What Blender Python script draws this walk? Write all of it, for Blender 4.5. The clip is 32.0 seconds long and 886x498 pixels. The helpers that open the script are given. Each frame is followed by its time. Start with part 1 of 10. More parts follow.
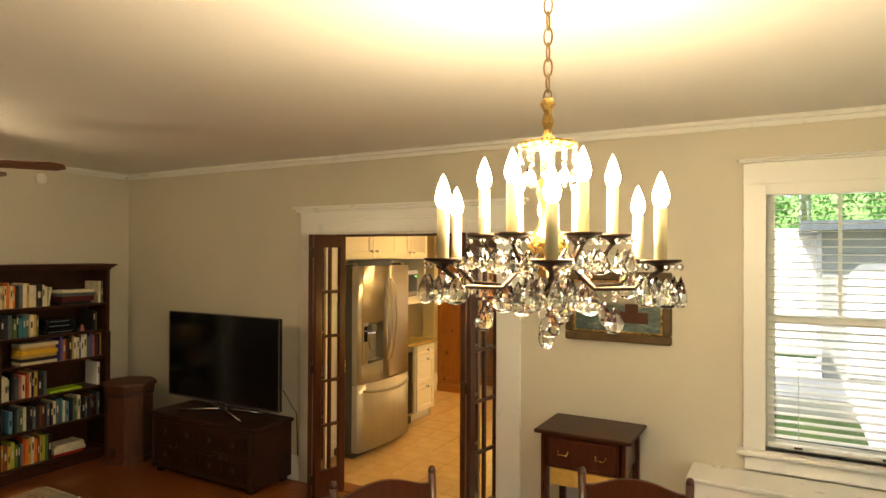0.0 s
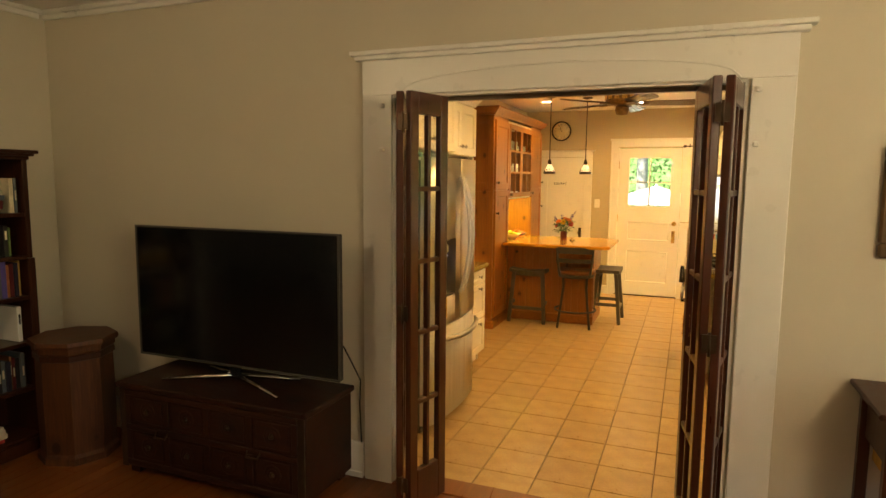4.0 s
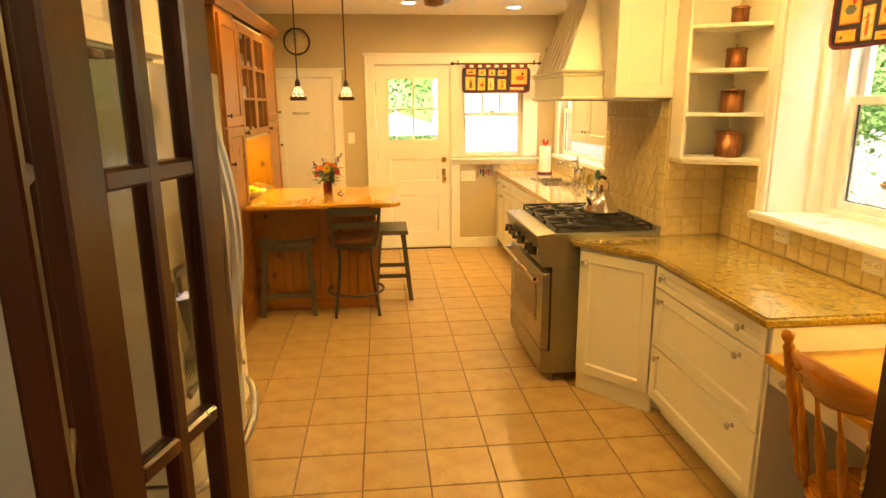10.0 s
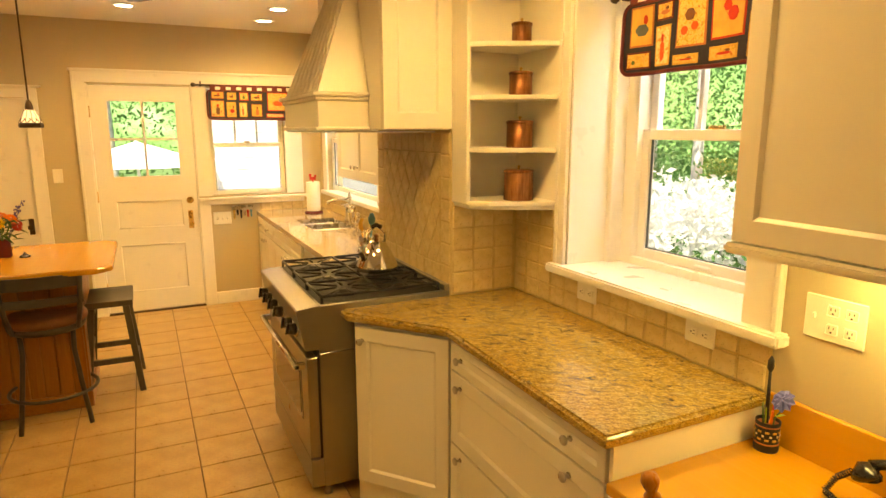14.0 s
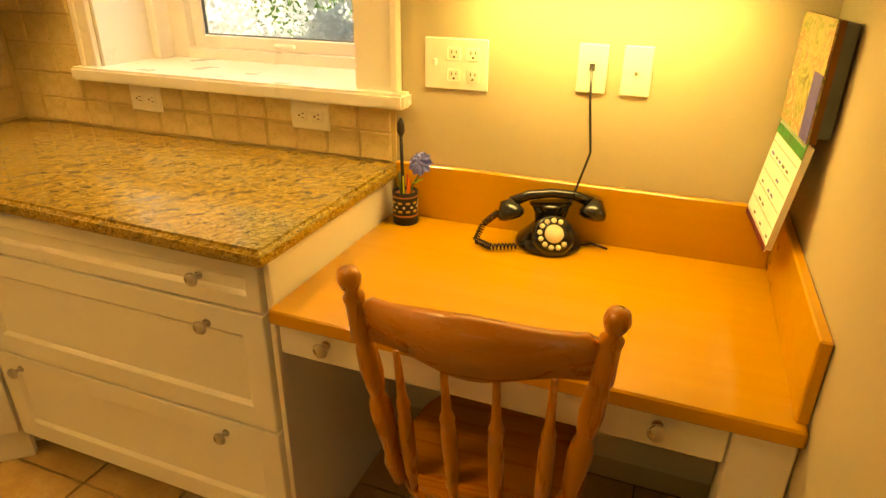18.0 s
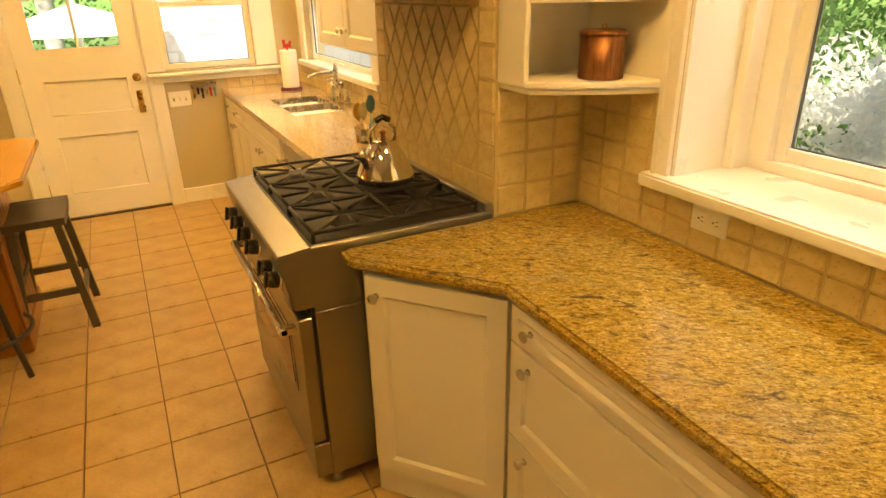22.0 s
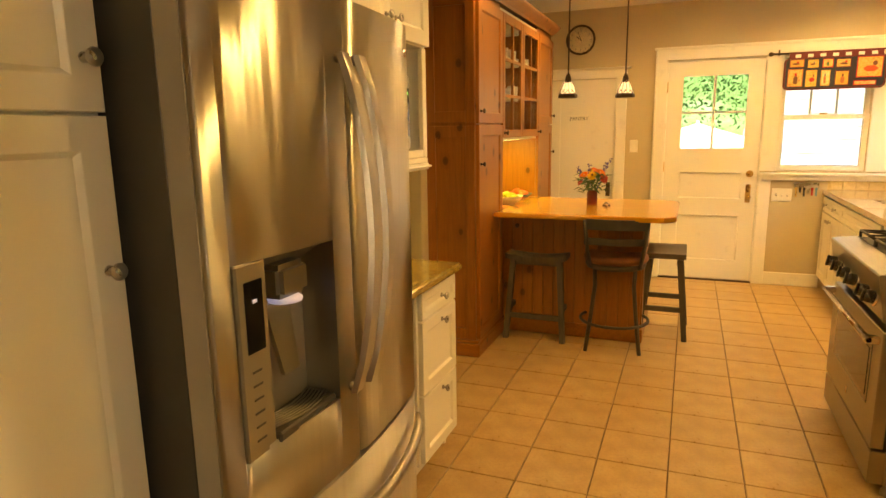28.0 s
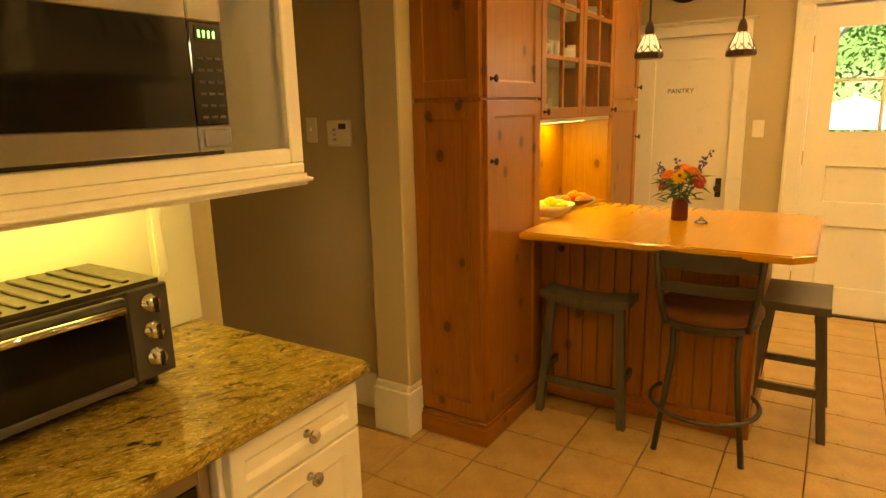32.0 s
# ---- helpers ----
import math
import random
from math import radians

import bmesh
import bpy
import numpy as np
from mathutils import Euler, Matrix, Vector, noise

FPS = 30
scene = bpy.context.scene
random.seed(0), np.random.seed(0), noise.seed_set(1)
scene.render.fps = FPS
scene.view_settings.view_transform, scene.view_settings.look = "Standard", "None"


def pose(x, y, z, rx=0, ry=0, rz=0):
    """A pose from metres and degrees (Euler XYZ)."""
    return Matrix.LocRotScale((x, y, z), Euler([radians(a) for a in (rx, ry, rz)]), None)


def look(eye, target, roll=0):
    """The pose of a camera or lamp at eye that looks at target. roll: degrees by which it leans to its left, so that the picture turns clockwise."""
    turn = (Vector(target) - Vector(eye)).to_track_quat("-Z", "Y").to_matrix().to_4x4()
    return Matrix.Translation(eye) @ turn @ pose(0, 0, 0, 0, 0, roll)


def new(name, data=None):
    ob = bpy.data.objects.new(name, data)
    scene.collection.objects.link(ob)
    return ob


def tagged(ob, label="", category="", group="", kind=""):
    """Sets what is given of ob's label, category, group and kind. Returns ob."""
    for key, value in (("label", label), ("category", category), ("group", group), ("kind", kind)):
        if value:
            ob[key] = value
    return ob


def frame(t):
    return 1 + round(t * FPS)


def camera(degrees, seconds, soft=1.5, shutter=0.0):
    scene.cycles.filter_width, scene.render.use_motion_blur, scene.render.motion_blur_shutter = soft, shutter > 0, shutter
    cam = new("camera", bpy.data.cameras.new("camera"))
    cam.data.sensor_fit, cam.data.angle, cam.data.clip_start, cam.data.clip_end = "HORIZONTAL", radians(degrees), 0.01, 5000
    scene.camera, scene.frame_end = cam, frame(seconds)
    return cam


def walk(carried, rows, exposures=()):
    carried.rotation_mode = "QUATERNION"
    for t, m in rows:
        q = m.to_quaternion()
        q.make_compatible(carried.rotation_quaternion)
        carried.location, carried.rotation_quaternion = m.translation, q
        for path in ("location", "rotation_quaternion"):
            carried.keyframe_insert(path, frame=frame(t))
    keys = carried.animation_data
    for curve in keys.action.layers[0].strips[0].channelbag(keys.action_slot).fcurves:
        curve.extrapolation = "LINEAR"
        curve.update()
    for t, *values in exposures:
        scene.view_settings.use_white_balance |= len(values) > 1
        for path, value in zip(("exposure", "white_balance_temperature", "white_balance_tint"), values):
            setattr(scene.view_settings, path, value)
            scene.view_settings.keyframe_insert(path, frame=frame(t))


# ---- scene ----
cam = camera(71.2, 32.0)
PATH = [
    (0, (0.133, -0.06, 1.901), (-0.843, 1.685, 1.914), 0.3),
    (0.5, (-0.011, -0.146, 1.871), (-1.218, 1.448, 1.901), 0.4),
    (1, (-0.177, -0.138, 1.792), (-1.496, 1.365, 1.83), 0.3),
    (1.5, (-0.399, 0.0, 1.762), (-1.747, 1.477, 1.784), 0.3),
    (2, (-0.618, 0.153, 1.736), (-1.95, 1.644, 1.75), 0.3),
    (2.5, (-0.938, 0.331, 1.714), (-2.26, 1.832, 1.717), 0.6),
    (3, (-1.235, 0.529, 1.67), (-2.465, 2.105, 1.608), 0.5),
    (3.5, (-1.543, 0.76, 1.651), (-2.548, 2.482, 1.499), 0.5),
    (4, (-1.838, 0.997, 1.646), (-2.567, 2.845, 1.418), 0.5),
    (4.5, (-2.074, 1.277, 1.61), (-2.644, 3.172, 1.323), 0.3),
    (6.5, (-2.654, 2.071, 1.675), (-2.648, 4.016, 1.207), 0.0),
    (7, (-2.722, 2.137, 1.709), (-2.659, 4.081, 1.243), 0.1),
    (7.5, (-2.774, 2.208, 1.689), (-2.648, 4.148, 1.218), 0.1),
    (8, (-2.827, 2.318, 1.664), (-2.628, 4.25, 1.188), 0.0),
    (8.5, (-2.847, 2.437, 1.652), (-2.636, 4.371, 1.19), 0.0),
    (9, (-2.807, 2.598, 1.648), (-2.614, 4.533, 1.181), -0.1),
    (9.5, (-2.762, 2.775, 1.653), (-2.578, 4.711, 1.187), -0.5),
    (10, (-2.725, 2.981, 1.67), (-2.537, 4.918, 1.213), -0.5),
    (10.5, (-2.675, 3.142, 1.661), (-2.443, 5.076, 1.208), 0.1),
    (11, (-2.589, 3.309, 1.661), (-2.422, 5.252, 1.218), -0.1),
    (11.5, (-2.533, 3.468, 1.663), (-2.315, 5.406, 1.219), -0.3),
    (12, (-2.516, 3.651, 1.668), (-2.223, 5.585, 1.255), -0.0),
    (12.5, (-2.503, 3.717, 1.694), (-2.058, 5.628, 1.305), -0.1),
    (13, (-2.469, 3.746, 1.681), (-1.892, 5.623, 1.306), 0.0),
    (13.5, (-2.451, 3.765, 1.681), (-1.721, 5.589, 1.307), -0.0),
    (15.5, (-2.165, 4.091, 1.723), (-1.111, 5.753, 1.366), 0.3),
    (16, (-2.182, 4.19, 1.701), (-1.007, 5.775, 1.371), 0.6),
    (16.5, (-2.217, 4.288, 1.637), (-0.703, 5.556, 1.324), 0.9),
    (17, (-2.264, 4.286, 1.56), (-0.537, 5.228, 1.198), 1.2),
    (17.5, (-2.269, 4.247, 1.455), (-0.549, 5.037, 0.81), 0.9),
    (18, (-2.232, 4.26, 1.406), (-0.536, 4.911, 0.57), 0.6),
    (18.5, (-2.228, 4.288, 1.387), (-0.536, 4.819, 0.462), 0.3),
    (19, (-2.219, 4.301, 1.381), (-0.524, 4.756, 0.422), 0.3),
    (19.5, (-2.176, 4.331, 1.395), (-0.473, 4.744, 0.432), 0.4),
    (20, (-2.086, 4.382, 1.419), (-0.4, 4.85, 0.451), -0.7),
    (20.5, (-2.042, 4.466, 1.456), (-0.465, 5.207, 0.474), -0.4),
    (21, (-2.027, 4.638, 1.51), (-0.629, 5.663, 0.512), -0.4),
    (21.5, (-2.083, 4.769, 1.592), (-0.889, 6.059, 0.636), -0.8),
    (22, (-2.156, 4.715, 1.645), (-1.325, 6.355, 0.859), -1.3),
    (22.5, (-2.232, 4.567, 1.703), (-1.851, 6.423, 1.063), -1.5),
    (23, (-2.33, 4.332, 1.724), (-2.262, 6.261, 1.201), -1.3),
    (23.5, (-2.396, 4.061, 1.722), (-2.461, 6.020, 1.325), -0.9),
    (24, (-2.372, 3.851, 1.734), (-2.551, 5.820, 1.431), -1.1),
    (24.5, (-2.388, 3.685, 1.759), (-2.658, 5.651, 1.513), -1.0),
    (25, (-2.480, 3.555, 1.779), (-2.891, 5.505, 1.604), -0.6),
    (25.5, (-2.537, 3.460, 1.757), (-3.141, 5.360, 1.599), -0.9),
    (27.5, (-2.554, 3.552, 1.517), (-3.284, 5.392, 1.228), -0.7),
    (28, (-2.536, 3.681, 1.487), (-3.262, 5.506, 1.109), -0.9),
    (28.5, (-2.515, 3.82, 1.506), (-3.226, 5.643, 1.092), -0.9),
    (29, (-2.546, 4.003, 1.539), (-3.234, 5.834, 1.123), -0.5),
    (29.5, (-2.548, 4.222, 1.552), (-3.134, 6.086, 1.126), -0.6),
    (30, (-2.537, 4.47, 1.562), (-3.006, 6.367, 1.134), -0.6),
    (30.5, (-2.551, 4.667, 1.56), (-2.971, 6.576, 1.133), -0.5),
    (31, (-2.579, 4.859, 1.547), (-3.039, 6.758, 1.119), -0.9),
    (31.5, (-2.588, 5.038, 1.523), (-3.227, 6.886, 1.103), -1.0),
    (32, (-2.563, 5.175, 1.481), (-3.613, 6.82, 1.043), -1.4),
]
walk(cam, [(t, look(eye, target, roll)) for t, eye, target, roll in PATH],
     [(0, 1.6, 6800, 10), (2, 1.55, 6700, 10), (4.5, 1.35, 7200, 12), (7, 1.6, 7200, 10), (9, 1.65, 7400, 10), (11, 1.34, 8200, 10), (13, 1.28, 7700, 10), (16, 1.2, 7700, 11),
      (19, 1.2, 9000, 11), (22, 1.15, 8000, 11), (25, 1.22, 7900, 12), (28, 1.25, 7600, 12), (30, 1.2, 7500, 11), (32, 1.15, 8600, 12)])

# ---- world, sun ----
world = bpy.data.worlds.new("sky")
scene.world = world
world.use_nodes = True
_n, _l = world.node_tree.nodes, world.node_tree.links
_sky = _n.new("ShaderNodeTexSky")
_sky.sky_type, _sky.sun_disc = "NISHITA", False
_sky.sun_elevation, _sky.sun_rotation = radians(55), radians(214)
_l.new(_sky.outputs[0], _n["Background"].inputs[0])
_n["Background"].inputs[1].default_value = 0.15
sun = new("sun", bpy.data.lights.new("sun", "SUN"))
sun.data.energy, sun.data.angle, sun.data.color = 5.0, radians(0.6), (1, 0.95, 0.86)
sun.matrix_world = look((-4.5, -6.5, 11.5), (0, 0, 0))

WARM = (1.0, 0.61, 0.19)


def lamp(name, kind, at, watts, colour=WARM, size=0.05, target=None, spot=150, blend=0.9):
    ob = new(name, bpy.data.lights.new(name, kind))
    ob.data.energy, ob.data.color = watts, colour
    if kind == "AREA":
        ob.data.shape, ob.data.size, ob.data.size_y = "RECTANGLE", size[0], size[1]
    else:
        ob.data.shadow_soft_size = size
    if kind == "SPOT":
        ob.data.spot_size, ob.data.spot_blend = radians(spot), blend
    ob.matrix_world = look(at, target or (at[0], at[1], at[2] - 1))
    return ob


# ---- materials ----
MATS = {}


class Nodes:
    """A small builder of node materials."""

    def __init__(self, name):
        self.m = bpy.data.materials.new(name)
        self.m.use_nodes = True
        self.n, self.l = self.m.node_tree.nodes, self.m.node_tree.links
        self.b = self.n["Principled BSDF"]
        self.coord = self.n.new("ShaderNodeTexCoord").outputs["Object"]

    def put(self, socket, value):
        if hasattr(value, "is_linked"):
            self.l.new(value, self.b.inputs[socket])
        else:
            if isinstance(value, tuple) and len(value) == 3:
                value = (*value, 1)
            self.b.inputs[socket].default_value = value

    def scaled(self, x, y, z, rot=(0, 0, 0)):
        n = self.n.new("ShaderNodeMapping")
        self.l.new(self.coord, n.inputs[0])
        n.inputs["Scale"].default_value = (x, y, z)
        n.inputs["Rotation"].default_value = rot
        return n.outputs[0]

    def drawn(self, turn, ratio=3.4):
        """Coordinates drawn out along one level direction, turned about z."""
        n = self.n.new("ShaderNodeMapping")
        n.vector_type = "TEXTURE"
        self.l.new(self.coord, n.inputs[0])
        n.inputs["Rotation"].default_value = (0, 0, turn)
        n.inputs["Scale"].default_value = (1.0, 1 / ratio, 0.4)
        return n.outputs[0]

    def noise(self, scale, detail=4, rough=0.55, vec=None, distort=0.0):
        n = self.n.new("ShaderNodeTexNoise")
        self.l.new(vec or self.coord, n.inputs["Vector"])
        n.inputs["Scale"].default_value, n.inputs["Detail"].default_value = scale, detail
        n.inputs["Roughness"].default_value, n.inputs["Distortion"].default_value = rough, distort
        return n.outputs["Fac"]

    def voronoi(self, scale, vec=None, out="Distance", feature="F1"):
        n = self.n.new("ShaderNodeTexVoronoi")
        n.feature = feature
        self.l.new(vec or self.coord, n.inputs["Vector"])
        n.inputs["Scale"].default_value = scale
        return n.outputs[out]

    def ramp(self, fac, *stops):
        n = self.n.new("ShaderNodeValToRGB")
        self.l.new(fac, n.inputs[0])
        e = n.color_ramp.elements
        while len(e) < len(stops):
            e.new(0.5)
        for el, (p, c) in zip(e, stops):
            el.position = p
            el.color = (*c, 1) if isinstance(c, tuple) else (c, c, c, 1)
        return n.outputs[0]

    def mix(self, fac, a, b, mode="MIX"):
        n = self.n.new("ShaderNodeMix")
        n.data_type, n.blend_type = "RGBA", mode
        for i, v in ((0, fac), (6, a), (7, b)):
            if hasattr(v, "is_linked"):
                self.l.new(v, n.inputs[i])
            else:
                n.inputs[i].default_value = (*v, 1) if isinstance(v, tuple) else v
        return n.outputs[2]

    def random(self):
        return self.n.new("ShaderNodeObjectInfo").outputs["Random"]

    def island(self):
        return self.n.new("ShaderNodeNewGeometry").outputs["Random Per Island"]

    def bump(self, height, strength=0.2, distance=0.002):
        n = self.n.new("ShaderNodeBump")
        self.l.new(height, n.inputs["Height"])
        n.inputs["Strength"].default_value, n.inputs["Distance"].default_value = strength, distance
        self.l.new(n.outputs[0], self.b.inputs["Normal"])


def paint(name, colour, rough=0.5, vary=0.06, grain=0.08, scale=3.0, metal=0.0, coat=0.0):
    """Painted or plain surface: slow tone drift, fine grain, slight relief."""
    k = Nodes(name)
    a = k.noise(scale, 3)
    dark = tuple(c * (1 - vary) for c in colour)
    light = tuple(min(1, c * (1 + vary)) for c in colour)
    k.put("Base Color", k.ramp(a, (0.3, dark), (0.7, light)))
    f = k.noise(scale * 60, 2)
    k.put("Roughness", k.ramp(k.noise(scale * 4, 3), (0.3, max(0.02, rough - 0.06)), (0.7, min(1, rough + 0.06))))
    k.put("Metallic", metal)
    if coat:
        k.put("Coat Weight", coat)
        k.put("Coat Roughness", 0.1)
    k.bump(f, grain, 0.001)
    return k.m


def wood(name, dark, mid, light, rough=0.4, axis="z", knots=0.0, scale=1.0, coat=0.15, fleck=0.35, rvar=0.07, spec=0.5):
    """Wood with rings stretched along an axis, optional knots, random tone per object."""
    k = Nodes(name)
    s = {"x": (0.06, 1, 1), "y": (1, 0.06, 1), "z": (1, 1, 0.06)}[axis]
    v = k.scaled(*(c * scale for c in s))
    g = k.noise(38, 5, 0.6, v, 1.2)
    fine = k.noise(190, 3, 0.6, v)
    big = k.noise(5, 3, 0.5, v, 0.8)
    c = k.ramp(g, (0.32, dark), (0.5, mid), (0.68, light))
    c = k.mix(k.ramp(fine, (0.35, 0.0), (0.75, fleck)), c, tuple(x * 0.6 for x in dark))
    c = k.mix(k.ramp(big, (0.35, 0.0), (0.7, 0.4)), c, light)
    c = k.mix(k.ramp(k.random(), (0, 0.0), (1, 0.25)), c, mid)
    if knots:
        ks = {"x": (0.7, 1, 1), "y": (1, 0.7, 1), "z": (1, 1, 0.7)}[axis]
        d = k.voronoi(knots, k.scaled(*ks))
        sp = k.ramp(d, (0.0, 1.0), (0.12, 0.75), (0.16, 0.0))
        ring = k.ramp(d, (0.11, 0.0), (0.19, 0.45), (0.32, 0.0))
        c = k.mix(ring, c, dark)
        c = k.mix(sp, c, tuple(x * 0.36 for x in dark))
    k.put("Base Color", c)
    k.put("Roughness", k.ramp(g, (0.3, rough - rvar), (0.7, rough + rvar)))
    k.put("Coat Weight", coat)
    k.put("Coat Roughness", 0.15)
    k.put("Specular IOR Level", spec)
    k.bump(fine, 0.35 * fleck, 0.001)
    return k.m


def make_materials():
    M = MATS
    M["wall_liv"] = paint("wall_paint_beige", (0.60, 0.545, 0.43), 0.7, 0.04, 0.25, 1.2)
    M["wall_kit"] = paint("wall_paint_tan", (0.51, 0.435, 0.28), 0.65, 0.04, 0.25, 1.2)
    M["wall_olive"] = paint("wall_paint_olive", (0.42, 0.38, 0.10), 0.7, 0.05, 0.2, 1.2)
    M["ceiling"] = paint("ceiling_plaster", (0.78, 0.75, 0.69), 0.85, 0.03, 0.35, 1.0)
    M["trim"] = paint("trim_white_gloss", (0.80, 0.78, 0.72), 0.32, 0.025, 0.06, 2.0)
    M["cab"] = paint("cabinet_cream_lacquer", (0.80, 0.765, 0.66), 0.36, 0.02, 0.05, 2.0)
    M["cabin"] = paint("cabinet_interior", (0.66, 0.62, 0.52), 0.5, 0.03, 0.05, 2.0)
    M["pine"] = wood("pine_honey", (0.235, 0.080, 0.013), (0.305, 0.112, 0.019), (0.36, 0.142, 0.027), 0.36, "z", 7.0, 1, 0.25, 0.22)
    M["pine_h"] = wood("pine_honey_rail", (0.235, 0.080, 0.013), (0.305, 0.112, 0.019), (0.36, 0.142, 0.027), 0.36, "y", 7.0, 1, 0.25, 0.22)
    M["maple"] = wood("maple_top", (0.525, 0.255, 0.027), (0.545, 0.27, 0.030), (0.565, 0.285, 0.034), 0.22, "y", 0, 0.6, 0.35, 0.02, 0.012)
    M["chairwood"] = wood("chair_oak_stain", (0.40, 0.140, 0.014), (0.44, 0.162, 0.018), (0.475, 0.182, 0.022), 0.28, "z", 0, 1, 0.4, 0.05, 0.02)
    M["chairwood_h"] = wood("chair_oak_rail", (0.40, 0.140, 0.014), (0.44, 0.162, 0.018), (0.475, 0.182, 0.022), 0.28, "x", 0, 1, 0.4, 0.05, 0.02)
    M["mahog"] = wood("mahogany_dark", (0.036, 0.008, 0.0028), (0.052, 0.0115, 0.0036), (0.07, 0.016, 0.005), 0.3, "z", 0, 1, 0.4, 0.15, 0.03)
    M["walnut"] = wood("walnut_dark", (0.022, 0.006, 0.0022), (0.038, 0.0105, 0.0036), (0.058, 0.017, 0.006), 0.42, "z", 0, 1, 0.06, 0.2, 0.05, 0.28)
    M["carved"] = wood("carved_teak", (0.040, 0.013, 0.005), (0.078, 0.026, 0.009), (0.12, 0.042, 0.015), 0.5, "z", 5, 1, 0.04, 0.3, 0.06, 0.3)
    M["cask"] = wood("rustic_chest_wood", (0.010, 0.003, 0.0014), (0.024, 0.0066, 0.003), (0.048, 0.013, 0.0045), 0.5, "x", 4, 1, 0.06, 0.3, 0.06, 0.3)
    M["plank"] = wood("floor_oak_red", (0.15, 0.043, 0.009), (0.19, 0.057, 0.012), (0.23, 0.072, 0.016), 0.30, "y", 0, 1, 0.3, 0.08, 0.03, 0.4)
    M["greywood"] = wood("grey_painted_wood", (0.06, 0.052, 0.04), (0.095, 0.083, 0.062), (0.125, 0.11, 0.085), 0.55, "z", 0, 1, 0.0)
    # stained beige floor tile
    k = Nodes("floor_tile_ceramic")
    c = k.ramp(k.noise(7, 5, 0.6), (0.28, (0.35, 0.215, 0.082)), (0.5, (0.46, 0.305, 0.125)), (0.74, (0.55, 0.39, 0.18)))
    c = k.mix(k.ramp(k.random(), (0, 0.0), (1, 0.35)), c, (0.36, 0.225, 0.10))
    c = k.mix(k.ramp(k.noise(70, 3), (0.45, 0.0), (0.75, 0.35)), c, (0.29, 0.175, 0.075))
    k.put("Base Color", c)
    k.put("Roughness", k.ramp(k.noise(14, 3), (0.3, 0.26), (0.7, 0.42)))
    k.bump(k.noise(26, 4), 0.25, 0.002)
    M["tile"] = k.m
    M["grout"] = paint("grout_brown", (0.19, 0.112, 0.052), 0.9, 0.15, 0.4, 8)
    # tumbled travertine
    k = Nodes("backsplash_travertine")
    c = k.ramp(k.noise(16, 5, 0.65), (0.28, (0.50, 0.385, 0.175)), (0.5, (0.64, 0.515, 0.26)), (0.72, (0.72, 0.61, 0.35)))
    c = k.mix(k.ramp(k.random(), (0, 0.0), (1, 0.55)), c, (0.54, 0.415, 0.20))
    pits = k.voronoi(70)
    c = k.mix(k.ramp(pits, (0.08, 0.5), (0.2, 0.0)), c, (0.17, 0.115, 0.06))
    k.put("Base Color", c)
    k.put("Roughness", 0.55)
    k.bump(k.mix(0.5, k.ramp(pits, (0.05, 0.0), (0.25, 1.0)), k.ramp(k.noise(40, 4), (0.3, 0.0), (0.7, 1.0))), 0.5, 0.003)
    M["trav"] = k.m
    k = Nodes("printed_cotton")
    pn = k.noise(48, 4, 0.6, None, 1.4)
    c = k.ramp(pn, (0.32, (0.40, 0.07, 0.025)), (0.40, (0.62, 0.34, 0.05)), (0.48, (0.72, 0.56, 0.26)), (0.58, (0.64, 0.42, 0.08)), (0.66, (0.24, 0.26, 0.06)))
    c = k.mix(k.ramp(k.random(), (0.0, 0.0), (1.0, 0.4)), c, (0.66, 0.36, 0.07))
    c = k.mix(k.ramp(k.noise(60, 3), (0.62, 0.0), (0.70, 0.7)), c, (0.25, 0.05, 0.03))
    k.put("Base Color", c)
    k.put("Roughness", 0.9)
    k.bump(k.noise(900, 1), 0.4, 0.001)
    M["print"] = k.m
    k = Nodes("printed_cotton_pale")
    c = k.ramp(k.noise(55, 4, 0.6, None, 1.2), (0.36, (0.55, 0.22, 0.05)), (0.46, (0.74, 0.56, 0.24)), (0.58, (0.80, 0.68, 0.40)), (0.70, (0.45, 0.40, 0.12)))
    k.put("Base Color", c)
    k.put("Roughness", 0.9)
    k.bump(k.noise(900, 1), 0.4, 0.001)
    M["printpale"] = k.m
    k = Nodes("calendar_picture")
    c = k.ramp(k.noise(22, 5, 0.65, None, 1.4), (0.32, (0.10, 0.07, 0.05)), (0.42, (0.24, 0.28, 0.05)), (0.50, (0.50, 0.40, 0.20)), (0.58, (0.36, 0.14, 0.06)), (0.68, (0.74, 0.66, 0.46)))
    k.put("Base Color", c)
    k.put("Roughness", 0.35)
    M["picture"] = k.m
    M["calgreen"] = paint("calendar_header_green", (0.03, 0.22, 0.05), 0.4, 0.4, 0.05, 40)
    M["travgrout"] = paint("backsplash_grout", (0.56, 0.44, 0.22), 0.9, 0.12, 0.4, 14)
    # granite: fine drawn-out flecks of gold, grey and brown, with dark veins
    def granite(name, base, grey, veins, turn, grain=1.0):
        k = Nodes(name)
        w = k.drawn(turn, 2.2)
        c = k.ramp(k.noise(42 * grain, 6, 0.72, w, 0.8), (0.33, base[0]), (0.42, base[1]), (0.54, base[2]), (0.66, base[3]))
        c = k.mix(k.ramp(k.noise(7, 4, 0.6, w, 1.2), (0.52, 0.0), (0.70, 0.38)), c, grey)
        c = k.mix(k.ramp(k.noise(120, 4, 0.7, w, 0.4), (0.53, 0.0), (0.60, 0.9 * grain)), c, (0.13, 0.075, 0.022))
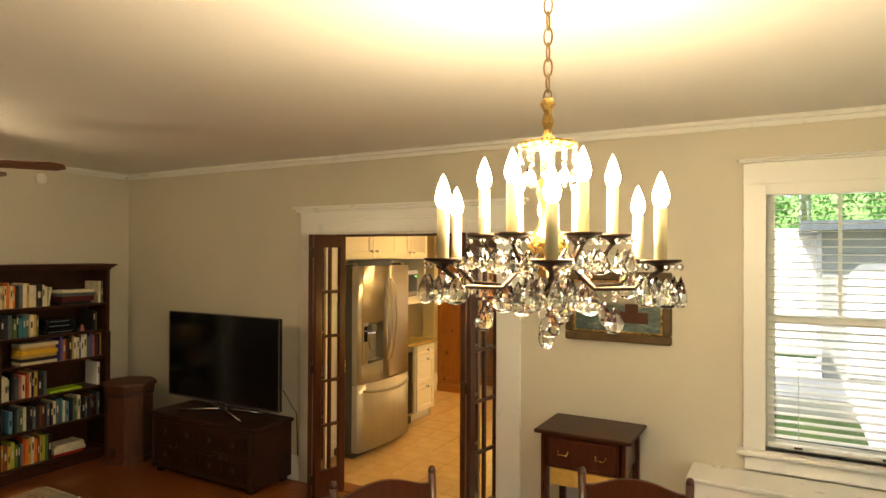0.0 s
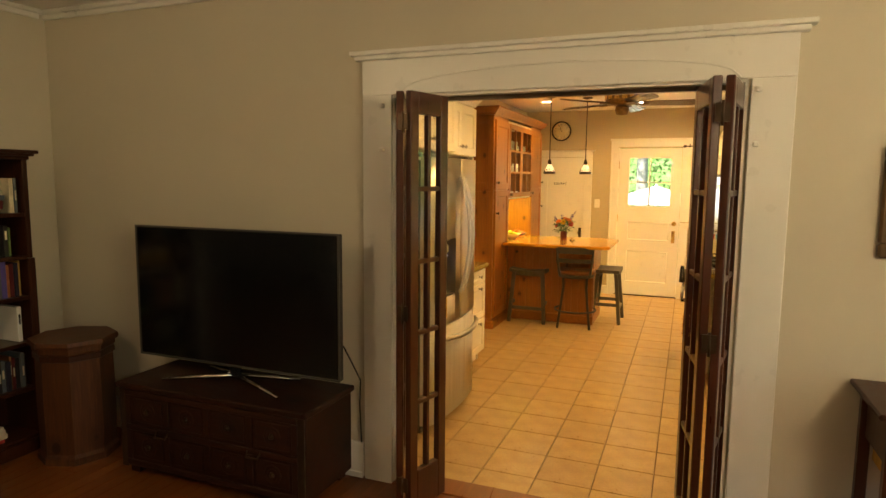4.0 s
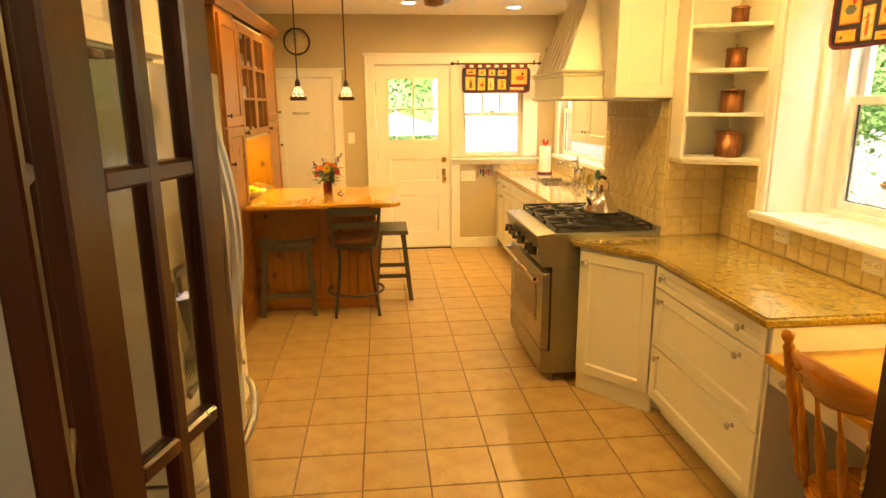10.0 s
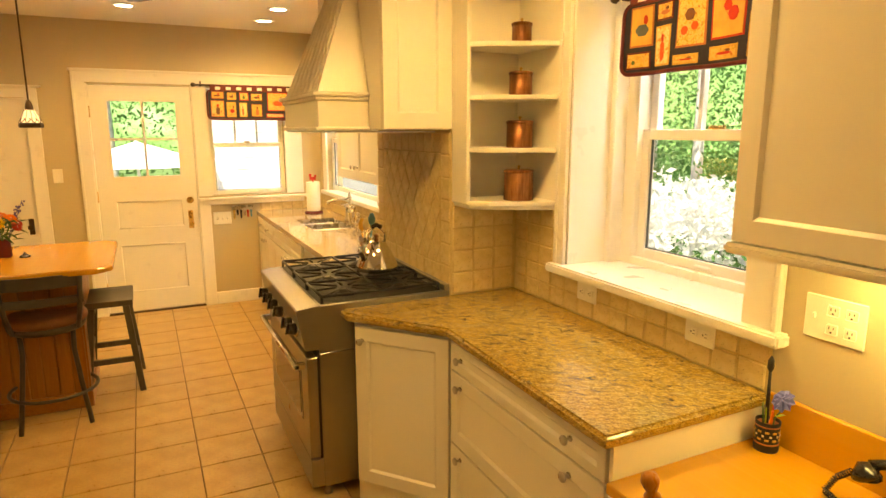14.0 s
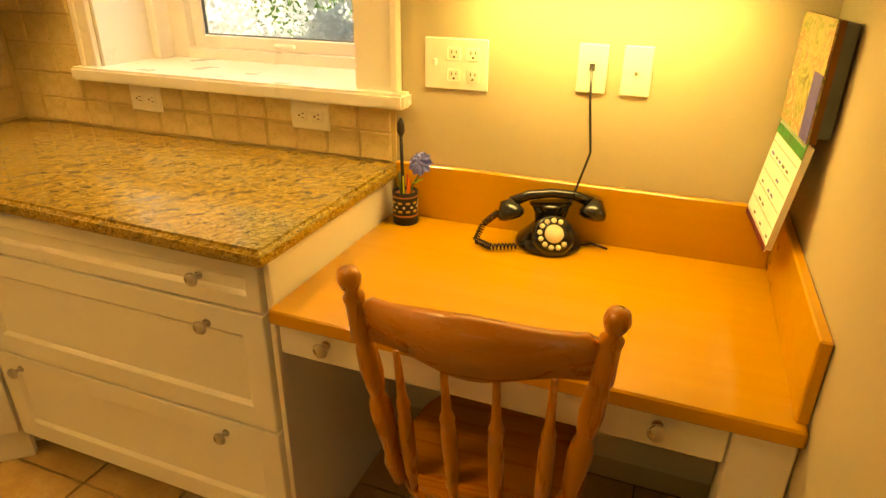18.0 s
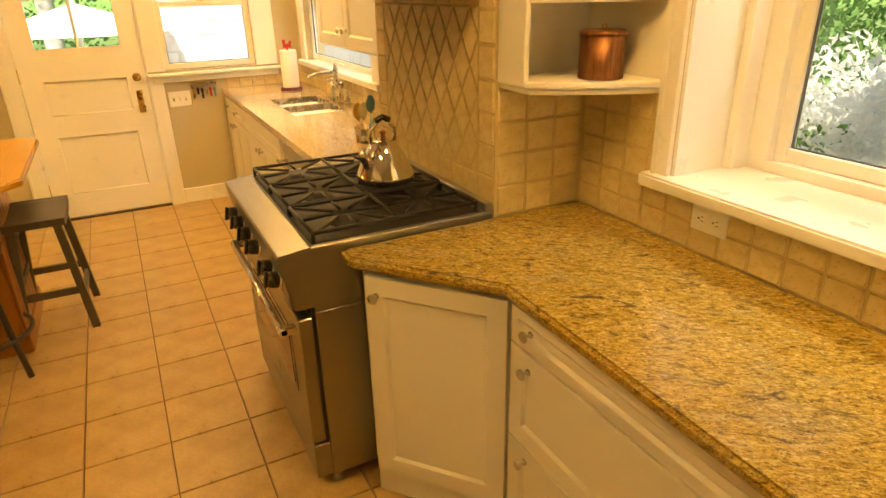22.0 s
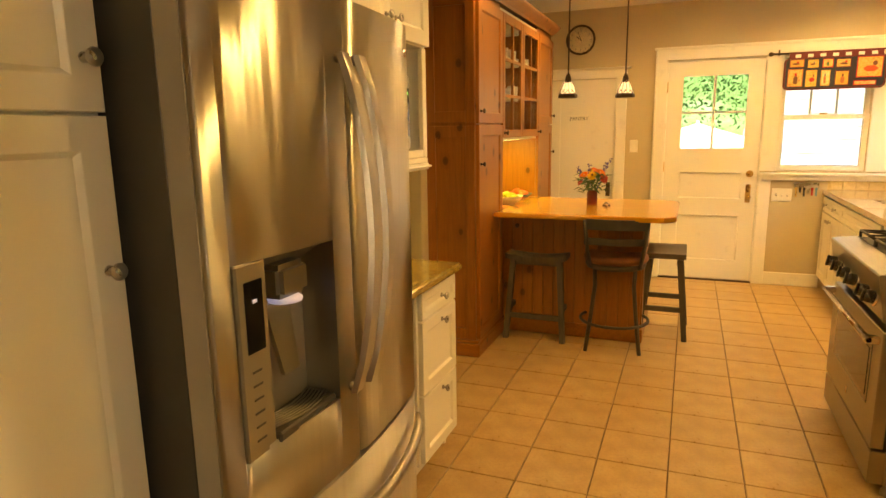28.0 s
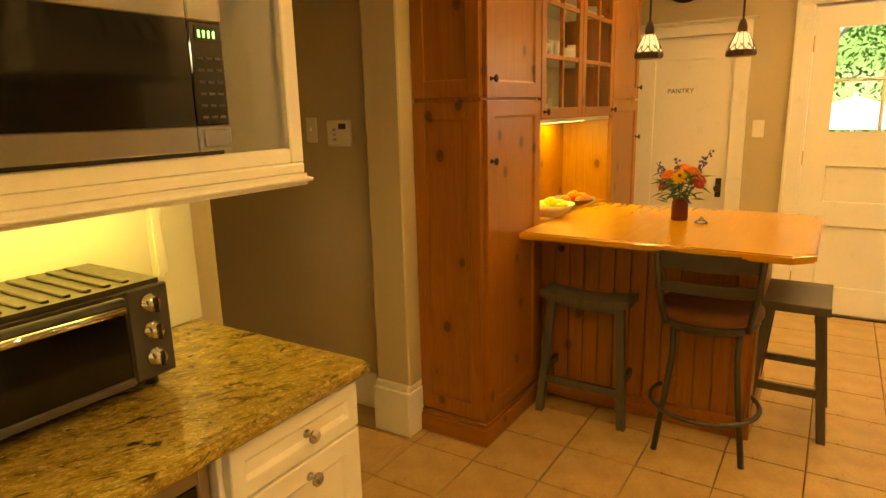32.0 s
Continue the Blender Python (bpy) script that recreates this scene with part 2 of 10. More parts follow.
        c = k.mix(k.ramp(k.noise(75, 3, 0.6, w), (0.60, 0.0), (0.68, 0.7)), c, (0.64, 0.50, 0.24))
        c = k.mix(k.ramp(k.noise(11.0 * grain, 7, 0.75, w, 1.8), (0.545, 0.0), (0.63, veins)), c, (0.06, 0.04, 0.018))
        k.put("Base Color", c)
        k.put("Roughness", 0.10)
        k.put("Specular IOR Level", 0.5)
        k.put("Coat Weight", 0.5)
        k.put("Coat Roughness", 0.03)
        return k.m
    M["granite"] = granite("granite_gold", [(0.11, 0.07, 0.016), (0.28, 0.185, 0.035), (0.42, 0.29, 0.06), (0.52, 0.40, 0.14)], (0.34, 0.32, 0.19), 0.8, radians(-42))
    M["granite_dark"] = granite("granite_gold_black", [(0.10, 0.07, 0.018), (0.24, 0.17, 0.035), (0.36, 0.26, 0.06), (0.46, 0.35, 0.12)], (0.22, 0.19, 0.07), 0.95, radians(62), 0.6)
    M["granite_pale"] = granite("granite_pale", [(0.34, 0.22, 0.10), (0.52, 0.38, 0.20), (0.62, 0.50, 0.32), (0.70, 0.60, 0.44)], (0.55, 0.50, 0.40), 0.35, radians(70))
    # satin steel, brushed upright or level
    for nm, key, sc, f in (("steel_brushed", "steel", (1, 1, 0.004), 1.0), ("steel_brushed_level", "steel_h", (0.004, 0.004, 1), 0.78), ("steel_range", "steel_r", (0.004, 0.004, 1), 0.70)):
        k = Nodes(nm)
        br = k.noise(1500, 2, 0.5, k.scaled(*sc))
        c = k.ramp(k.noise(2.5, 3), (0.3, (0.46 * f, 0.43 * f, 0.37 * f)), (0.7, (0.51 * f, 0.48 * f, 0.415 * f)))
        k.put("Base Color", k.mix(k.ramp(br, (0.3, 0.0), (0.75, 0.12)), c, (0.34, 0.32, 0.28)))
        k.put("Metallic", 1.0)
        if key == "steel":
            k.put("Roughness", k.ramp(br, (0.3, 0.36), (0.7, 0.42)))
            k.bump(k.noise(5, 2, 0.45, k.scaled(3.0, 3.0, 0.10)), 0.30, 0.02)
            tg = k.n.new("ShaderNodeTangent")
            tg.direction_type, tg.axis = "RADIAL", "Z"
            k.l.new(tg.outputs[0], k.b.inputs["Tangent"])
            k.put("Anisotropic", 0.95)
            k.put("Anisotropic Rotation", 0.25)
        else:
            k.put("Roughness", k.ramp(br, (0.3, 0.29), (0.7, 0.36)))
            k.bump(k.noise(5, 2, 0.4, k.scaled(1.6, 1.6, 0.25)), 0.05, 0.02)
        M[key] = k.m
    M["chrome"] = paint("chrome", (0.75, 0.73, 0.70), 0.08, 0.02, 0.0, 3, 1.0)
    M["nickel"] = paint("satin_nickel", (0.52, 0.49, 0.44), 0.27, 0.03, 0.02, 5, 1.0)
    M["brass"] = paint("aged_brass", (0.62, 0.40, 0.13), 0.28, 0.12, 0.05, 12, 1.0)
    M["bronze"] = paint("dark_bronze", (0.075, 0.05, 0.032), 0.36, 0.2, 0.08, 14, 0.8)
    M["fanbronze"] = paint("fan_bronze_lacquer", (0.16, 0.09, 0.045), 0.35, 0.12, 0.03, 10, 0.7)
    M["fanblade"] = wood("fan_blade_cherry", (0.06, 0.016, 0.007), (0.10, 0.028, 0.012), (0.14, 0.042, 0.018), 0.35, "x", 0, 1, 0.3)
    M["framegilt"] = paint("dull_gilt_frame", (0.10, 0.058, 0.02), 0.5, 0.25, 0.2, 16, 0.25)
    M["kitblade"] = wood("fan_blade_walnut", (0.06, 0.026, 0.012), (0.10, 0.046, 0.021), (0.14, 0.066, 0.03), 0.3, "x", 0, 1, 0.35)
    M["motorbrass"] = paint("antique_brass_motor", (0.20, 0.125, 0.055), 0.36, 0.35, 0.15, 30, 0.85)
    M["toaster"] = paint("dark_toaster_steel", (0.11, 0.09, 0.065), 0.38, 0.08, 0.03, 8, 0.8)
    M["iron"] = paint("cast_iron_black", (0.012, 0.012, 0.013), 0.5, 0.2, 0.35, 20)
    M["ironrod"] = paint("stool_grey_metal", (0.075, 0.067, 0.055), 0.45, 0.12, 0.08, 12, 0.5)
    k = Nodes("copper_worn")
    sv = k.scaled(1, 1, 0.12)
    c = k.ramp(k.noise(60, 4, 0.6, sv), (0.3, (0.16, 0.065, 0.028)), (0.55, (0.29, 0.135, 0.062)), (0.72, (0.38, 0.20, 0.105)))
    k.put("Base Color", k.mix(k.ramp(k.noise(14, 3), (0.45, 0.0), (0.7, 0.6)), c, (0.17, 0.07, 0.032)))
    k.put("Metallic", 0.9)
    k.put("Roughness", 0.46)
    k.bump(k.noise(40, 3), 0.15, 0.002)
    M["copper"] = k.m
    M["blackpl"] = paint("black_plastic", (0.010, 0.010, 0.011), 0.22, 0.1, 0.02, 6, 0, 0.5)
    M["darkgrey"] = paint("dark_grey_case", (0.058, 0.053, 0.043), 0.45, 0.06, 0.1, 6)
    M["nichegrey"] = paint("warm_grey_niche", (0.30, 0.27, 0.215), 0.38, 0.05, 0.03, 6, 0.5)
    M["panelgrey"] = paint("warm_grey_panel", (0.26, 0.23, 0.17), 0.4, 0.05, 0.03, 6, 0.4)
    M["edgegrey"] = paint("warm_grey_door_edge", (0.36, 0.33, 0.27), 0.5, 0.05, 0.05, 6)
    M["screen"] = paint("screen_black", (0.003, 0.003, 0.0033), 0.16, 0.05, 0.0, 3, 0, 0.0)
    M["blackglass"] = paint("black_oven_glass", (0.004, 0.004, 0.004), 0.05, 0.05, 0.0, 3)
    M["whitepl"] = paint("white_plastic", (0.80, 0.77, 0.68), 0.35, 0.02, 0.02, 8)
    M["slot"] = paint("slot_dark", (0.05, 0.045, 0.04), 0.5)
    M["paper"] = paint("paper_white", (0.83, 0.82, 0.78), 0.8, 0.03, 0.1, 9)
    M["leather"] = paint("leather_oxblood", (0.085, 0.018, 0.010), 0.34, 0.3, 0.3, 8)
    M["green"] = paint("leaf_green", (0.04, 0.10, 0.022), 0.55, 0.35, 0.1, 30)
    M["stem"] = paint("stem_green", (0.09, 0.15, 0.04), 0.6, 0.2, 0.1, 30)
    for nm, col in (("orange", (0.75, 0.18, 0.02)), ("yellow", (0.80, 0.48, 0.03)), ("red", (0.45, 0.02, 0.015)), ("purple", (0.10, 0.08, 0.32)), ("lime", (0.42, 0.48, 0.05)), ("blue", (0.15, 0.17, 0.55)), ("teal", (0.03, 0.18, 0.22)), ("tomato", (0.62, 0.09, 0.02)), ("ivory", (0.70, 0.62, 0.42)), ("maroon", (0.12, 0.01, 0.012)), ("navy", (0.012, 0.012, 0.03)), ("gold", (0.60, 0.36, 0.08)), ("pink", (0.55, 0.16, 0.14)), ("sky", (0.12, 0.28, 0.40)), ("brown", (0.16, 0.06, 0.02)), ("acid", (0.38, 0.62, 0.03)), ("teracotta", (0.42, 0.14, 0.05)), ("black", (0.012, 0.011, 0.012)), ("slate", (0.10, 0.12, 0.13)), ("cream", (0.72, 0.62, 0.42))):
        M[nm] = paint("dye_" + nm, col, 0.6, 0.14, 0.15, 18)
    k = Nodes("clear_glass")
    k.put("Base Color", (0.97, 0.98, 0.97))
    k.put("Roughness", 0.01)
    k.put("Transmission Weight", 1.0)
    k.put("IOR", 1.45)
    M["glass"] = k.m
    k = Nodes("crystal_glass")
    k.put("Base Color", (1.0, 0.98, 0.94))
    k.put("Roughness", 0.015)
    k.put("Transmission Weight", 1.0)
    k.put("IOR", 1.55)
    M["crystal"] = k.m
    # thin window pane: mostly clear, a weak mirror
    k = Nodes("window_pane")
    t = k.n.new("ShaderNodeBsdfTransparent")
    g = k.n.new("ShaderNodeBsdfGlossy")
    g.inputs["Roughness"].default_value = 0.02
    mx = k.n.new("ShaderNodeMixShader")
    mx.inputs[0].default_value = 0.045
    k.l.new(t.outputs[0], mx.inputs[1]); k.l.new(g.outputs[0], mx.inputs[2])
    k.l.new(mx.outputs[0], k.n["Material Output"].inputs[0])
    M["pane"] = k.m

    def glow(name, colour, strength):
        k = Nodes(name)
        k.put("Base Color", (0.9, 0.85, 0.75))
        k.put("Emission Color", colour)
        k.put("Emission Strength", strength)
        return k.m
    M["bulb"] = glow("lamp_bulb_lit", (1.0, 0.80, 0.46), 15)
    M["downl"] = glow("downlight_lit", (1.0, 0.84, 0.58), 14)
    M["bowl"] = glow("frosted_bowl_lit", (1.0, 0.74, 0.42), 3.2)
    M["tube"] = glow("strip_light_lit", (1.0, 0.80, 0.26), 5)
    M["pendglow"] = glow("pendant_glass_lit", (1.0, 0.72, 0.38), 0.5)
    M["led"] = glow("display_green_lit", (0.1, 1.0, 0.15), 2.0)
    M["leddim"] = glow("display_dim_lit", (0.5, 0.55, 1.0), 0.12)
    # candle sleeve
    M["candle"] = paint("candle_sleeve_ivory", (0.78, 0.66, 0.40), 0.45, 0.05, 0.05, 10)
    # rug
    k = Nodes("rug_woven")
    ring = k.voronoi(5.5, out="Distance")
    fl = k.noise(16, 4, 0.6, None, 1.5)
    c = k.ramp(fl, (0.42, (0.40, 0.34, 0.25)), (0.5, (0.05, 0.04, 0.05)), (0.58, (0.42, 0.36, 0.27)))
    c = k.mix(k.ramp(ring, (0.18, 0.9), (0.24, 0.0)), c, (0.26, 0.09, 0.05))
    c = k.mix(k.ramp(k.noise(8, 4), (0.45, 0.0), (0.6, 0.8)), c, (0.46, 0.40, 0.30))
    k.put("Base Color", c)
    k.put("Roughness", 0.95)
    k.bump(k.noise(400, 2), 0.6, 0.003)
    M["rug"] = k.m
    M["rugedge"] = paint("rug_border", (0.38, 0.32, 0.23), 0.95, 0.15, 0.5, 20)
    # outdoors
    k = Nodes("foliage")
    c = k.ramp(k.island(), (0.0, (0.06, 0.16, 0.03)), (0.5, (0.10, 0.24, 0.05)), (1.0, (0.17, 0.34, 0.09)))
    k.put("Base Color", c)
    k.put("Roughness", 0.6)
    tr = k.n.new("ShaderNodeBsdfTranslucent")
    k.l.new(c, tr.inputs[0])
    mx = k.n.new("ShaderNodeMixShader")
    mx.inputs[0].default_value = 0.5
    k.l.new(k.b.outputs[0], mx.inputs[1]); k.l.new(tr.outputs[0], mx.inputs[2])
    k.l.new(mx.outputs[0], k.n["Material Output"].inputs[0])
    M["foliage"] = k.m
    k = Nodes("white_blossom")
    k.put("Base Color", k.ramp(k.island(), (0.0, (0.78, 0.78, 0.72)), (1.0, (0.88, 0.87, 0.84))))
    k.put("Roughness", 0.7)
    tr = k.n.new("ShaderNodeBsdfTranslucent")
    tr.inputs[0].default_value = (0.88, 0.88, 0.84, 1)
    mx = k.n.new("ShaderNodeMixShader")
    mx.inputs[0].default_value = 0.5
    k.l.new(k.b.outputs[0], mx.inputs[1]); k.l.new(tr.outputs[0], mx.inputs[2])
    k.l.new(mx.outputs[0], k.n["Material Output"].inputs[0])
    M["blossom"] = k.m
    M["bark"] = paint("pale_bark", (0.55, 0.52, 0.46), 0.9, 0.35, 0.6, 9)
    M["lawn"] = paint("lawn", (0.12, 0.20, 0.05), 0.95, 0.35, 0.5, 1.5)
    M["patio"] = paint("pale_patio_stone", (0.58, 0.56, 0.52), 0.9, 0.12, 0.3, 2)
    M["palestone"] = paint("pale_wall_stone", (0.74, 0.72, 0.68), 0.9, 0.2, 0.4, 5)
    M["siding"] = paint("grey_siding", (0.30, 0.31, 0.29), 0.7, 0.08, 0.2, 4)
    M["canvas"] = paint("white_canvas", (0.80, 0.77, 0.74), 0.8, 0.05, 0.2, 5)


make_materials()
M = MATS


# ---- mesh helpers ----
def box(bm, x0, y0, z0, x1, y1, z1, bev=0.0, seg=1):
    """An axis-aligned block, its edges rounded by bev."""
    v = [bm.verts.new((x, y, z)) for x in (x0, x1) for y in (y0, y1) for z in (z0, z1)]
    fs = [bm.faces.new([v[i] for i in q]) for q in ((0, 1, 3, 2), (4, 6, 7, 5), (0, 4, 5, 1), (2, 3, 7, 6), (0, 2, 6, 4), (1, 5, 7, 3))]
    if bev:
        es = list({e for f in fs for e in f.edges})
        bmesh.ops.bevel(bm, geom=es, offset=bev, segments=seg, affect="EDGES")
    return v


def prism(bm, pts, z0, z1, bev=0.0):
    """A plan outline raised from z0 to z1."""
    lo = [bm.verts.new((x, y, z0)) for x, y in pts]
    hi = [bm.verts.new((x, y, z1)) for x, y in pts]
    n = len(pts)
    fs = [bm.faces.new(lo[::-1]), bm.faces.new(hi)]
    fs += [bm.faces.new((lo[i], lo[(i + 1) % n], hi[(i + 1) % n], hi[i])) for i in range(n)]
    bmesh.ops.recalc_face_normals(bm, faces=fs)
    if bev:
        es = [e for f in fs[:2] for e in f.edges]
        bmesh.ops.bevel(bm, geom=es, offset=bev, segments=3, affect="EDGES")
    return fs


def lathe(bm, prof, n=20, at=(0, 0, 0), m=None, smooth=True):
    """A turned shape from (radius, height) pairs about z, optionally posed by m."""
    rings = []
    for r, z in prof:
        if r < 1e-5:
            rings.append([bm.verts.new((at[0], at[1], at[2] + z))])
        else:
            rings.append([bm.verts.new((at[0] + r * math.cos(a), at[1] + r * math.sin(a), at[2] + z)) for a in (2 * math.pi * i / n for i in range(n))])
    fs = []
    for a, b in zip(rings, rings[1:]):
        for i in range(n):
            j = (i + 1) % n
            q = [a[i % len(a)], a[j % len(a)], b[j % len(b)], b[i % len(b)]]
            q = list(dict.fromkeys(q))
            if len(q) > 2:
                fs.append(bm.faces.new(q))
    for r in (rings[0], rings[-1]):
        if len(r) > 2:
            fs.append(bm.faces.new(r))
    if m:
        bmesh.ops.transform(bm, matrix=m, verts=[v for r in rings for v in r])
    bmesh.ops.recalc_face_normals(bm, faces=fs)
    if smooth:
        for f in fs:
            f.smooth = True
    return [v for r in rings for v in r]


def rod(bm, a, b, r, r2=None, n=10):
    """A round bar from a to b, tapered to r2."""
    a, b = Vector(a), Vector(b)
    d = b - a
    m = Matrix.Translation(a) @ d.to_track_quat("Z", "Y").to_matrix().to_4x4()
    return lathe(bm, [(r, 0), (r if r2 is None else r2, d.length)], n, m=m)


def tube(bm, pts, r, n=8, closed=False):
    """A round bar along a line of points."""
    pts = [Vector(p) for p in pts]
    rings = []
    k = len(pts)
    for i, p in enumerate(pts):
        d = (pts[(i + 1) % k] - pts[i - 1]) if closed else (pts[min(i + 1, k - 1)] - pts[max(i - 1, 0)])
        q = q_last = d.to_track_quat("Z", "Y") if i == 0 else last.rotation_difference(d) @ q_last
        last = d
        rr = r[i] if isinstance(r, (list, tuple)) else r
        rings.append([bm.verts.new(p + q @ Vector((rr * math.cos(2 * math.pi * j / n), rr * math.sin(2 * math.pi * j / n), 0))) for j in range(n)])
    pairs = list(zip(rings, rings[1:])) + ([(rings[-1], rings[0])] if closed else [])
    fs = []
    for a, b in pairs:
        for j in range(n):
            f = bm.faces.new((a[j], a[(j + 1) % n], b[(j + 1) % n], b[j]))
            f.smooth = True
            fs.append(f)
    if not closed:
        fs += [bm.faces.new(rings[0]), bm.faces.new(rings[-1])]
    bmesh.ops.recalc_face_normals(bm, faces=fs)
    return [v for ring in rings for v in ring]


def mesh_of(bm, name, mat):
    me = bpy.data.meshes.new(name)
    bm.to_mesh(me)
    bm.free()
    me.materials.append(mat)
    return me


def part(name, bm, mat, parent=None, label="", at=None):
    """Links a bmesh as one mesh object under a thing or a part."""
    ob = new(name, mesh_of(bm, name, mat))
    if parent is not None:
        ob.parent = parent
    if at is not None:
        ob.matrix_basis = at
    return tagged(ob, label)


def thing(name, label, category, at=(0, 0, 0), rz=0.0, group=""):
    ob = new(name)
    ob.empty_display_size = 0.1
    ob.matrix_basis = pose(*at, 0, 0, rz)
    return tagged(ob, label, category, group)


def single(name, bm, mat, label, category, at=(0, 0, 0), rz=0.0, group=""):
    ob = part(name, bm, mat)
    ob.matrix_basis = pose(*at, 0, 0, rz)
    return tagged(ob, label, category, group)


def setting(name, bm, mat, label, category="wall"):
    ob = part(name, bm, mat)
    return tagged(ob, label, category, "", "structure")


def B():
    return bmesh.new()


def bx(*a, **k):
    bm = bmesh.new()
    box(bm, *a, **k)
    return bm


def wall_with_holes(bm, axis, c0, c1, a0, a1, z0, z1, holes):
    """A wall along an axis from a0 to a1 (thickness c0..c1) cut by (b0, b1, zlo, zhi) openings."""
    cuts = sorted({a0, a1, *(h[0] for h in holes), *(h[1] for h in holes)})
    for p, q in zip(cuts, cuts[1:]):
        mid = (p + q) / 2
        spans, z = [], z0
        for h in sorted((h for h in holes if h[0] < mid < h[1]), key=lambda h: h[2]):
            if h[2] > z:
                spans.append((z, h[2]))
            z = h[3]
        if z < z1:
            spans.append((z, z1))
        for lo, hi in spans:
            if axis == "x":
                box(bm, p, c0, lo, q, c1, hi)
            else:
                box(bm, c0, p, lo, c1, q, hi)
    bmesh.ops.remove_doubles(bm, verts=bm.verts[:], dist=1e-5)

# ---- large lights ----
# last two are unseen, added to brighten the near half of the kitchen
DOWN = ((-3.58, 7.38), (-3.57, 8.93), (-1.33, 7.80), (-1.33, 8.37), (-1.33, 8.98), (-1.34, 9.56), (-2.42, 9.32), (-2.5, 5.6), (-1.34, 5.5))
for x, y in DOWN:
    lamp("downlight_lamp", "SPOT", (x, y, 2.60), {5.5: 32, 5.6: 30}.get(y, 22), size=0.06, spot=164, blend=0.5 if y < 5.7 else 0.8)
lamp("chandelier_lamp", "POINT", (-0.41, 1.46, 2.06), 46, (1, 0.80, 0.52), 0.16)
lamp("fan_bowl_lamp", "POINT", (-4.2, 1.54, 2.36), 17, (1, 0.78, 0.48), 0.07)
lamp("desk_strip_lamp", "AREA", (-0.86, 4.47, 1.372), 1.75, (1, 0.74, 0.26), (0.10, 0.55))
lamp("counter_strip_lamp", "AREA", (-3.95, 5.80, 1.29), 0.4, (1, 0.84, 0.05), (0.10, 0.55))
lamp("niche_strip_lamp", "AREA", (-4.0, 8.45, 1.395), 5.0, (1, 0.84, 0.12), (0.10, 0.8))
for x, y in ((-3.41, 8.45), (-3.02, 8.68)):
    lamp("pendant_lamp", "POINT", (x, y, 1.74), 1.4, size=0.03)
# fill lamps added outside above the kitchen window heads, in place of sky light
lamp("daylight_window", "AREA", (-0.20, 5.5, 2.62), 22, (1, 0.98, 0.95), (0.8, 0.45), (-0.78, 5.5, 1.1))
lamp("daylight_window", "AREA", (-0.38, 9.1, 2.36), 16, (1, 0.98, 0.95), (1.2, 0.4), (-1.05, 9.1, 0.95))
# fill lamps added in made-up openings behind the camera and in the far rooms
for x, y, w in ((2.26, -0.9, 1.4), (2.26, 1.9, 1.4)):
    lamp("daylight_window", "AREA", (x, y, 1.5), 3, (1.0, 0.97, 0.92), (w, 1.5), (x - 1, y, 1.45))
lamp("daylight_window", "AREA", (-8.5, 4.88, 1.5), 7, (1.0, 0.97, 0.92), (1.8, 1.5), (-8.5, 3, 1.3))
lamp("daylight_window", "AREA", (-13.2, -3.14, 1.5), 60, (0.95, 0.97, 1.0), (1.8, 1.5), (-13.2, -2, 1.4))

# ---- plan ----
XR, XL, YK, YB, ZK = -0.73, -4.12, 4.00, 10.13, 2.62      # kitchen
LX, LY, ZL, LBACK, LRIGHT = -5.74, 3.88, 2.68, -3.2, 2.2  # living room
DOOR_L, DOOR_R, DOOR_H = -3.26, -1.63, 2.06

# ---- large structure ----
bm = B(); wall_with_holes(bm, "x", LY, LY + 0.06, LX, LRIGHT, 0, ZL, [(DOOR_L, DOOR_R, 0, DOOR_H), (0.02, 0.74, 0.80, 2.30)])
setting("wall_divider", bm, M["wall_liv"], "beige painted living room wall with wide doorway")
bm = B(); wall_with_holes(bm, "x", LY + 0.06, YK, XL - 0.2, XR + 0.36, 0, ZL, [(DOOR_L, DOOR_R, 0, DOOR_H)])
box(bm, XR + 0.36, LY + 0.06, 0, XR + 0.37, YK, ZL)
setting("wall_kitchen_south", bm, M["wall_kit"], "tan painted kitchen wall round the doorway")
bm = B(); wall_with_holes(bm, "x", LY + 0.06, LY + 0.16, XR + 0.37, LRIGHT, 0, ZL, [(0.02, 0.74, 0.80, 2.30)])
setting("wall_outer_south", bm, M["wall_liv"], "outer leaf of the living room wall")
bm = B(); wall_with_holes(bm, "y", LX - 0.30, LX, LBACK, LY + 0.06, 0, ZL, [(-0.6, 2.13, 0, 2.32)])
setting("wall_west", bm, M["wall_liv"], "beige painted living room wall with arched opening")
bm = B(); box(bm, LX - 0.30, LBACK - 0.12, 0, LRIGHT + 0.12, LBACK, ZL)
setting("wall_south", bm, M["wall_liv"], "beige painted living room end wall")
# both openings are out of view, added for the fill daylight
bm = B(); wall_with_holes(bm, "y", LRIGHT, LRIGHT + 0.12, LBACK, LY + 0.16, 0, ZL, [(-1.6, -0.2, 0.75, 2.25), (1.2, 2.6, 0.75, 2.25)])
setting("wall_east", bm, M["wall_liv"], "beige painted living room wall with added unseen openings")
bm = B(); box(bm, LX - 0.30, LBACK - 0.12, ZL, LRIGHT + 0.12, LY + 0.12, ZL + 0.1)
setting("ceiling_living", bm, M["ceiling"], "off-white plaster living room ceiling", "ceiling")
bm = B(); box(bm, XL - 2.2, LY + 0.12, ZK, XR + 0.36, YB + 0.16, ZK + 0.1)
setting("ceiling_kitchen", bm, M["ceiling"], "off-white plaster kitchen ceiling", "ceiling")
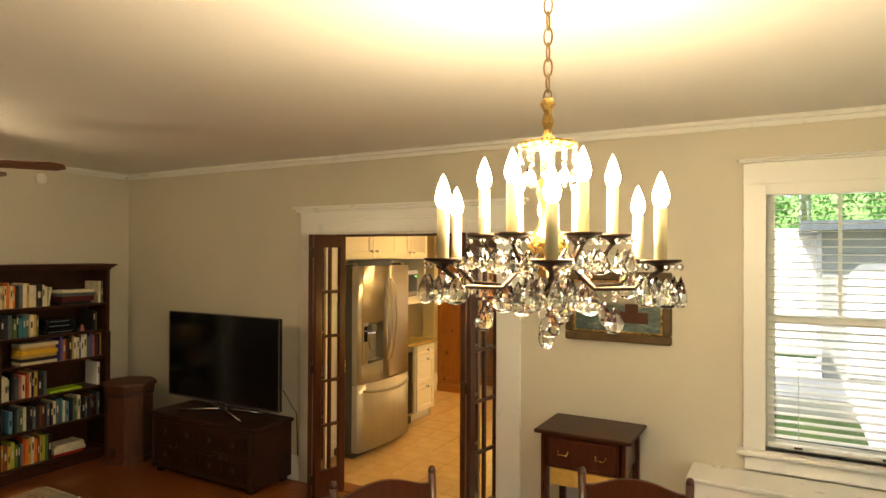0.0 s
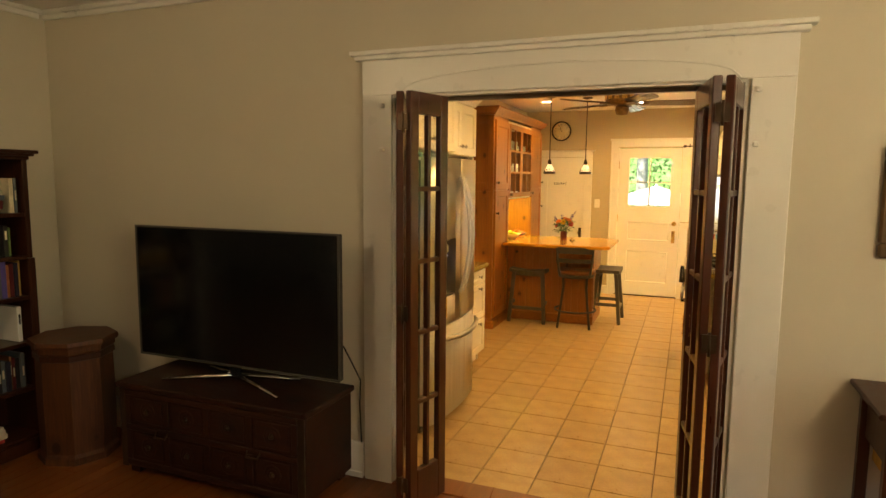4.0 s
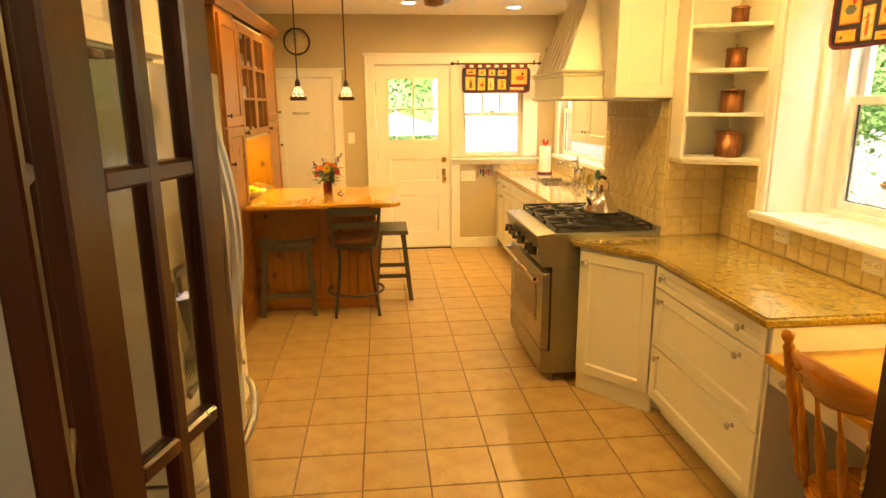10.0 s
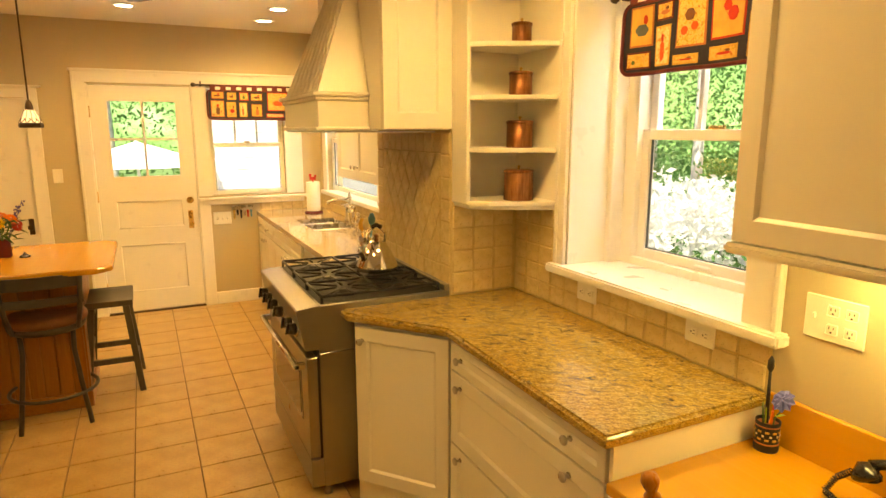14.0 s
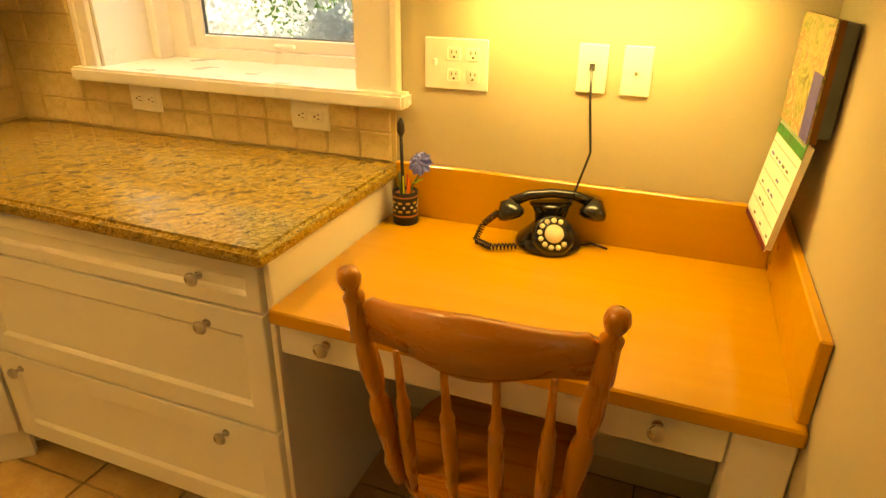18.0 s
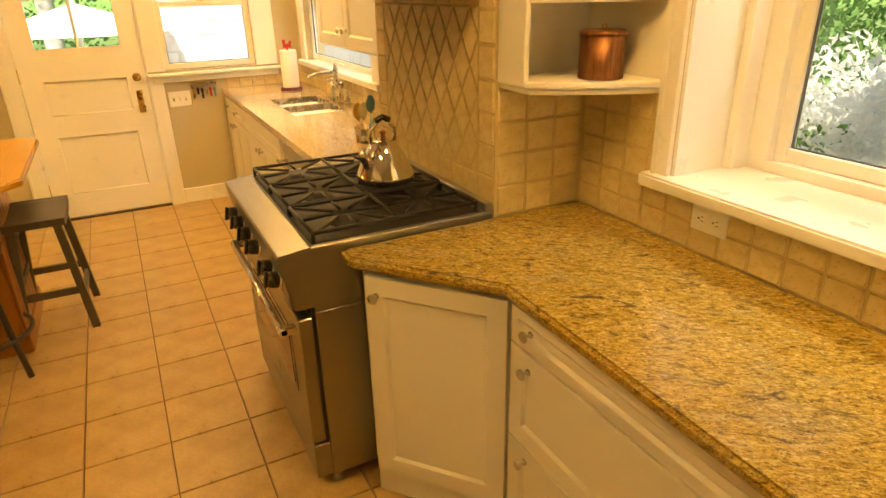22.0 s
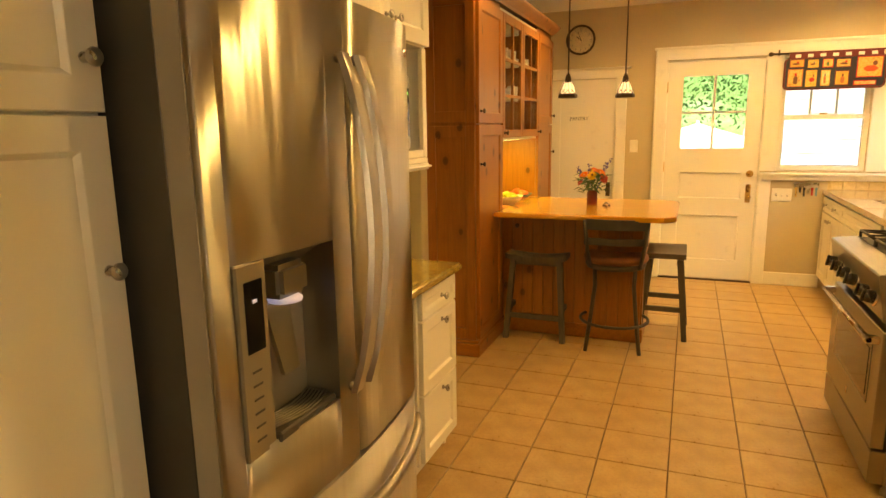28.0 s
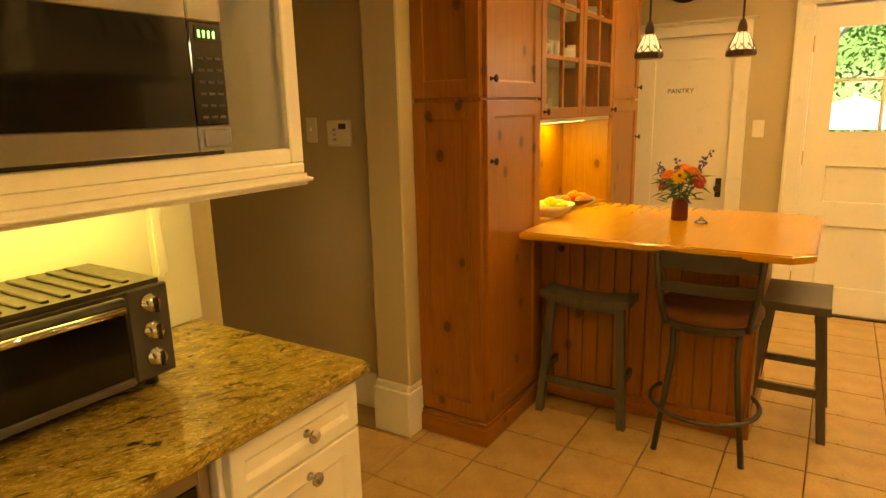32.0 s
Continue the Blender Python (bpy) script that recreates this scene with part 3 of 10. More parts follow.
bm = B(); wall_with_holes(bm, "x", YB, YB + 0.14, XL - 0.12, XR + 0.14, 0, ZK, [(-3.92, -3.24, 0, 1.96), (-2.775, -1.935, 0, 2.09), (-1.80, -1.10, 1.07, 2.08)])
setting("wall_north", bm, M["wall_kit"], "tan painted kitchen wall with back door and window")
bm = B(); wall_with_holes(bm, "y", XR, XR + 0.36, YK, 6.6, 0, ZK, [(5.08, 6.0, 1.06, 2.40)]); wall_with_holes(bm, "y", XR, XR + 0.14, 6.6, YB, 0, ZK, [(8.40, 9.87, 1.06, 2.08)])
setting("wall_kitchen_east", bm, M["wall_kit"], "tan painted kitchen wall with deep window recess")
bm = B(); wall_with_holes(bm, "y", XL - 0.12, XL, YK, YB, 0, ZK, [(6.34, 7.30, 0, ZK)])
setting("wall_kitchen_west", bm, M["wall_kit"], "tan painted kitchen wall with hall opening")
for nm, q in (("wall_hall_north", (XL - 2.2, 7.45, XL - 0.12, 7.57)), ("wall_hall_south", (XL - 2.2, 6.20, XL - 0.12, 6.34)), ("wall_hall_end", (XL - 2.3, 6.34, XL - 2.2, 7.45))):
    setting(nm, bx(q[0], q[1], 0, q[2], q[3], ZK), M["wall_kit"], "tan painted hall wall")
bm = B(); box(bm, XL - 2.3, LY, -0.12, XR + 0.36, YB + 0.14, -0.012)
floor_k = setting("floor_kitchen", bm, M["grout"], "brown grout bed under kitchen floor tiles", "floor")
bm = B(); box(bm, -15.6, LBACK - 0.12, -0.14, LRIGHT + 0.12, LY, -0.012)
floor_l = setting("floor_living", bm, M["plank"], "red-brown oak floor of the living room", "floor")

# rooms beyond the arch
bm = B(); wall_with_holes(bm, "y", -11.25, -11.05, LBACK, 5.0, 0, ZL, [(2.98, 4.62, 0, 2.06)])
# north opening is made up, a place for a fill lamp
wall_with_holes(bm, "x", 4.9, 5.0, -11.05, LX - 0.20, 0, ZL, [(-9.4, -7.6, 0.75, 2.25)]); box(bm, LX - 0.30, LY + 0.06, 0, LX - 0.20, 4.9, ZL)
box(bm, -11.05, LBACK - 0.12, 0, LX - 0.30, LBACK, ZL)
setting("wall_library", bm, M["wall_liv"], "beige painted walls of the room beyond the arch")
bm = B(); wall_with_holes(bm, "y", -15.3, -15.15, LBACK, 6.2, 0, ZL, [(4.6, 5.7, 0.62, 2.06)])
# south opening is unseen, added to let a fill lamp in
box(bm, -15.15, 6.1, 0, -11.25, 6.2, ZL); wall_with_holes(bm, "x", LBACK - 0.12, LBACK, -15.15, -11.25, 0, ZL, [(-14.1, -12.3, 0.75, 2.25)])
setting("wall_far_room", bm, M["wall_olive"], "olive painted walls of the far room")
bm = B(); box(bm, -15.3, LBACK - 0.12, ZL, LX - 0.30, 6.2, ZL + 0.1)
setting("ceiling_far", bm, M["ceiling"], "off-white ceiling of the rooms beyond the arch", "ceiling")
bm = B(); box(bm, -15.6, LY, -0.14, XL - 2.3, 6.3, -0.002)
setting("floor_far", bm, M["plank"], "red-brown oak floor of the rooms beyond", "floor")


def casing(name, x0, x1, z1, y, rz=0.0, at=(0, 0, 0), w=0.10, head=0.13, z0=0.0, d=0.022, label="white painted wooden door casing", crown=0.035, over=0.035):
    """Door or window casing in local x, facing -y: two stiles, a head and a small cap."""
    t = thing(name, label, "trim", at, rz)
    t["kind"] = "structure"
    part("side_casing", bx(x0 - w, y - d, z0, x0, y, z1, bev=0.003), M["trim"], t)
    part("side_casing", bx(x1, y - d, z0, x1 + w, y, z1, bev=0.003), M["trim"], t)
    part("head_casing", bx(x0 - w, y - d - 0.003, z1, x1 + w, y, z1 + head, bev=0.003), M["trim"], t)
    if crown:
        bm = B()
        box(bm, x0 - w - over * 0.6, y - d - 0.025, z1 + head, x1 + w + over * 0.6, y, z1 + head + crown * 0.5, bev=0.004)
        box(bm, x0 - w - over, y - d - 0.04, z1 + head + crown * 0.5, x1 + w + over, y, z1 + head + crown, bev=0.004)
        part("cap_moulding", bm, M["trim"], t)
    return t


# doorway between living room and kitchen
t = casing("door_casing", DOOR_L + 0.008, DOOR_R + 0.008, DOOR_H, LY, w=0.165, head=0.172, d=0.024, crown=0.045, over=0.055)
# shallow arch bead on the head casing
bm = B()
N = 40
ax0, ax1 = DOOR_L + 0.06, DOOR_R - 0.03
tube(bm, [(ax0 + (ax1 - ax0) * i / N, LY - 0.027, DOOR_H + 0.004 + 0.105 * math.sqrt(max(0, 1 - (2 * i / N - 1) ** 2)) ** 0.9) for i in range(N + 1)], 0.0045, 6)
part("arch_bead", bm, M["trim"], t)
bm = B()
box(bm, DOOR_L, LY, 0, DOOR_L + 0.012, YK, DOOR_H); box(bm, DOOR_R - 0.012, LY, 0, DOOR_R, YK, DOOR_H)
box(bm, DOOR_L + 0.012, LY, DOOR_H - 0.012, DOOR_R - 0.012, YK, DOOR_H)
part("jamb_lining", bm, M["trim"], t)
for px, pz in ((-1.593, 2.015), (-1.593, 1.794), (-3.30, 2.005), (-3.30, 1.785)):
    bm = B(); box(bm, px - 0.011, LY - 0.05, pz - 0.011, px + 0.011, LY - 0.022, pz + 0.011, bev=0.004)
    part("peg", bm, M["trim"], t)
bm = B(); box(bm, DOOR_L, LY - 0.02, -0.012, DOOR_R, YK + 0.02, 0.008, bev=0.004)
setting("door_threshold", bm, M["plank"], "red-brown wooden threshold in the doorway", "threshold")

# crown moulding and baseboards of the living room
bm = B()
box(bm, LX, LY - 0.05, ZL - 0.025, LRIGHT, LY, ZL, bev=0.006); box(bm, LX, LY - 0.022, ZL - 0.055, LRIGHT, LY, ZL - 0.025, bev=0.004)
box(bm, LX, LBACK, ZL - 0.025, LX + 0.05, LY - 0.05, ZL, bev=0.006); box(bm, LX, LBACK, ZL - 0.055, LX + 0.022, LY - 0.05, ZL - 0.025, bev=0.004)
setting("trim_crown", bm, M["trim"], "white crown moulding under the living room ceiling", "trim")
bm = B()
for x0, x1 in ((LX, DOOR_L - 0.17), (DOOR_R + 0.17, LRIGHT)):
    box(bm, x0, LY - 0.018, 0, x1, LY, 0.20, bev=0.004); box(bm, x0, LY - 0.026, 0, x1, LY - 0.018, 0.03)
box(bm, LX, 2.34, 0, LX + 0.018, LY - 0.018, 0.20, bev=0.004)
setting("baseboard_living", bm, M["trim"], "tall white living room baseboard", "baseboard")

# arched opening in the west wall
t = thing("arch_opening", "white painted arched opening with bracketed pilaster", "opening", (LX, 0, 0))
t["kind"] = "structure"
part("pilaster", bx(-0.31, 2.10, 0, 0.03, 2.31, 2.22, bev=0.006), M["trim"], t)
part("pilaster", bx(-0.31, -0.78, 0, 0.03, -0.57, 2.22, bev=0.006), M["trim"], t)
part("pilaster_groove_board", bx(0.03, 2.13, 0.2, 0.042, 2.20, 1.95, bev=0.004), M["trim"], t)
bm = B()
n = 24
for i in range(n):
    u0, u1 = i / n, (i + 1) / n
    f = lambda u: 2.12 + 0.20 * math.sqrt(max(0, 1 - (2 * u - 1) ** 2))
    ya, yb = -0.57 + 2.67 * u0, -0.57 + 2.67 * u1
    lo0, lo1 = f(u0), f(u1)
    v = [bm.verts.new(p) for p in ((-0.31, ya, lo0), (-0.31, yb, lo1), (-0.31, yb, 2.40), (-0.31, ya, 2.40), (0.034, ya, lo0), (0.034, yb, lo1), (0.034, yb, 2.40), (0.034, ya, 2.40))]
    for q in ((0, 1, 2, 3), (7, 6, 5, 4), (0, 4, 5, 1), (3, 2, 6, 7)):
        bm.faces.new([v[j] for j in q])
bmesh.ops.remove_doubles(bm, verts=bm.verts[:], dist=1e-4)
bmesh.ops.recalc_face_normals(bm, faces=bm.faces[:])
part("arched_head", bm, M["trim"], t)
bm = B(); box(bm, 0, -0.86, 2.40, 0.07, 2.39, 2.42, bev=0.004); box(bm, 0, -0.90, 2.42, 0.09, 2.43, 2.445, bev=0.004)
part("cap_moulding", bm, M["trim"], t)
part("end_board", bx(0.0, 2.10, 2.22, 0.033, 2.31, 2.40, bev=0.004), M["trim"], t)
for y, s in ((2.10, -1), (-0.57, 1)):
    bm = B()
    prof = [(0, 0.34), (0.13, 0.34), (0.13, 0.30), (0.10, 0.27), (0.085, 0.2), (0.05, 0.1), (0.045, 0.03), (0.0, 0.0)]
    lo = [bm.verts.new((-0.27, y + s * a, 1.84 + b)) for a, b in prof]
    hi = [bm.verts.new((0.035, y + s * a, 1.84 + b)) for a, b in prof]
    bm.faces.new(lo); bm.faces.new(hi[::-1])
    for i in range(len(prof)):
        j = (i + 1) % len(prof)
        bm.faces.new((lo[i], hi[i], hi[j], lo[j]))
    bmesh.ops.recalc_face_normals(bm, faces=bm.faces[:])
    part("bracket", bm, M["trim"], t)

# living room lamps: chandelier bulbs, ceiling fan bowl
CH = (-0.41, 1.46)
FAN = (-4.2, 1.54)

# ---- kitchen cabinets ----
def shaker(x0, x1, z0, z1, y, rail=0.06, t=0.022, inset=0.009):
    """A framed door or drawer front in local x, facing -y, back at y: raised frame, sloped bead, sunk panel."""
    bm = B()
    r = min(rail, (x1 - x0) * 0.3, (z1 - z0) * 0.3)
    b = 0.0025
    rings = []
    for o, d in ((0, 0), (0, t - b), (b, t), (r - 0.002, t), (r, t - 0.001), (r + 0.009, t - inset), (r + 0.010, t - inset)):
        rings.append([bm.verts.new(q) for q in ((x0 + o, y - d, z0 + o), (x1 - o, y - d, z0 + o), (x1 - o, y - d, z1 - o), (x0 + o, y - d, z1 - o))])
    bm.faces.new(rings[0]); bm.faces.new(rings[-1])
    for p, q in zip(rings, rings[1:]):
        for i in range(4):
            bm.faces.new((p[i], p[(i + 1) % 4], q[(i + 1) % 4], q[i]))
    bmesh.ops.recalc_face_normals(bm, faces=bm.faces[:])
    return bm


KNOB = [(0.010, 0.0), (0.0095, 0.004), (0.005, 0.007), (0.0048, 0.014), (0.009, 0.018), (0.0155, 0.022), (0.0165, 0.026), (0.013, 0.031), (0.006, 0.033), (0.0, 0.0335)]
knob_meshes = {}


def knob(parent, x, y, z, mat="nickel"):
    if mat not in knob_meshes:
        bm = B(); lathe(bm, KNOB, 14, m=pose(0, 0, 0, 90, 0, 0))
        knob_meshes[mat] = mesh_of(bm, "knob", M[mat])
    ob = new("knob", knob_meshes[mat])
    ob.parent = parent
    ob.matrix_basis = pose(x, y, z)
    return ob


def cabinet(name, label, at, rz, w, d, z0, z1, fronts, mat="cab", toe=0.0, rail=0.06, category="cabinet", knobs="nickel", group=""):
    """A cabinet box with framed fronts; local x runs along the front, y into the wall."""
    t = thing(name, label, category, at, rz, group)
    bm = B()
    box(bm, 0, 0.0, z0 + toe, w, d, z1, bev=0.002)
    if toe:
        box(bm, 0.0, 0.06, z0, w, d, z0 + toe)
    part("body", bm, M[mat], t)
    for kind, x0, x1, a, b, kn in fronts:
        f = part(kind, shaker(x0, x1, a, b, -0.002, rail), M[mat], t)
        for kx, kz in kn:
            knob(f, kx, -0.024, kz, knobs)
    return t


g = 0.004
# tall pantry cupboard beside the refrigerator, over-fridge cupboard
cabinet("pantry_cabinet", "tall cream painted pantry cupboard beside the refrigerator", (-3.51, 4.005, 0), 90, 0.492, 0.605, 0, 2.30,
        [("door", g, 0.488, 0.11, 1.52, [(0.456, 1.25)]), ("door", g, 0.488, 1.526, 2.28, [(0.456, 1.615)])], toe=0.10)
cabinet("over_fridge_cabinet", "cream painted cupboard above the refrigerator", (-3.51, 4.499, 0), 90, 0.935, 0.605, 1.833, 2.30,
        [("door", g, 0.485, 1.843, 2.28, [(0.446, 1.915)]), ("door", 0.489, 0.931, 1.843, 2.28, [(0.532, 1.915)])])
t = thing("fridge_side_panel", "cream painted end panel beside the refrigerator", "panel", (-3.53, 5.386, 0))
part("panel", bx(-0.58, 0, 0, 0, 0.018, 1.831, bev=0.002), M["cab"], t)
cabinet("microwave_upper_cabinet", "cream painted upper cupboard above the microwave shelf", (-3.622, 5.436, 0), 90, 0.798, 0.495, 1.83, 2.26,
        [("door", g, 0.425, 1.835, 2.24, [(0.385, 1.905)]), ("door", 0.429, 0.794, 1.835, 2.24, [(0.468, 1.905)])])
t = thing("microwave_shelf", "cream painted open shelf box holding the microwave", "shelf", (-3.622, 5.406, 0), 90)
part("side_panel", bx(0, 0, 1.37, 0.02, 0.495, 1.828, bev=0.002), M["cab"], t)
part("side_panel", bx(0.806, 0.02, 1.37, 0.828, 0.495, 1.828, bev=0.002), M["cab"], t)
part("face_stile", bx(0.788, -0.004, 1.37, 0.828, 0.018, 1.828, bev=0.003), M["cab"], t)
part("bottom_panel", bx(0.0, -0.006, 1.345, 0.828, 0.495, 1.37, bev=0.004), M["cab"], t)
part("face_rail", bx(0.02, -0.004, 1.3705, 0.7875, 0.016, 1.404, bev=0.003), M["cab"], t)
part("back_panel", bx(0.02, 0.48, 1.37, 0.806, 0.495, 1.828), M["cabin"], t)
bm = B(); box(bm, -0.004, -0.016, 1.318, 0.838, 0.03, 1.345, bev=0.008, seg=2); box(bm, 0.812, 0.03, 1.318, 0.838, 0.495, 1.345, bev=0.006)
part("light_rail", bm, M["cab"], t)
bm = B(); rod(bm, (-0.004, -0.015, 1.331), (0.838, -0.015, 1.331), 0.0045, n=8)
part("rail_bead", bm, M["cab"], t)
# crown mouldings of the cream cupboards
def crown(name, at, rz, w, d, z, left=False, right=True, mat="cab", h=0.10, out=0.07):
    bm = B()
    steps = ((0.0, 0.012), (0.2, 0.022), (0.45, 0.042), (0.7, 0.062), (0.85, 0.07), (1.0, 0.07))
    prof = [(o / 0.07 * out, z + f * h) for f, o in steps]
    rings = []
    for o, zz in prof:
        rings.append([bm.verts.new(p) for p in ((-o if left else 0, d, zz), (-o if left else 0, -o, zz), (w + (o if right else 0), -o, zz), (w + (o if right else 0), d, zz))])
    for a, b in zip(rings, rings[1:]):
        for i in range(3):
            bm.faces.new((a[i], a[i + 1], b[i + 1], b[i]))
    bm.faces.new(rings[-1])
    bmesh.ops.recalc_face_normals(bm, faces=bm.faces[:])
    return single(name, bm, M[mat], "cream painted crown moulding on the cupboards" if mat == "cab" else "honey pine crown moulding on the hutch", "moulding", at, rz)


crown("crown_moulding", (-3.51, 4.005, 0), 90, 1.429, 0.605, 2.30, False, True, h=0.11)
crown("crown_moulding", (-3.622, 5.437, 0), 90, 0.797, 0.495, 2.26, False, True, h=0.10)

# drawer base, wine cooler and counter on the west side
cabinet("drawer_base_cabinet", "cream painted three-drawer base cabinet", (-3.515, 5.838, 0), 90, 0.40, 0.60, 0, 0.858,
        [("drawer", 0.012, 0.388, 0.737, 0.85, [(0.215, 0.795)]), ("drawer", 0.012, 0.388, 0.418, 0.729, [(0.215, 0.69)]), ("drawer", 0.012, 0.388, 0.115, 0.41, [(0.215, 0.378)])], toe=0.10, rail=0.05)
t = thing("wine_cooler", "black glass under-counter wine cooler with steel trim", "wine cooler", (-3.53, 5.41, 0), 90)
part("case", bx(0.0, 0.03, 0.0, 0.42, 0.60, 0.855), M["darkgrey"], t)
part("glass_door", bx(0.03, 0.0, 0.12, 0.392, 0.03, 0.80, bev=0.004), M["screen"], t)
bm = B(); box(bm, 0.004, -0.004, 0.10, 0.03, 0.03, 0.85, bev=0.003); box(bm, 0.392, -0.004, 0.10, 0.418, 0.03, 0.85, bev=0.003); box(bm, 0.03, -0.004, 0.80, 0.392, 0.03, 0.85, bev=0.003); box(bm, 0.03, -0.004, 0.10, 0.392, 0.03, 0.12)
part("door_frame", bm, M["steel_h"], t)
bm = B(); prism(bm, [(-3.468, 5.408), (-3.468, 6.252), (XL + 0.003, 6.252), (XL + 0.003, 5.408)], 0.862, 0.90, 0.009)
single("countertop", bm, M["granite_dark"], "polished gold and black granite countertop", "countertop")
t = single("end_panel", bx(-4.112, 6.239, 0.0, -3.56, 6.255, 0.86, bev=0.002), M["cab"], "cream painted cabinet end panel", "panel")

# refrigerator
def fridge():
    t = thing("refrigerator", "stainless steel french door refrigerator with bottom freezer drawer", "refrigerator", (-3.305, 4.504, 0), 90)
    w, d = 0.868, 0.72
    bm = B(); box(bm, 0.01, 0.075, 0.04, w - 0.01, d, 1.755, bev=0.006)
    part("case", bm, M["darkgrey"], t)
    bm = B(); box(bm, 0.02, 0.07, 0.0, w - 0.02, 0.6, 0.05)
    part("base_grille", bm, M["darkgrey"], t)

    def bowed(x0, x1, z0, z1, hole=None):
        """A door front that bows out slightly across the whole width."""
        bm = B()
        n = 14
        f = lambda x: -0.040 * (1 - ((x - w / 2) / (w / 2)) ** 2)
        cols = []
        r = 0.010
        for i in range(n + 1):
            x = x0 + (x1 - x0) * i / n
            e = min(x - x0, x1 - x)
            y = f(x) + (r - math.sqrt(max(0, r * r - (r - e) ** 2)) if e < r else 0)
            if i in (0, n):
                y = f(x) + r
            cols.append([bm.verts.new((x, y, z)) for z in (z0, z1)] + [bm.verts.new((x, 0.068, z)) for z in (z0, z1)])
        for a, b in zip(cols, cols[1:]):
            fs = [bm.faces.new((a[0], b[0], b[1], a[1])), bm.faces.new((a[2], a[3], b[3], b[2])), bm.faces.new((a[1], b[1], b[3], a[3])), bm.faces.new((a[0], a[2], b[2], b[0]))]
            fs[0].smooth = True
        for c in (cols[0], cols[-1]):
            bm.faces.new((c[0], c[1], c[3], c[2]))
        bmesh.ops.recalc_face_normals(bm, faces=bm.faces[:])
        return bm, f
    mid = w / 2
    # left door is split round the dispenser niche
    X0, X1, Z0, Z1 = 0.048, 0.349, 0.872, 1.250
    bm, f = bowed(0.0, X0, 0.69, 1.775)
    for a in ((X0, X1, Z1, 1.775), (X0, X1, 0.69, Z0), (X1, mid - 0.003, 0.69, 1.775)):
        o, f = bowed(*a)
        me = bpy.data.meshes.new("tmp"); o.to_mesh(me); o.free(); bm.from_mesh(me); bpy.data.meshes.remove(me)
    # smooth the seams between the pieces
    for v in bm.verts:
        if v.co.y < 0.06:
            v.co.y = f(v.co.x) + (0.008 if (v.co.x < 0.002 or v.co.x > mid - 0.005) else 0)
    bmesh.ops.remove_doubles(bm, verts=bm.verts[:], dist=1e-4)
    left = part("left_door", bm, M["steel"], t)
    bm, f = bowed(mid + 0.003, w, 0.69, 1.775)
    part("right_door", bm, M["steel"], t)
    bm, f = bowed(0.0, w, 0.06, 0.68)
    fz = part("freezer_drawer", bm, M["steel"], t)
    # handles
    for s, x in ((-1, mid - 0.036), (1, mid + 0.036)):
        bm = B()
        pts = [(x, f(x) - 0.016 - 0.062 * math.sin(math.pi * k / 12) ** 0.8, 0.875 + 0.78 * k / 12) for k in range(13)]
        rings = [[bm.verts.new((px + a, py + b, pz)) for a, b in ((-0.022, 0.004), (-0.015, -0.008), (0.015, -0.008), (0.022, 0.004), (0.015, 0.008), (-0.015, 0.008))] for px, py, pz in pts]
        for ra, rb in zip(rings, rings[1:]):
            for i in range(6):
                bm.faces.new((ra[i], ra[(i + 1) % 6], rb[(i + 1) % 6], rb[i]))
        bm.faces.new(rings[0]); bm.faces.new(rings[-1])
        bmesh.ops.recalc_face_normals(bm, faces=bm.faces[:])
        rod(bm, (x, f(x) - 0.02, 0.885), (x, f(x) + 0.01, 0.885), 0.011); rod(bm, (x, f(x) - 0.02, 1.645), (x, f(x) + 0.01, 1.645), 0.011)
        part("door_handle", bm, M["steel"], t, "curved steel handle")
    bm = B()
    tube(bm, [(0.06 + 0.748 * k / 12, f(0.06 + 0.748 * k / 12) - 0.016 - 0.05 * math.sin(math.pi * k / 12) ** 0.6, 0.62 - 0.02 * math.sin(math.pi * k / 12)) for k in range(13)], [0.01] + [0.0155] * 11 + [0.01], 10)
    part("drawer_handle", bm, M["steel_h"], fz, "curved polished handle")
    # dispenser: control panel beside a curved niche
    XP = X0 + 0.088
    bm = B(); box(bm, XP, 0.052, Z0 + 0.01, X1, 0.067, Z1)
    dsp = part("dispenser_niche", bm, M["nichegrey"], t, "grey recessed dispenser niche")
    bm = B(); box(bm, X0, f(X0 + 0.04) - 0.003, Z0 - 0.012, XP, 0.05, Z1, bev=0.004)
    part("control_panel", bm, M["panelgrey"], t, "grey control panel")
    part("display", bx(X0 + 0.020, f(X0 + 0.04) - 0.005, 1.075, XP - 0.016, f(X0 + 0.04) - 0.002, 1.215, bev=0.001), M["screen"], t)
    part("display_light", bx(X0 + 0.04, f(X0 + 0.04) - 0.0065, 1.172, X0 + 0.052, f(X0 + 0.04) - 0.0045, 1.179), M["leddim"], t)
    for i in range(6):
        part("button", bx(X0 + 0.028, f(X0 + 0.04) - 0.0045, 0.895 + i * 0.028, X0 + 0.055, f(X0 + 0.04) - 0.002, 0.899 + i * 0.028), M["darkgrey"], t)
    bm = B(); box(bm, XP + 0.045, -0.016, 1.150, XP + 0.150, 0.052, 1.222, bev=0.012, seg=2)
    part("ice_chute", bm, M["steel_h"], dsp)
    bm = B(); lathe(bm, [(0, 0), (0.036, 0), (0.038, 0.006), (0.030, 0.012), (0, 0.012)], 20, at=(XP + 0.095, 0.012, 1.138))
    part("chute_light", bm, M["leddim"], dsp)
    bm = B()
    lo = [bm.verts.new(p) for p in ((XP + 0.06, -0.002, 0.985), (XP + 0.115, -0.002, 0.985), (XP + 0.115, 0.008, 0.985), (XP + 0.06, 0.008, 0.985))]
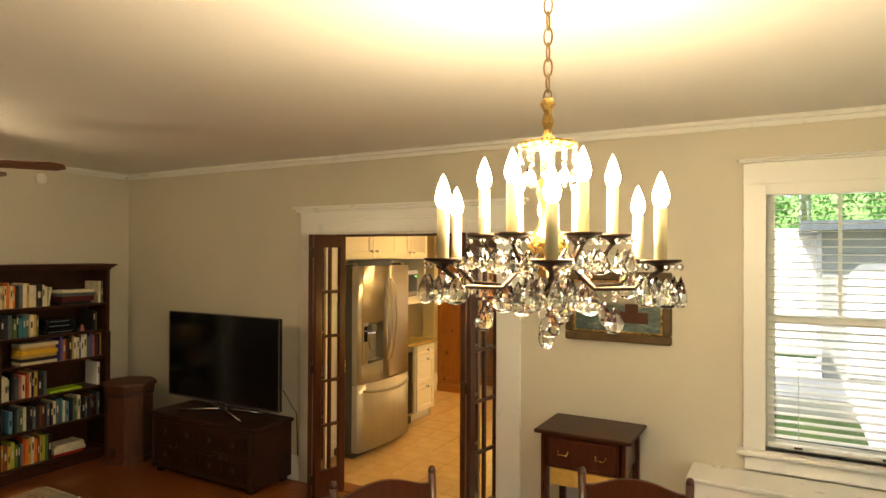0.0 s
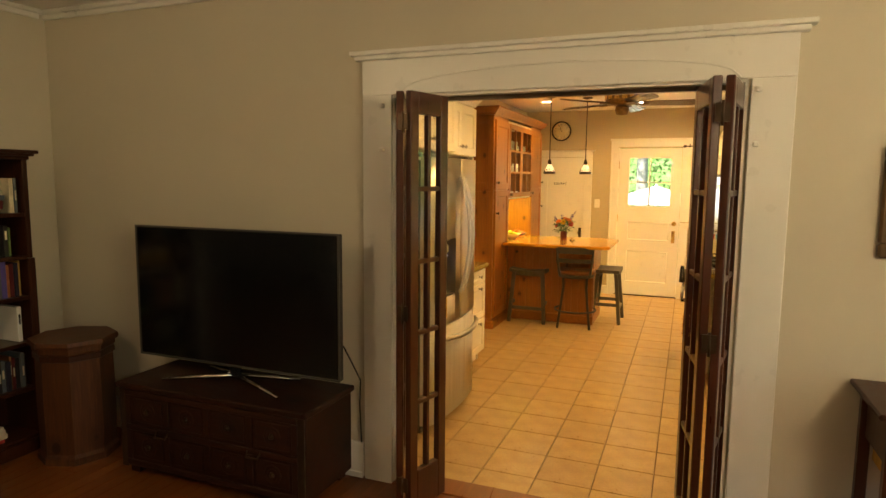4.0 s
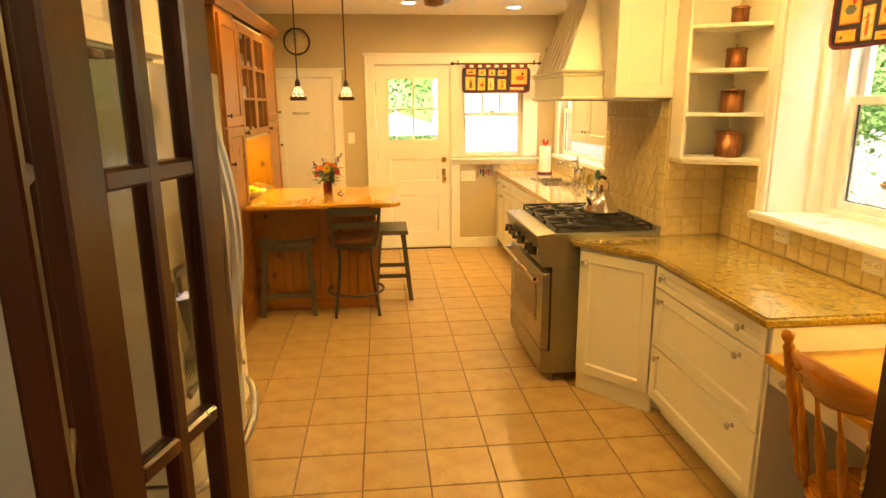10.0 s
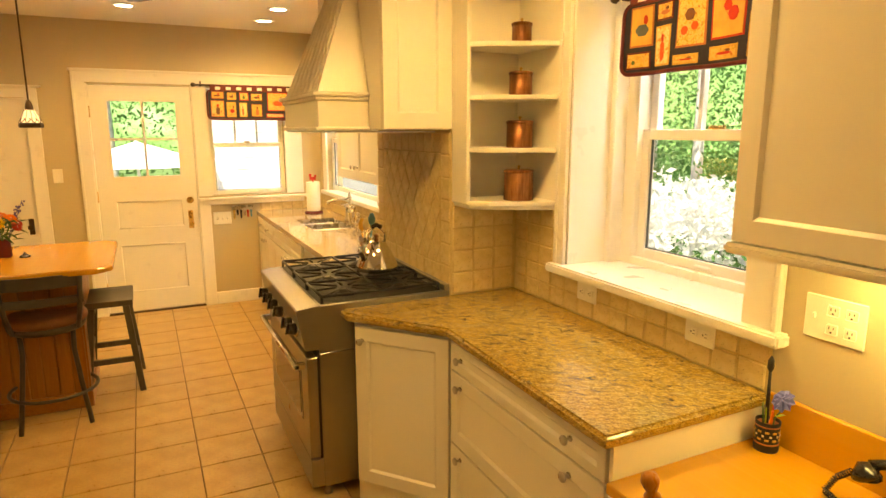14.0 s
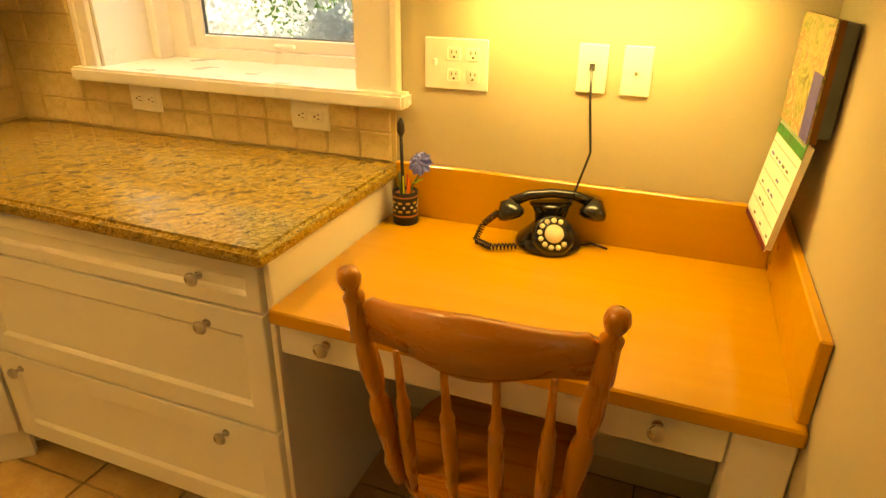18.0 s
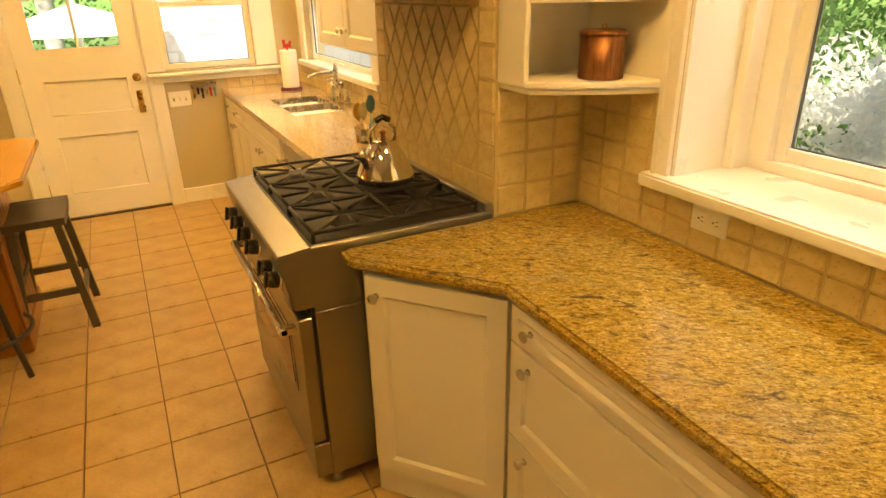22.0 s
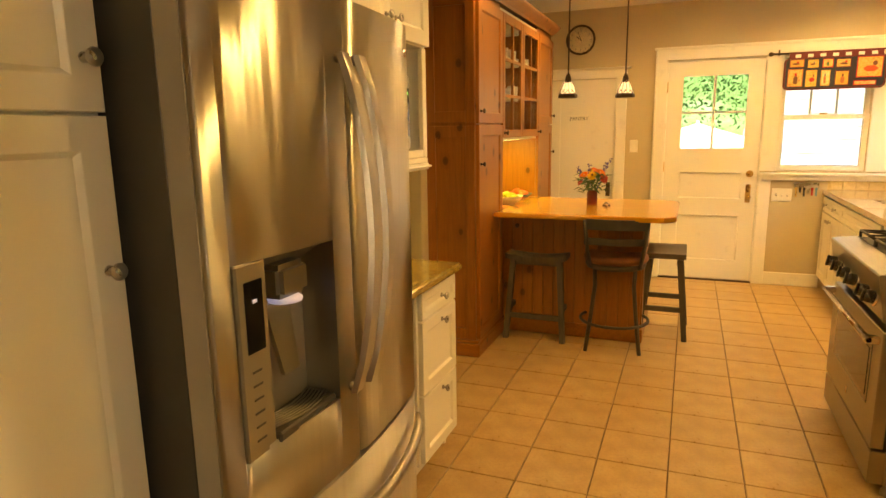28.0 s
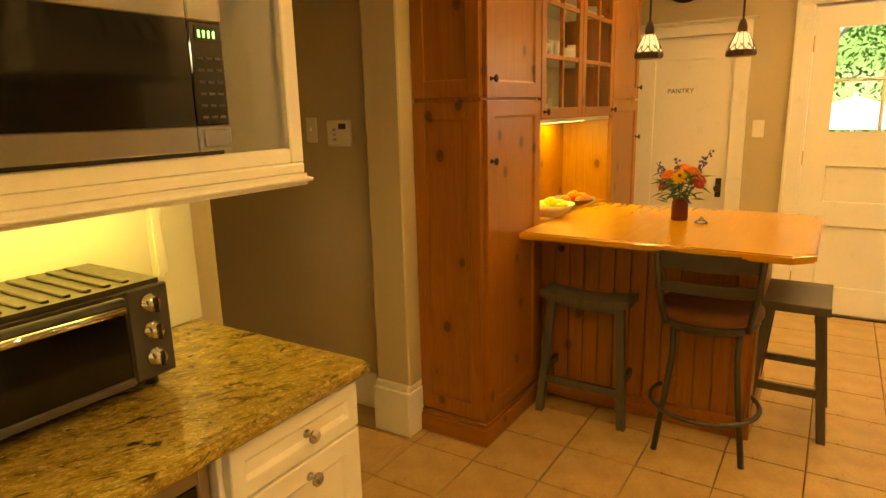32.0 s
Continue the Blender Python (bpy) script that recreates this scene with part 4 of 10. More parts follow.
    hi = [bm.verts.new(p) for p in ((XP + 0.05, 0.03, 1.135), (XP + 0.13, 0.03, 1.135), (XP + 0.13, 0.04, 1.135), (XP + 0.05, 0.04, 1.135))]
    for q in range(4):
        bm.faces.new((lo[q], lo[(q + 1) % 4], hi[(q + 1) % 4], hi[q]))
    bm.faces.new(lo); bm.faces.new(hi)
    bmesh.ops.recalc_face_normals(bm, faces=bm.faces[:])
    part("paddle", bm, M["steel_h"], dsp)
    bm = B()
    top = [bm.verts.new((XP + (X1 - XP) * u, f(XP) + 0.002 + 0.0 * u, Z1 + 0.001)) for u in (0, 1)]
    low = [bm.verts.new((XP + (X1 - XP) * u, 0.05, Z1 - 0.045)) for u in (0, 1)]
    back = [bm.verts.new((XP + (X1 - XP) * u, 0.052, Z1 + 0.001)) for u in (0, 1)]
    bm.faces.new((top[0], top[1], low[1], low[0])); bm.faces.new((low[0], low[1], back[1], back[0])); bm.faces.new((top[0], back[0], back[1], top[1]))
    bm.faces.new((top[0], low[0], back[0])); bm.faces.new((top[1], back[1], low[1]))
    bmesh.ops.recalc_face_normals(bm, faces=bm.faces[:])
    part("niche_canopy", bm, M["panelgrey"], dsp)
    for i in range(7):
        bm = B(); tube(bm, [(XP + 0.01 + (X1 - XP - 0.02) * u, 0.045 - i * 0.009 - 0.02 * math.sin(math.pi * u), Z0 + 0.022) for u in (0, 0.25, 0.5, 0.75, 1)], 0.0022, 5)
        part("tray_bar", bm, M["steel_h"], dsp)
    part("drip_tray", bx(XP, f(0.24) + 0.004, Z0 - 0.008, X1, 0.052, Z0 + 0.014, bev=0.004), M["darkgrey"], dsp)
    for z0, z1 in ((0.692, 1.773), (0.062, 0.678)):
        part("door_edge", bx(-0.003, 0.010, z0, 0.0, 0.066, z1, bev=0.001), M["edgegrey"], t, "grey painted door edge")
    bm = B(); box(bm, 0.0, 0.06, 1.775, 0.07, 0.2, 1.80, bev=0.006)
    part("hinge_cover", bm, M["darkgrey"], t)
    bm = B(); box(bm, w - 0.07, 0.06, 1.775, w, 0.2, 1.80, bev=0.006)
    part("hinge_cover", bm, M["darkgrey"], t)
    bm = B(); lathe(bm, [(0.012, 0), (0.012, 0.002)], 16, m=pose(w - 0.05, f(w - 0.05) + 0.0, 1.70, 90, 0, 0))
    part("badge", bm, M["chrome"], t)


fridge()

# ---- pine hutch and peninsula ----
HX, HY0, HY1, HZ = -3.79, 7.405, 9.62, 2.32
def hutch():
    t = thing("pine_hutch", "knotty honey pine hutch with glass upper doors", "hutch", (HX, HY0, 0), 90)
    W, D = HY1 - HY0, XL * -1 + HX - 0.004
    a, b = 0.545, 1.64      # middle section
    P = M["pine"]
    bm = B(); box(bm, 0, 0, 0.09, 0.02, D, HZ, bev=0.003)
    part("side_panel", bm, P, t)
    # framed left side
    bm = B()
    for z0, z1 in ((0.12, 1.51), (1.53, 2.30)):
        box(bm, -0.014, 0.0, z0, 0, 0.06, z1, bev=0.002); box(bm, -0.014, D - 0.06, z0, 0, D, z1, bev=0.002)
        box(bm, -0.014, 0.06, z0, 0, D - 0.06, z0 + 0.07, bev=0.002); box(bm, -0.014, 0.06, z1 - 0.07, 0, D - 0.06, z1, bev=0.002)
    part("side_frame", bm, P, t)
    part("left_section", bx(0.02, 0, 0.09, a, D, HZ), P, t)
    part("right_section", bx(b, 0, 0.09, W, D, HZ), P, t)
    part("middle_base", bx(a, 0.0, 0.09, b, D, 0.90), P, t)
    part("niche_back", bx(a, D - 0.03, 0.90, b, D, 1.42), M["pine_h"], t)
    # inside of the case, paler than the pine round it
    bm = B(); box(bm, a, 0, 1.405, b, D, 1.43); box(bm, a, D - 0.02, 1.43, b, D, 2.30); box(bm, a, 0, 2.26, b, D, 2.30)
    for z in (1.72, 2.0):
        box(bm, a, 0.05, z, b, D - 0.02, z + 0.014)
    part("glass_case", bm, M["cabin"], t, "pale inside of the glazed cupboard")
    bm = B(); box(bm, -0.03, -0.03, 0.0, W + 0.01, D, 0.09, bev=0.006); box(bm, -0.02, -0.02, 0.09, W + 0.01, D, 0.11, bev=0.006)
    part("plinth", bm, M["pine_h"], t)
    for x0, x1, kx in ((0.01, a - 0.005, 0.042), (b + 0.005, W - 0.01, W - 0.042)):
        f = part("lower_door", shaker(x0, x1, 0.12, 1.515, -0.002, 0.065), P, t); knob(f, kx, -0.024, 1.27, "bronze")
        f = part("upper_door", shaker(x0, x1, 1.525, 2.27, -0.002, 0.065), P, t); knob(f, kx, -0.024, 1.60, "bronze")
    m = (a + b) / 2
    for x0, x1, kx in ((a + 0.004, m - 0.002, a + 0.03), (m + 0.002, b - 0.004, b - 0.03)):
        bm = B()
        r = 0.055
        for q in ((x0, x0 + r, 1.425, 2.27), (x1 - r, x1, 1.425, 2.27), (x0 + r, x1 - r, 1.425, 1.48), (x0 + r, x1 - r, 2.21, 2.27)):
            box(bm, q[0], -0.024, q[2], q[1], -0.002, q[3], bev=0.003)
        c = (x0 + x1) / 2
        box(bm, c - 0.010, -0.022, 1.48, c + 0.010, -0.004, 2.21)
        for z in (1.72, 1.965):
            box(bm, x0 + r, -0.021, z - 0.010, x1 - r, -0.005, z + 0.010)
        d = part("glass_door", bm, P, t)
        for p0, p1 in ((x0 + r, c - 0.01), (c + 0.01, x1 - r)):
            for z0, z1 in ((1.48, 1.71), (1.73, 1.955), (1.975, 2.21)):
                part("pane", bx(p0, -0.014, z0, p1, -0.011, z1), M["pane"], d).visible_shadow = False
        knob(d, kx, -0.026, 1.46, "bronze")
    part("niche_light", bx(a + 0.1, 0.12, 1.396, b - 0.1, 0.16, 1.404), M["tube"], t)
    return t


hutch()


def hutch_china():
    """Pale bowls, plates and tumblers on the shelves behind the hutch's glass doors."""
    bm = B(); lathe(bm, [(0, 0), (0.028, 0), (0.032, 0.10), (0.029, 0.10), (0.026, 0.006), (0, 0.006)], 16)
    tumbler = mesh_of(bm, "tumbler", M["paper"])
    bm = B(); lathe(bm, [(0, 0), (0.035, 0), (0.062, 0.045), (0.07, 0.07), (0.066, 0.07), (0.055, 0.04), (0, 0.012)], 20)
    dish = mesh_of(bm, "bowl", M["paper"])
    bm = B(); lathe(bm, [(0, 0)] + [(r, 0.006 * k + d) for k in range(8) for r, d in ((0.085, 0.001), (0.098, 0.004), (0.088, 0.006))] + [(0, 0.05)], 24)
    plates = mesh_of(bm, "plate_stack", M["paper"])
    r = random.Random(12)
    for z in (1.431, 1.735, 2.015):
        x = 0.63
        while x < 1.56:
            name, mesh, w, label, cat = r.choice((("tumbler", tumbler, 0.08, "pale tumbler on a hutch shelf", "glass"), ("tumbler", tumbler, 0.08, "pale tumbler on a hutch shelf", "glass"),
                                                  ("bowl", dish, 0.155, "pale china bowl on a hutch shelf", "bowl"), ("plate_stack", plates, 0.21, "stack of pale china plates on a hutch shelf", "plates")))
            o = new(name, mesh)
            tagged(o, label, cat, "china in the hutch")
            o.matrix_basis = pose(HX, HY0, 0, 0, 0, 90) @ pose(x + w / 2 - 0.04, 0.16, z)
            x += w + r.uniform(0.01, 0.05)


hutch_china()
crown("hutch_crown", (HX, HY0, 0), 90, HY1 - HY0, 0.32, HZ, True, True, "pine_h", 0.085, 0.075)

t = thing("peninsula", "pine beadboard peninsula with maple top beside the hutch", "kitchen island", (0, 0, 0))
IX1, IY0, IY1, IZ = -2.59, 7.70, 8.72, 0.93
c = 0.075
bm = B(); prism(bm, [(HX + 0.03, IY0), (IX1 - c, IY0), (IX1, IY0 + c), (IX1, IY1 - c), (IX1 - c, IY1), (HX + 0.03, IY1)], IZ - 0.034, IZ, 0.007)
part("top", bm, M["maple"], t, "glossy honey maple top with clipped corners")
BX0, BX1, BY0, BY1 = HX + 0.004, -2.80, 8.03, 8.62
part("base", bx(BX0, BY0, 0.10, BX1, BY1, IZ - 0.036), M["pine"], t)
part("plinth", bx(BX0, BY0 - 0.02, 0, BX1 + 0.02, BY1 + 0.02, 0.10, bev=0.006), M["pine_h"], t)
n = 13
for i in range(n):
    x0 = BX0 + (BX1 - BX0) * i / n
    bm = B(); box(bm, x0 + 0.0025, BY0 - 0.012, 0.10, x0 + (BX1 - BX0) / n - 0.0025, BY0 - 0.001, IZ - 0.036, bev=0.003)
    part("beadboard_slat", bm, M["pine"], t)
for i in range(7):
    y0 = BY0 + (BY1 - BY0) * i / 7
    bm = B(); box(bm, BX1 + 0.001, y0 + 0.0025, 0.10, BX1 + 0.012, y0 + (BY1 - BY0) / 7 - 0.0025, IZ - 0.036, bev=0.003)
    part("beadboard_slat", bm, M["pine"], t)
knob(t, HX + 0.12, BY0 - 0.014, 0.80, "bronze")

# ---- east side: corner cabinets, counter, desk ----
FE = -1.30   # front of the base cabinets
cabinet("drawer_base_cabinet", "cream painted wide three-drawer base cabinet", (FE, 5.965, 0), -90, 0.965, 0.565, 0, 0.862,
        [("drawer", 0.012, 0.953, 0.737, 0.852, [(0.105, 0.797), (0.80, 0.80)]), ("drawer", 0.012, 0.953, 0.418, 0.729, [(0.10, 0.678), (0.80, 0.682)]), ("drawer", 0.012, 0.953, 0.115, 0.41, [(0.10, 0.37), (0.80, 0.372)])], toe=0.09)
ang = math.degrees(math.atan2(6.335 - 5.97, -1.605 + FE * -1 + 0.0))
p0, p1 = Vector((-1.605, 6.335)), Vector((FE - 0.002, 5.972))
cl = (p1 - p0).length
t = cabinet("corner_cabinet", "cream painted angled base cabinet beside the range", (p0.x, p0.y, 0), math.degrees(math.atan2(p1.y - p0.y, p1.x - p0.x)), cl, 0.03, 0, 0.862,
            [("door", 0.012, cl - 0.012, 0.115, 0.85, [(0.05, 0.79)])])
bm = B(); prism(bm, [(-1.585, 6.345), (-1.585, 6.405), (-0.75, 6.405), (-0.75, 5.97), (FE + 0.02, 5.975)], 0.09, 0.86)
part("corner_body", bm, M["cab"], t).matrix_parent_inverse = t.matrix_basis.inverted()
bm = B(); prism(bm, [(-1.53, 6.35), (-1.53, 6.405), (-0.75, 6.405), (-0.75, 5.99), (FE + 0.08, 5.99)], 0.0, 0.09)
part("toe_kick", bm, M["cab"], t).matrix_parent_inverse = t.matrix_basis.inverted()
t = single("desk_side_panel", bx(FE - 0.022, 4.984, 0.0, XR - 0.004, 4.998, 0.862, bev=0.002), M["cab"], "cream painted panel between drawers and desk", "panel")
bm = B(); prism(bm, [(XR - 0.003, 4.966), (-1.366, 4.966), (-1.345, 5.958), (-1.648, 6.345), (-1.645, 6.418), (XR - 0.003, 6.418)], 0.865, 0.905, 0.011)
single("countertop", bm, M["granite"], "polished gold granite countertop with angled front", "countertop")
# chimney breast behind the range
bm = B(); box(bm, -1.09, 6.42, 0, XR - 0.002, 7.40, ZK - 0.002)
setting("chimney_breast", bm, M["wall_kit"], "projecting wall behind the range", "wall")

# desk
t = thing("desk", "built-in maple desk with cream drawer fronts", "desk", (0, 0, 0))
DZ, DX = 0.765, -1.345
part("top", bx(DX, 4.002, DZ - 0.034, XR - 0.003, 4.983, DZ, bev=0.004), M["maple"], t)
part("back_rail", bx(XR - 0.022, 4.0215, DZ - 0.001, XR - 0.004, 4.97, DZ + 0.15, bev=0.003), M["maple"], t)
part("side_rail", bx(DX + 0.02, 4.0015, DZ - 0.001, XR - 0.003, 4.021, DZ + 0.15, bev=0.003), M["maple"], t)
part("rear_panel", bx(XR - 0.03, 4.02, 0.10, XR - 0.004, 4.976, DZ - 0.036), M["cabin"], t)
part("corner_post", bx(DX + 0.02, 4.004, 0, DX + 0.09, 4.10, DZ - 0.036, bev=0.003), M["cab"], t)
part("side_panel", bx(DX + 0.09, 4.004, 0, XR - 0.03, 4.022, DZ - 0.036), M["cabin"], t)
bm = B(); box(bm, DX + 0.022, 4.104, 0.650, DX + 0.044, 4.975, DZ - 0.038, bev=0.003)
d = part("drawer", bm, M["cab"], t)
for y in (4.862, 4.215):
    k = knob(d, DX + 0.022, y, 0.698); k.matrix_basis = pose(DX + 0.022, y, 0.698, 0, 0, -90)
part("drawer_box", bx(DX + 0.044, 4.11, 0.655, XR - 0.1, 4.972, DZ - 0.038), M["cabin"], t)

# upper cupboard above the desk
cabinet("desk_upper_cabinet", "cream painted two-door upper cupboard above the desk", (-1.0, 4.925, 0), -90, 0.92, 0.265, 1.40, 2.40,
        [("door", g, 0.455, 1.405, 2.38, [(0.42, 1.475)]), ("door", 0.459, 0.916, 1.405, 2.38, [(0.494, 1.475)])])
bm = B(); box(bm, -1.035, 4.003, 1.372, -0.99, 4.94, 1.40, bev=0.009, seg=2); box(bm, -0.99, 4.915, 1.372, XR - 0.005, 4.94, 1.40, bev=0.006)
single("light_rail", bm, M["cab"], "cream moulded light rail under the cupboard", "moulding")
single("under_cabinet_light", bx(-0.90, 4.15, 1.385, -0.82, 4.78, 1.399), M["tube"], "lit warm strip light under the desk cupboard", "lamp")

# corner shelves beside the hood
t = thing("corner_shelf", "cream painted open corner shelves with moulded base", "shelf", (0, 0, 0))
sx0, sx1, sy0, sy1 = -1.09, XR - 0.003, 6.06, 6.416
def shelf_pts(o=0.0):
    return [(sx1, sy1), (sx0 + 0.01 - o, sy1), (sx0 + 0.01 - o, sy1 - 0.155), (sx0 + 0.07, sy1 - 0.215 - o), (sx1 - 0.08, sy0 + 0.03 - o), (sx1, sy0 - o)]
for i, z in enumerate((1.376, 1.611, 1.838, 2.06)):
    bm = B(); prism(bm, shelf_pts(0.01 if i == 0 else 0), z - 0.02, z, 0.003)
    part("shelf_board", bm, M["cab"], t)
bm = B(); prism(bm, shelf_pts(0.0), 1.338, 1.356, 0.004)
part("base_moulding", bm, M["cab"], t)
part("back_panel", bx(sx0 + 0.002, sy1 - 0.008, 1.36, sx1, sy1, ZK - 0.22), M["cab"], t)
part("side_panel", bx(sx1 - 0.008, sy0, 1.36, sx1, sy1 - 0.008, ZK - 0.22), M["cab"], t)
part("stile", bx(sx0 - 0.002, sy1 - 0.15, 1.36, sx0 + 0.018, sy1 - 0.008, ZK - 0.22, bev=0.003), M["cab"], t)
bm = B(); prism(bm, shelf_pts(0.02), 2.36, 2.42, 0.004)
part("top_board", bm, M["cab"], t)

# range hood
t = thing("range_hood", "cream painted tapered range hood with moulded band", "range hood", (0, 0, 0))
hy0, hy1, hb = 6.44, 7.42, 1.69
by0, by1 = 6.585, 7.275
bm = B(); box(bm, -1.43, hy0 - 0.015, hb, -1.092, hy1, 2.44, bev=0.003)
part("box", bm, M["cab"], t)
o = part("side_panel", shaker(0.002, 0.336, hb + 0.004, 2.40, -0.002, 0.07), M["cab"], t); o.matrix_basis = pose(-1.43, hy0 - 0.014, 0)
bm = B(); box(bm, -1.67, by0, hb, -1.43, by1, hb + 0.13, bev=0.004)
part("band", bm, M["cab"], t)
bm = B()
for z0, o in ((hb + 0.13, 0.012), (hb + 0.148, 0.026), (hb - 0.004, 0.014)):
    box(bm, -1.67 - o, by0 - o, z0, -1.431, by1 + o, z0 + 0.018, bev=0.005)
part("band_moulding", bm, M["cab"], t)
bm = B()
lo = [(-1.665, by0 + 0.005), (-1.43, by0 + 0.005), (-1.43, by1 - 0.005), (-1.665, by1 - 0.005)]
hi = [(-1.44, by0 + 0.17), (-1.43, by0 + 0.17), (-1.43, by1 - 0.17), (-1.44, by1 - 0.17)]
va = [bm.verts.new((x, y, hb + 0.166)) for x, y in lo]; vb = [bm.verts.new((x, y, 2.42)) for x, y in hi]
for i in range(4):
    bm.faces.new((va[i], va[(i + 1) % 4], vb[(i + 1) % 4], vb[i]))
bm.faces.new(vb)
bmesh.ops.recalc_face_normals(bm, faces=bm.faces[:])
part("tapered_body", bm, M["cab"], t)
for i in range(7):
    u = (i + 0.5) / 7
    a = Vector((-1.66, by0 + 0.015 + (by1 - by0 - 0.03) * u, hb + 0.166)); b = Vector((-1.44, by0 + 0.18 + (by1 - by0 - 0.36) * u, 2.42))
    bm = B(); rod(bm, a, b, 0.013, 0.010, 8)
    part("rib", bm, M["cab"], t)
bm = B()
for z0, o in ((2.42, 0.01), (2.445, 0.035), (2.475, 0.06), (2.50, 0.075)):
    box(bm, -1.445 - o, hy0 - 0.02 - o, z0, -1.09, hy1 + o, z0 + 0.028, bev=0.004)
part("crown", bm, M["cab"], t)
part("liner", bx(-1.64, hy0 + 0.05, hb - 0.012, -1.14, hy1 - 0.03, hb - 0.005), M["steel_h"], t)

# range
def kitchen_range():
    t = thing("range", "stainless steel six-burner gas range with black grates", "range", (-1.75, 7.31, 0), -90)
    w, d, S = 0.89, 0.652, M["steel_r"]
    top = 0.928
    part("body", bx(0, 0.006, 0.055, w, d, 0.706, bev=0.002), S, t)
    part("upper_body", bx(0, 0.006, 0.709, w, d, top - 0.006, bev=0.002), S, t)
    part("cooktop_rim", bx(-0.002, 0.012, top - 0.008, w + 0.002, d, top, bev=0.003), S, t)
    # flat ledge in front of the grates, rounded over into the knob panel
    bm = B()
    pts = [(-0.052, 0.728), (-0.060, 0.735), (-0.089, 0.900), (-0.091, 0.912), (-0.086, 0.918), (0.011, top + 0.001), (0.011, 0.728)]
    n = len(pts)
    a = [bm.verts.new((0, y, z)) for y, z in pts]; b = [bm.verts.new((w, y, z)) for y, z in pts]
    bm.faces.new(a); bm.faces.new(b[::-1])
    for i in range(n):
        bm.faces.new((a[i], b[i], b[(i + 1) % n], a[(i + 1) % n]))
    bmesh.ops.recalc_face_normals(bm, faces=bm.faces[:])
    cp = part("control_panel", bm, S, t)
    for x in (0.12, 0.235, 0.375, 0.515, 0.715, 0.815):
        m = pose(x, -0.0735, 0.812, 80, 0, 0)
        bm = B(); lathe(bm, [(0, 0), (0.036, 0), (0.036, 0.004), (0.030, 0.009), (0.024, 0.009)], 24, m=m)
        kb = part("knob_bezel", bm, M["chrome"], cp)
        bm = B(); lathe(bm, [(0.027, 0.008), (0.026, 0.034), (0.022, 0.042), (0, 0.043)], 20, m=m)
        kn = part("knob", bm, M["blackpl"], t)
        bm = B(); box(bm, -0.006, -0.027, 0.040, 0.006, 0.027, 0.052, bev=0.003)
        bmesh.ops.transform(bm, matrix=m, verts=bm.verts[:])
        part("knob_grip", bm, M["blackpl"], kn)
    part("door_seal", bx(0.008, -0.006, 0.20, w - 0.008, 0.006, 0.724), M["iron"], t)
    od = part("oven_door", bx(0.004, -0.052, 0.208, w - 0.004, -0.006, 0.690, bev=0.004), S, t)
    part("window_border", bx(0.125, -0.0545, 0.350, w - 0.125, -0.0515, 0.605, bev=0.001), M["blackpl"], od)
    part("oven_window", bx(0.155, -0.0565, 0.375, w - 0.155, -0.0546, 0.580, bev=0.0006), M["blackglass"], od)
    bm = B(); rod(bm, (0.02, -0.098, 0.652), (w - 0.02, -0.098, 0.652), 0.0135, n=16)
    hd = part("door_handle", bm, M["chrome"], od)
    for x in (0.02, w - 0.05):
        bm = B(); box(bm, x, -0.110, 0.636, x + 0.03, -0.050, 0.668, bev=0.007, seg=2)
        part("handle_bracket", bm, M["chrome"], hd)
    part("lower_panel", bx(0.004, -0.050, 0.057, w - 0.004, 0.006, 0.196, bev=0.003), S, t)
    part("badge", bx(w / 2 - 0.010, -0.0545, 0.262, w / 2 + 0.010, -0.0515, 0.296), M["chrome"], t)
    for x, y in ((0.04, 0.03), (w - 0.04, 0.03), (0.05, d - 0.06), (w - 0.05, d - 0.06)):
        bm = B(); lathe(bm, [(0, 0), (0.022, 0), (0.022, 0.02), (0.015, 0.025), (0.015, 0.060)], 12, at=(x, y, 0))
        part("leg", bm, S, t)
    part("backguard", bx(0, d - 0.03, top - 0.002, w, d, top + 0.03, bev=0.003), S, t)
    part("burner_tray", bx(0.02, 0.022, top - 0.002, w - 0.02, d - 0.04, top + 0.002), M["iron"], t)
    for cx in (0.160, 0.445, 0.730):
        bm = B()
        x0, x1, y0, y1, z = cx - 0.135, cx + 0.135, 0.03, d - 0.05, top + 0.034
        for p, q in (((x0, y0), (x1, y0)), ((x1, y0), (x1, y1)), ((x1, y1), (x0, y1)), ((x0, y1), (x0, y0)), ((x0, (y0 + y1) / 2), (x1, (y0 + y1) / 2))):
            rod(bm, (*p, z), (*q, z), 0.0065, n=6)
        for by in (0.175, 0.455):
            for k in range(8):
                an = math.pi / 4 * k
                ex, ey = cx + 0.19 * math.cos(an), by + 0.19 * math.sin(an)
                ex, ey = min(max(ex, x0), x1), min(max(ey, by - 0.143), by + 0.14)
                rod(bm, (cx + 0.04 * math.cos(an), by + 0.04 * math.sin(an), z), (ex, ey, z - 0.004), 0.0055, n=6)
        for p in ((x0, y0), (x1, y0), (x0, y1), (x1, y1)):
            rod(bm, (*p, top), (*p, z), 0.007, n=6)
        part("grate", bm, M["iron"], t)
        for by in (0.175, 0.455):
            bm = B(); lathe(bm, [(0.055, top + 0.001), (0.05, top + 0.010), (0.03, top + 0.012), (0.03, top + 0.019), (0, top + 0.021)], 20, at=(cx, by, 0))
            part("burner", bm, M["iron"], t)


kitchen_range()

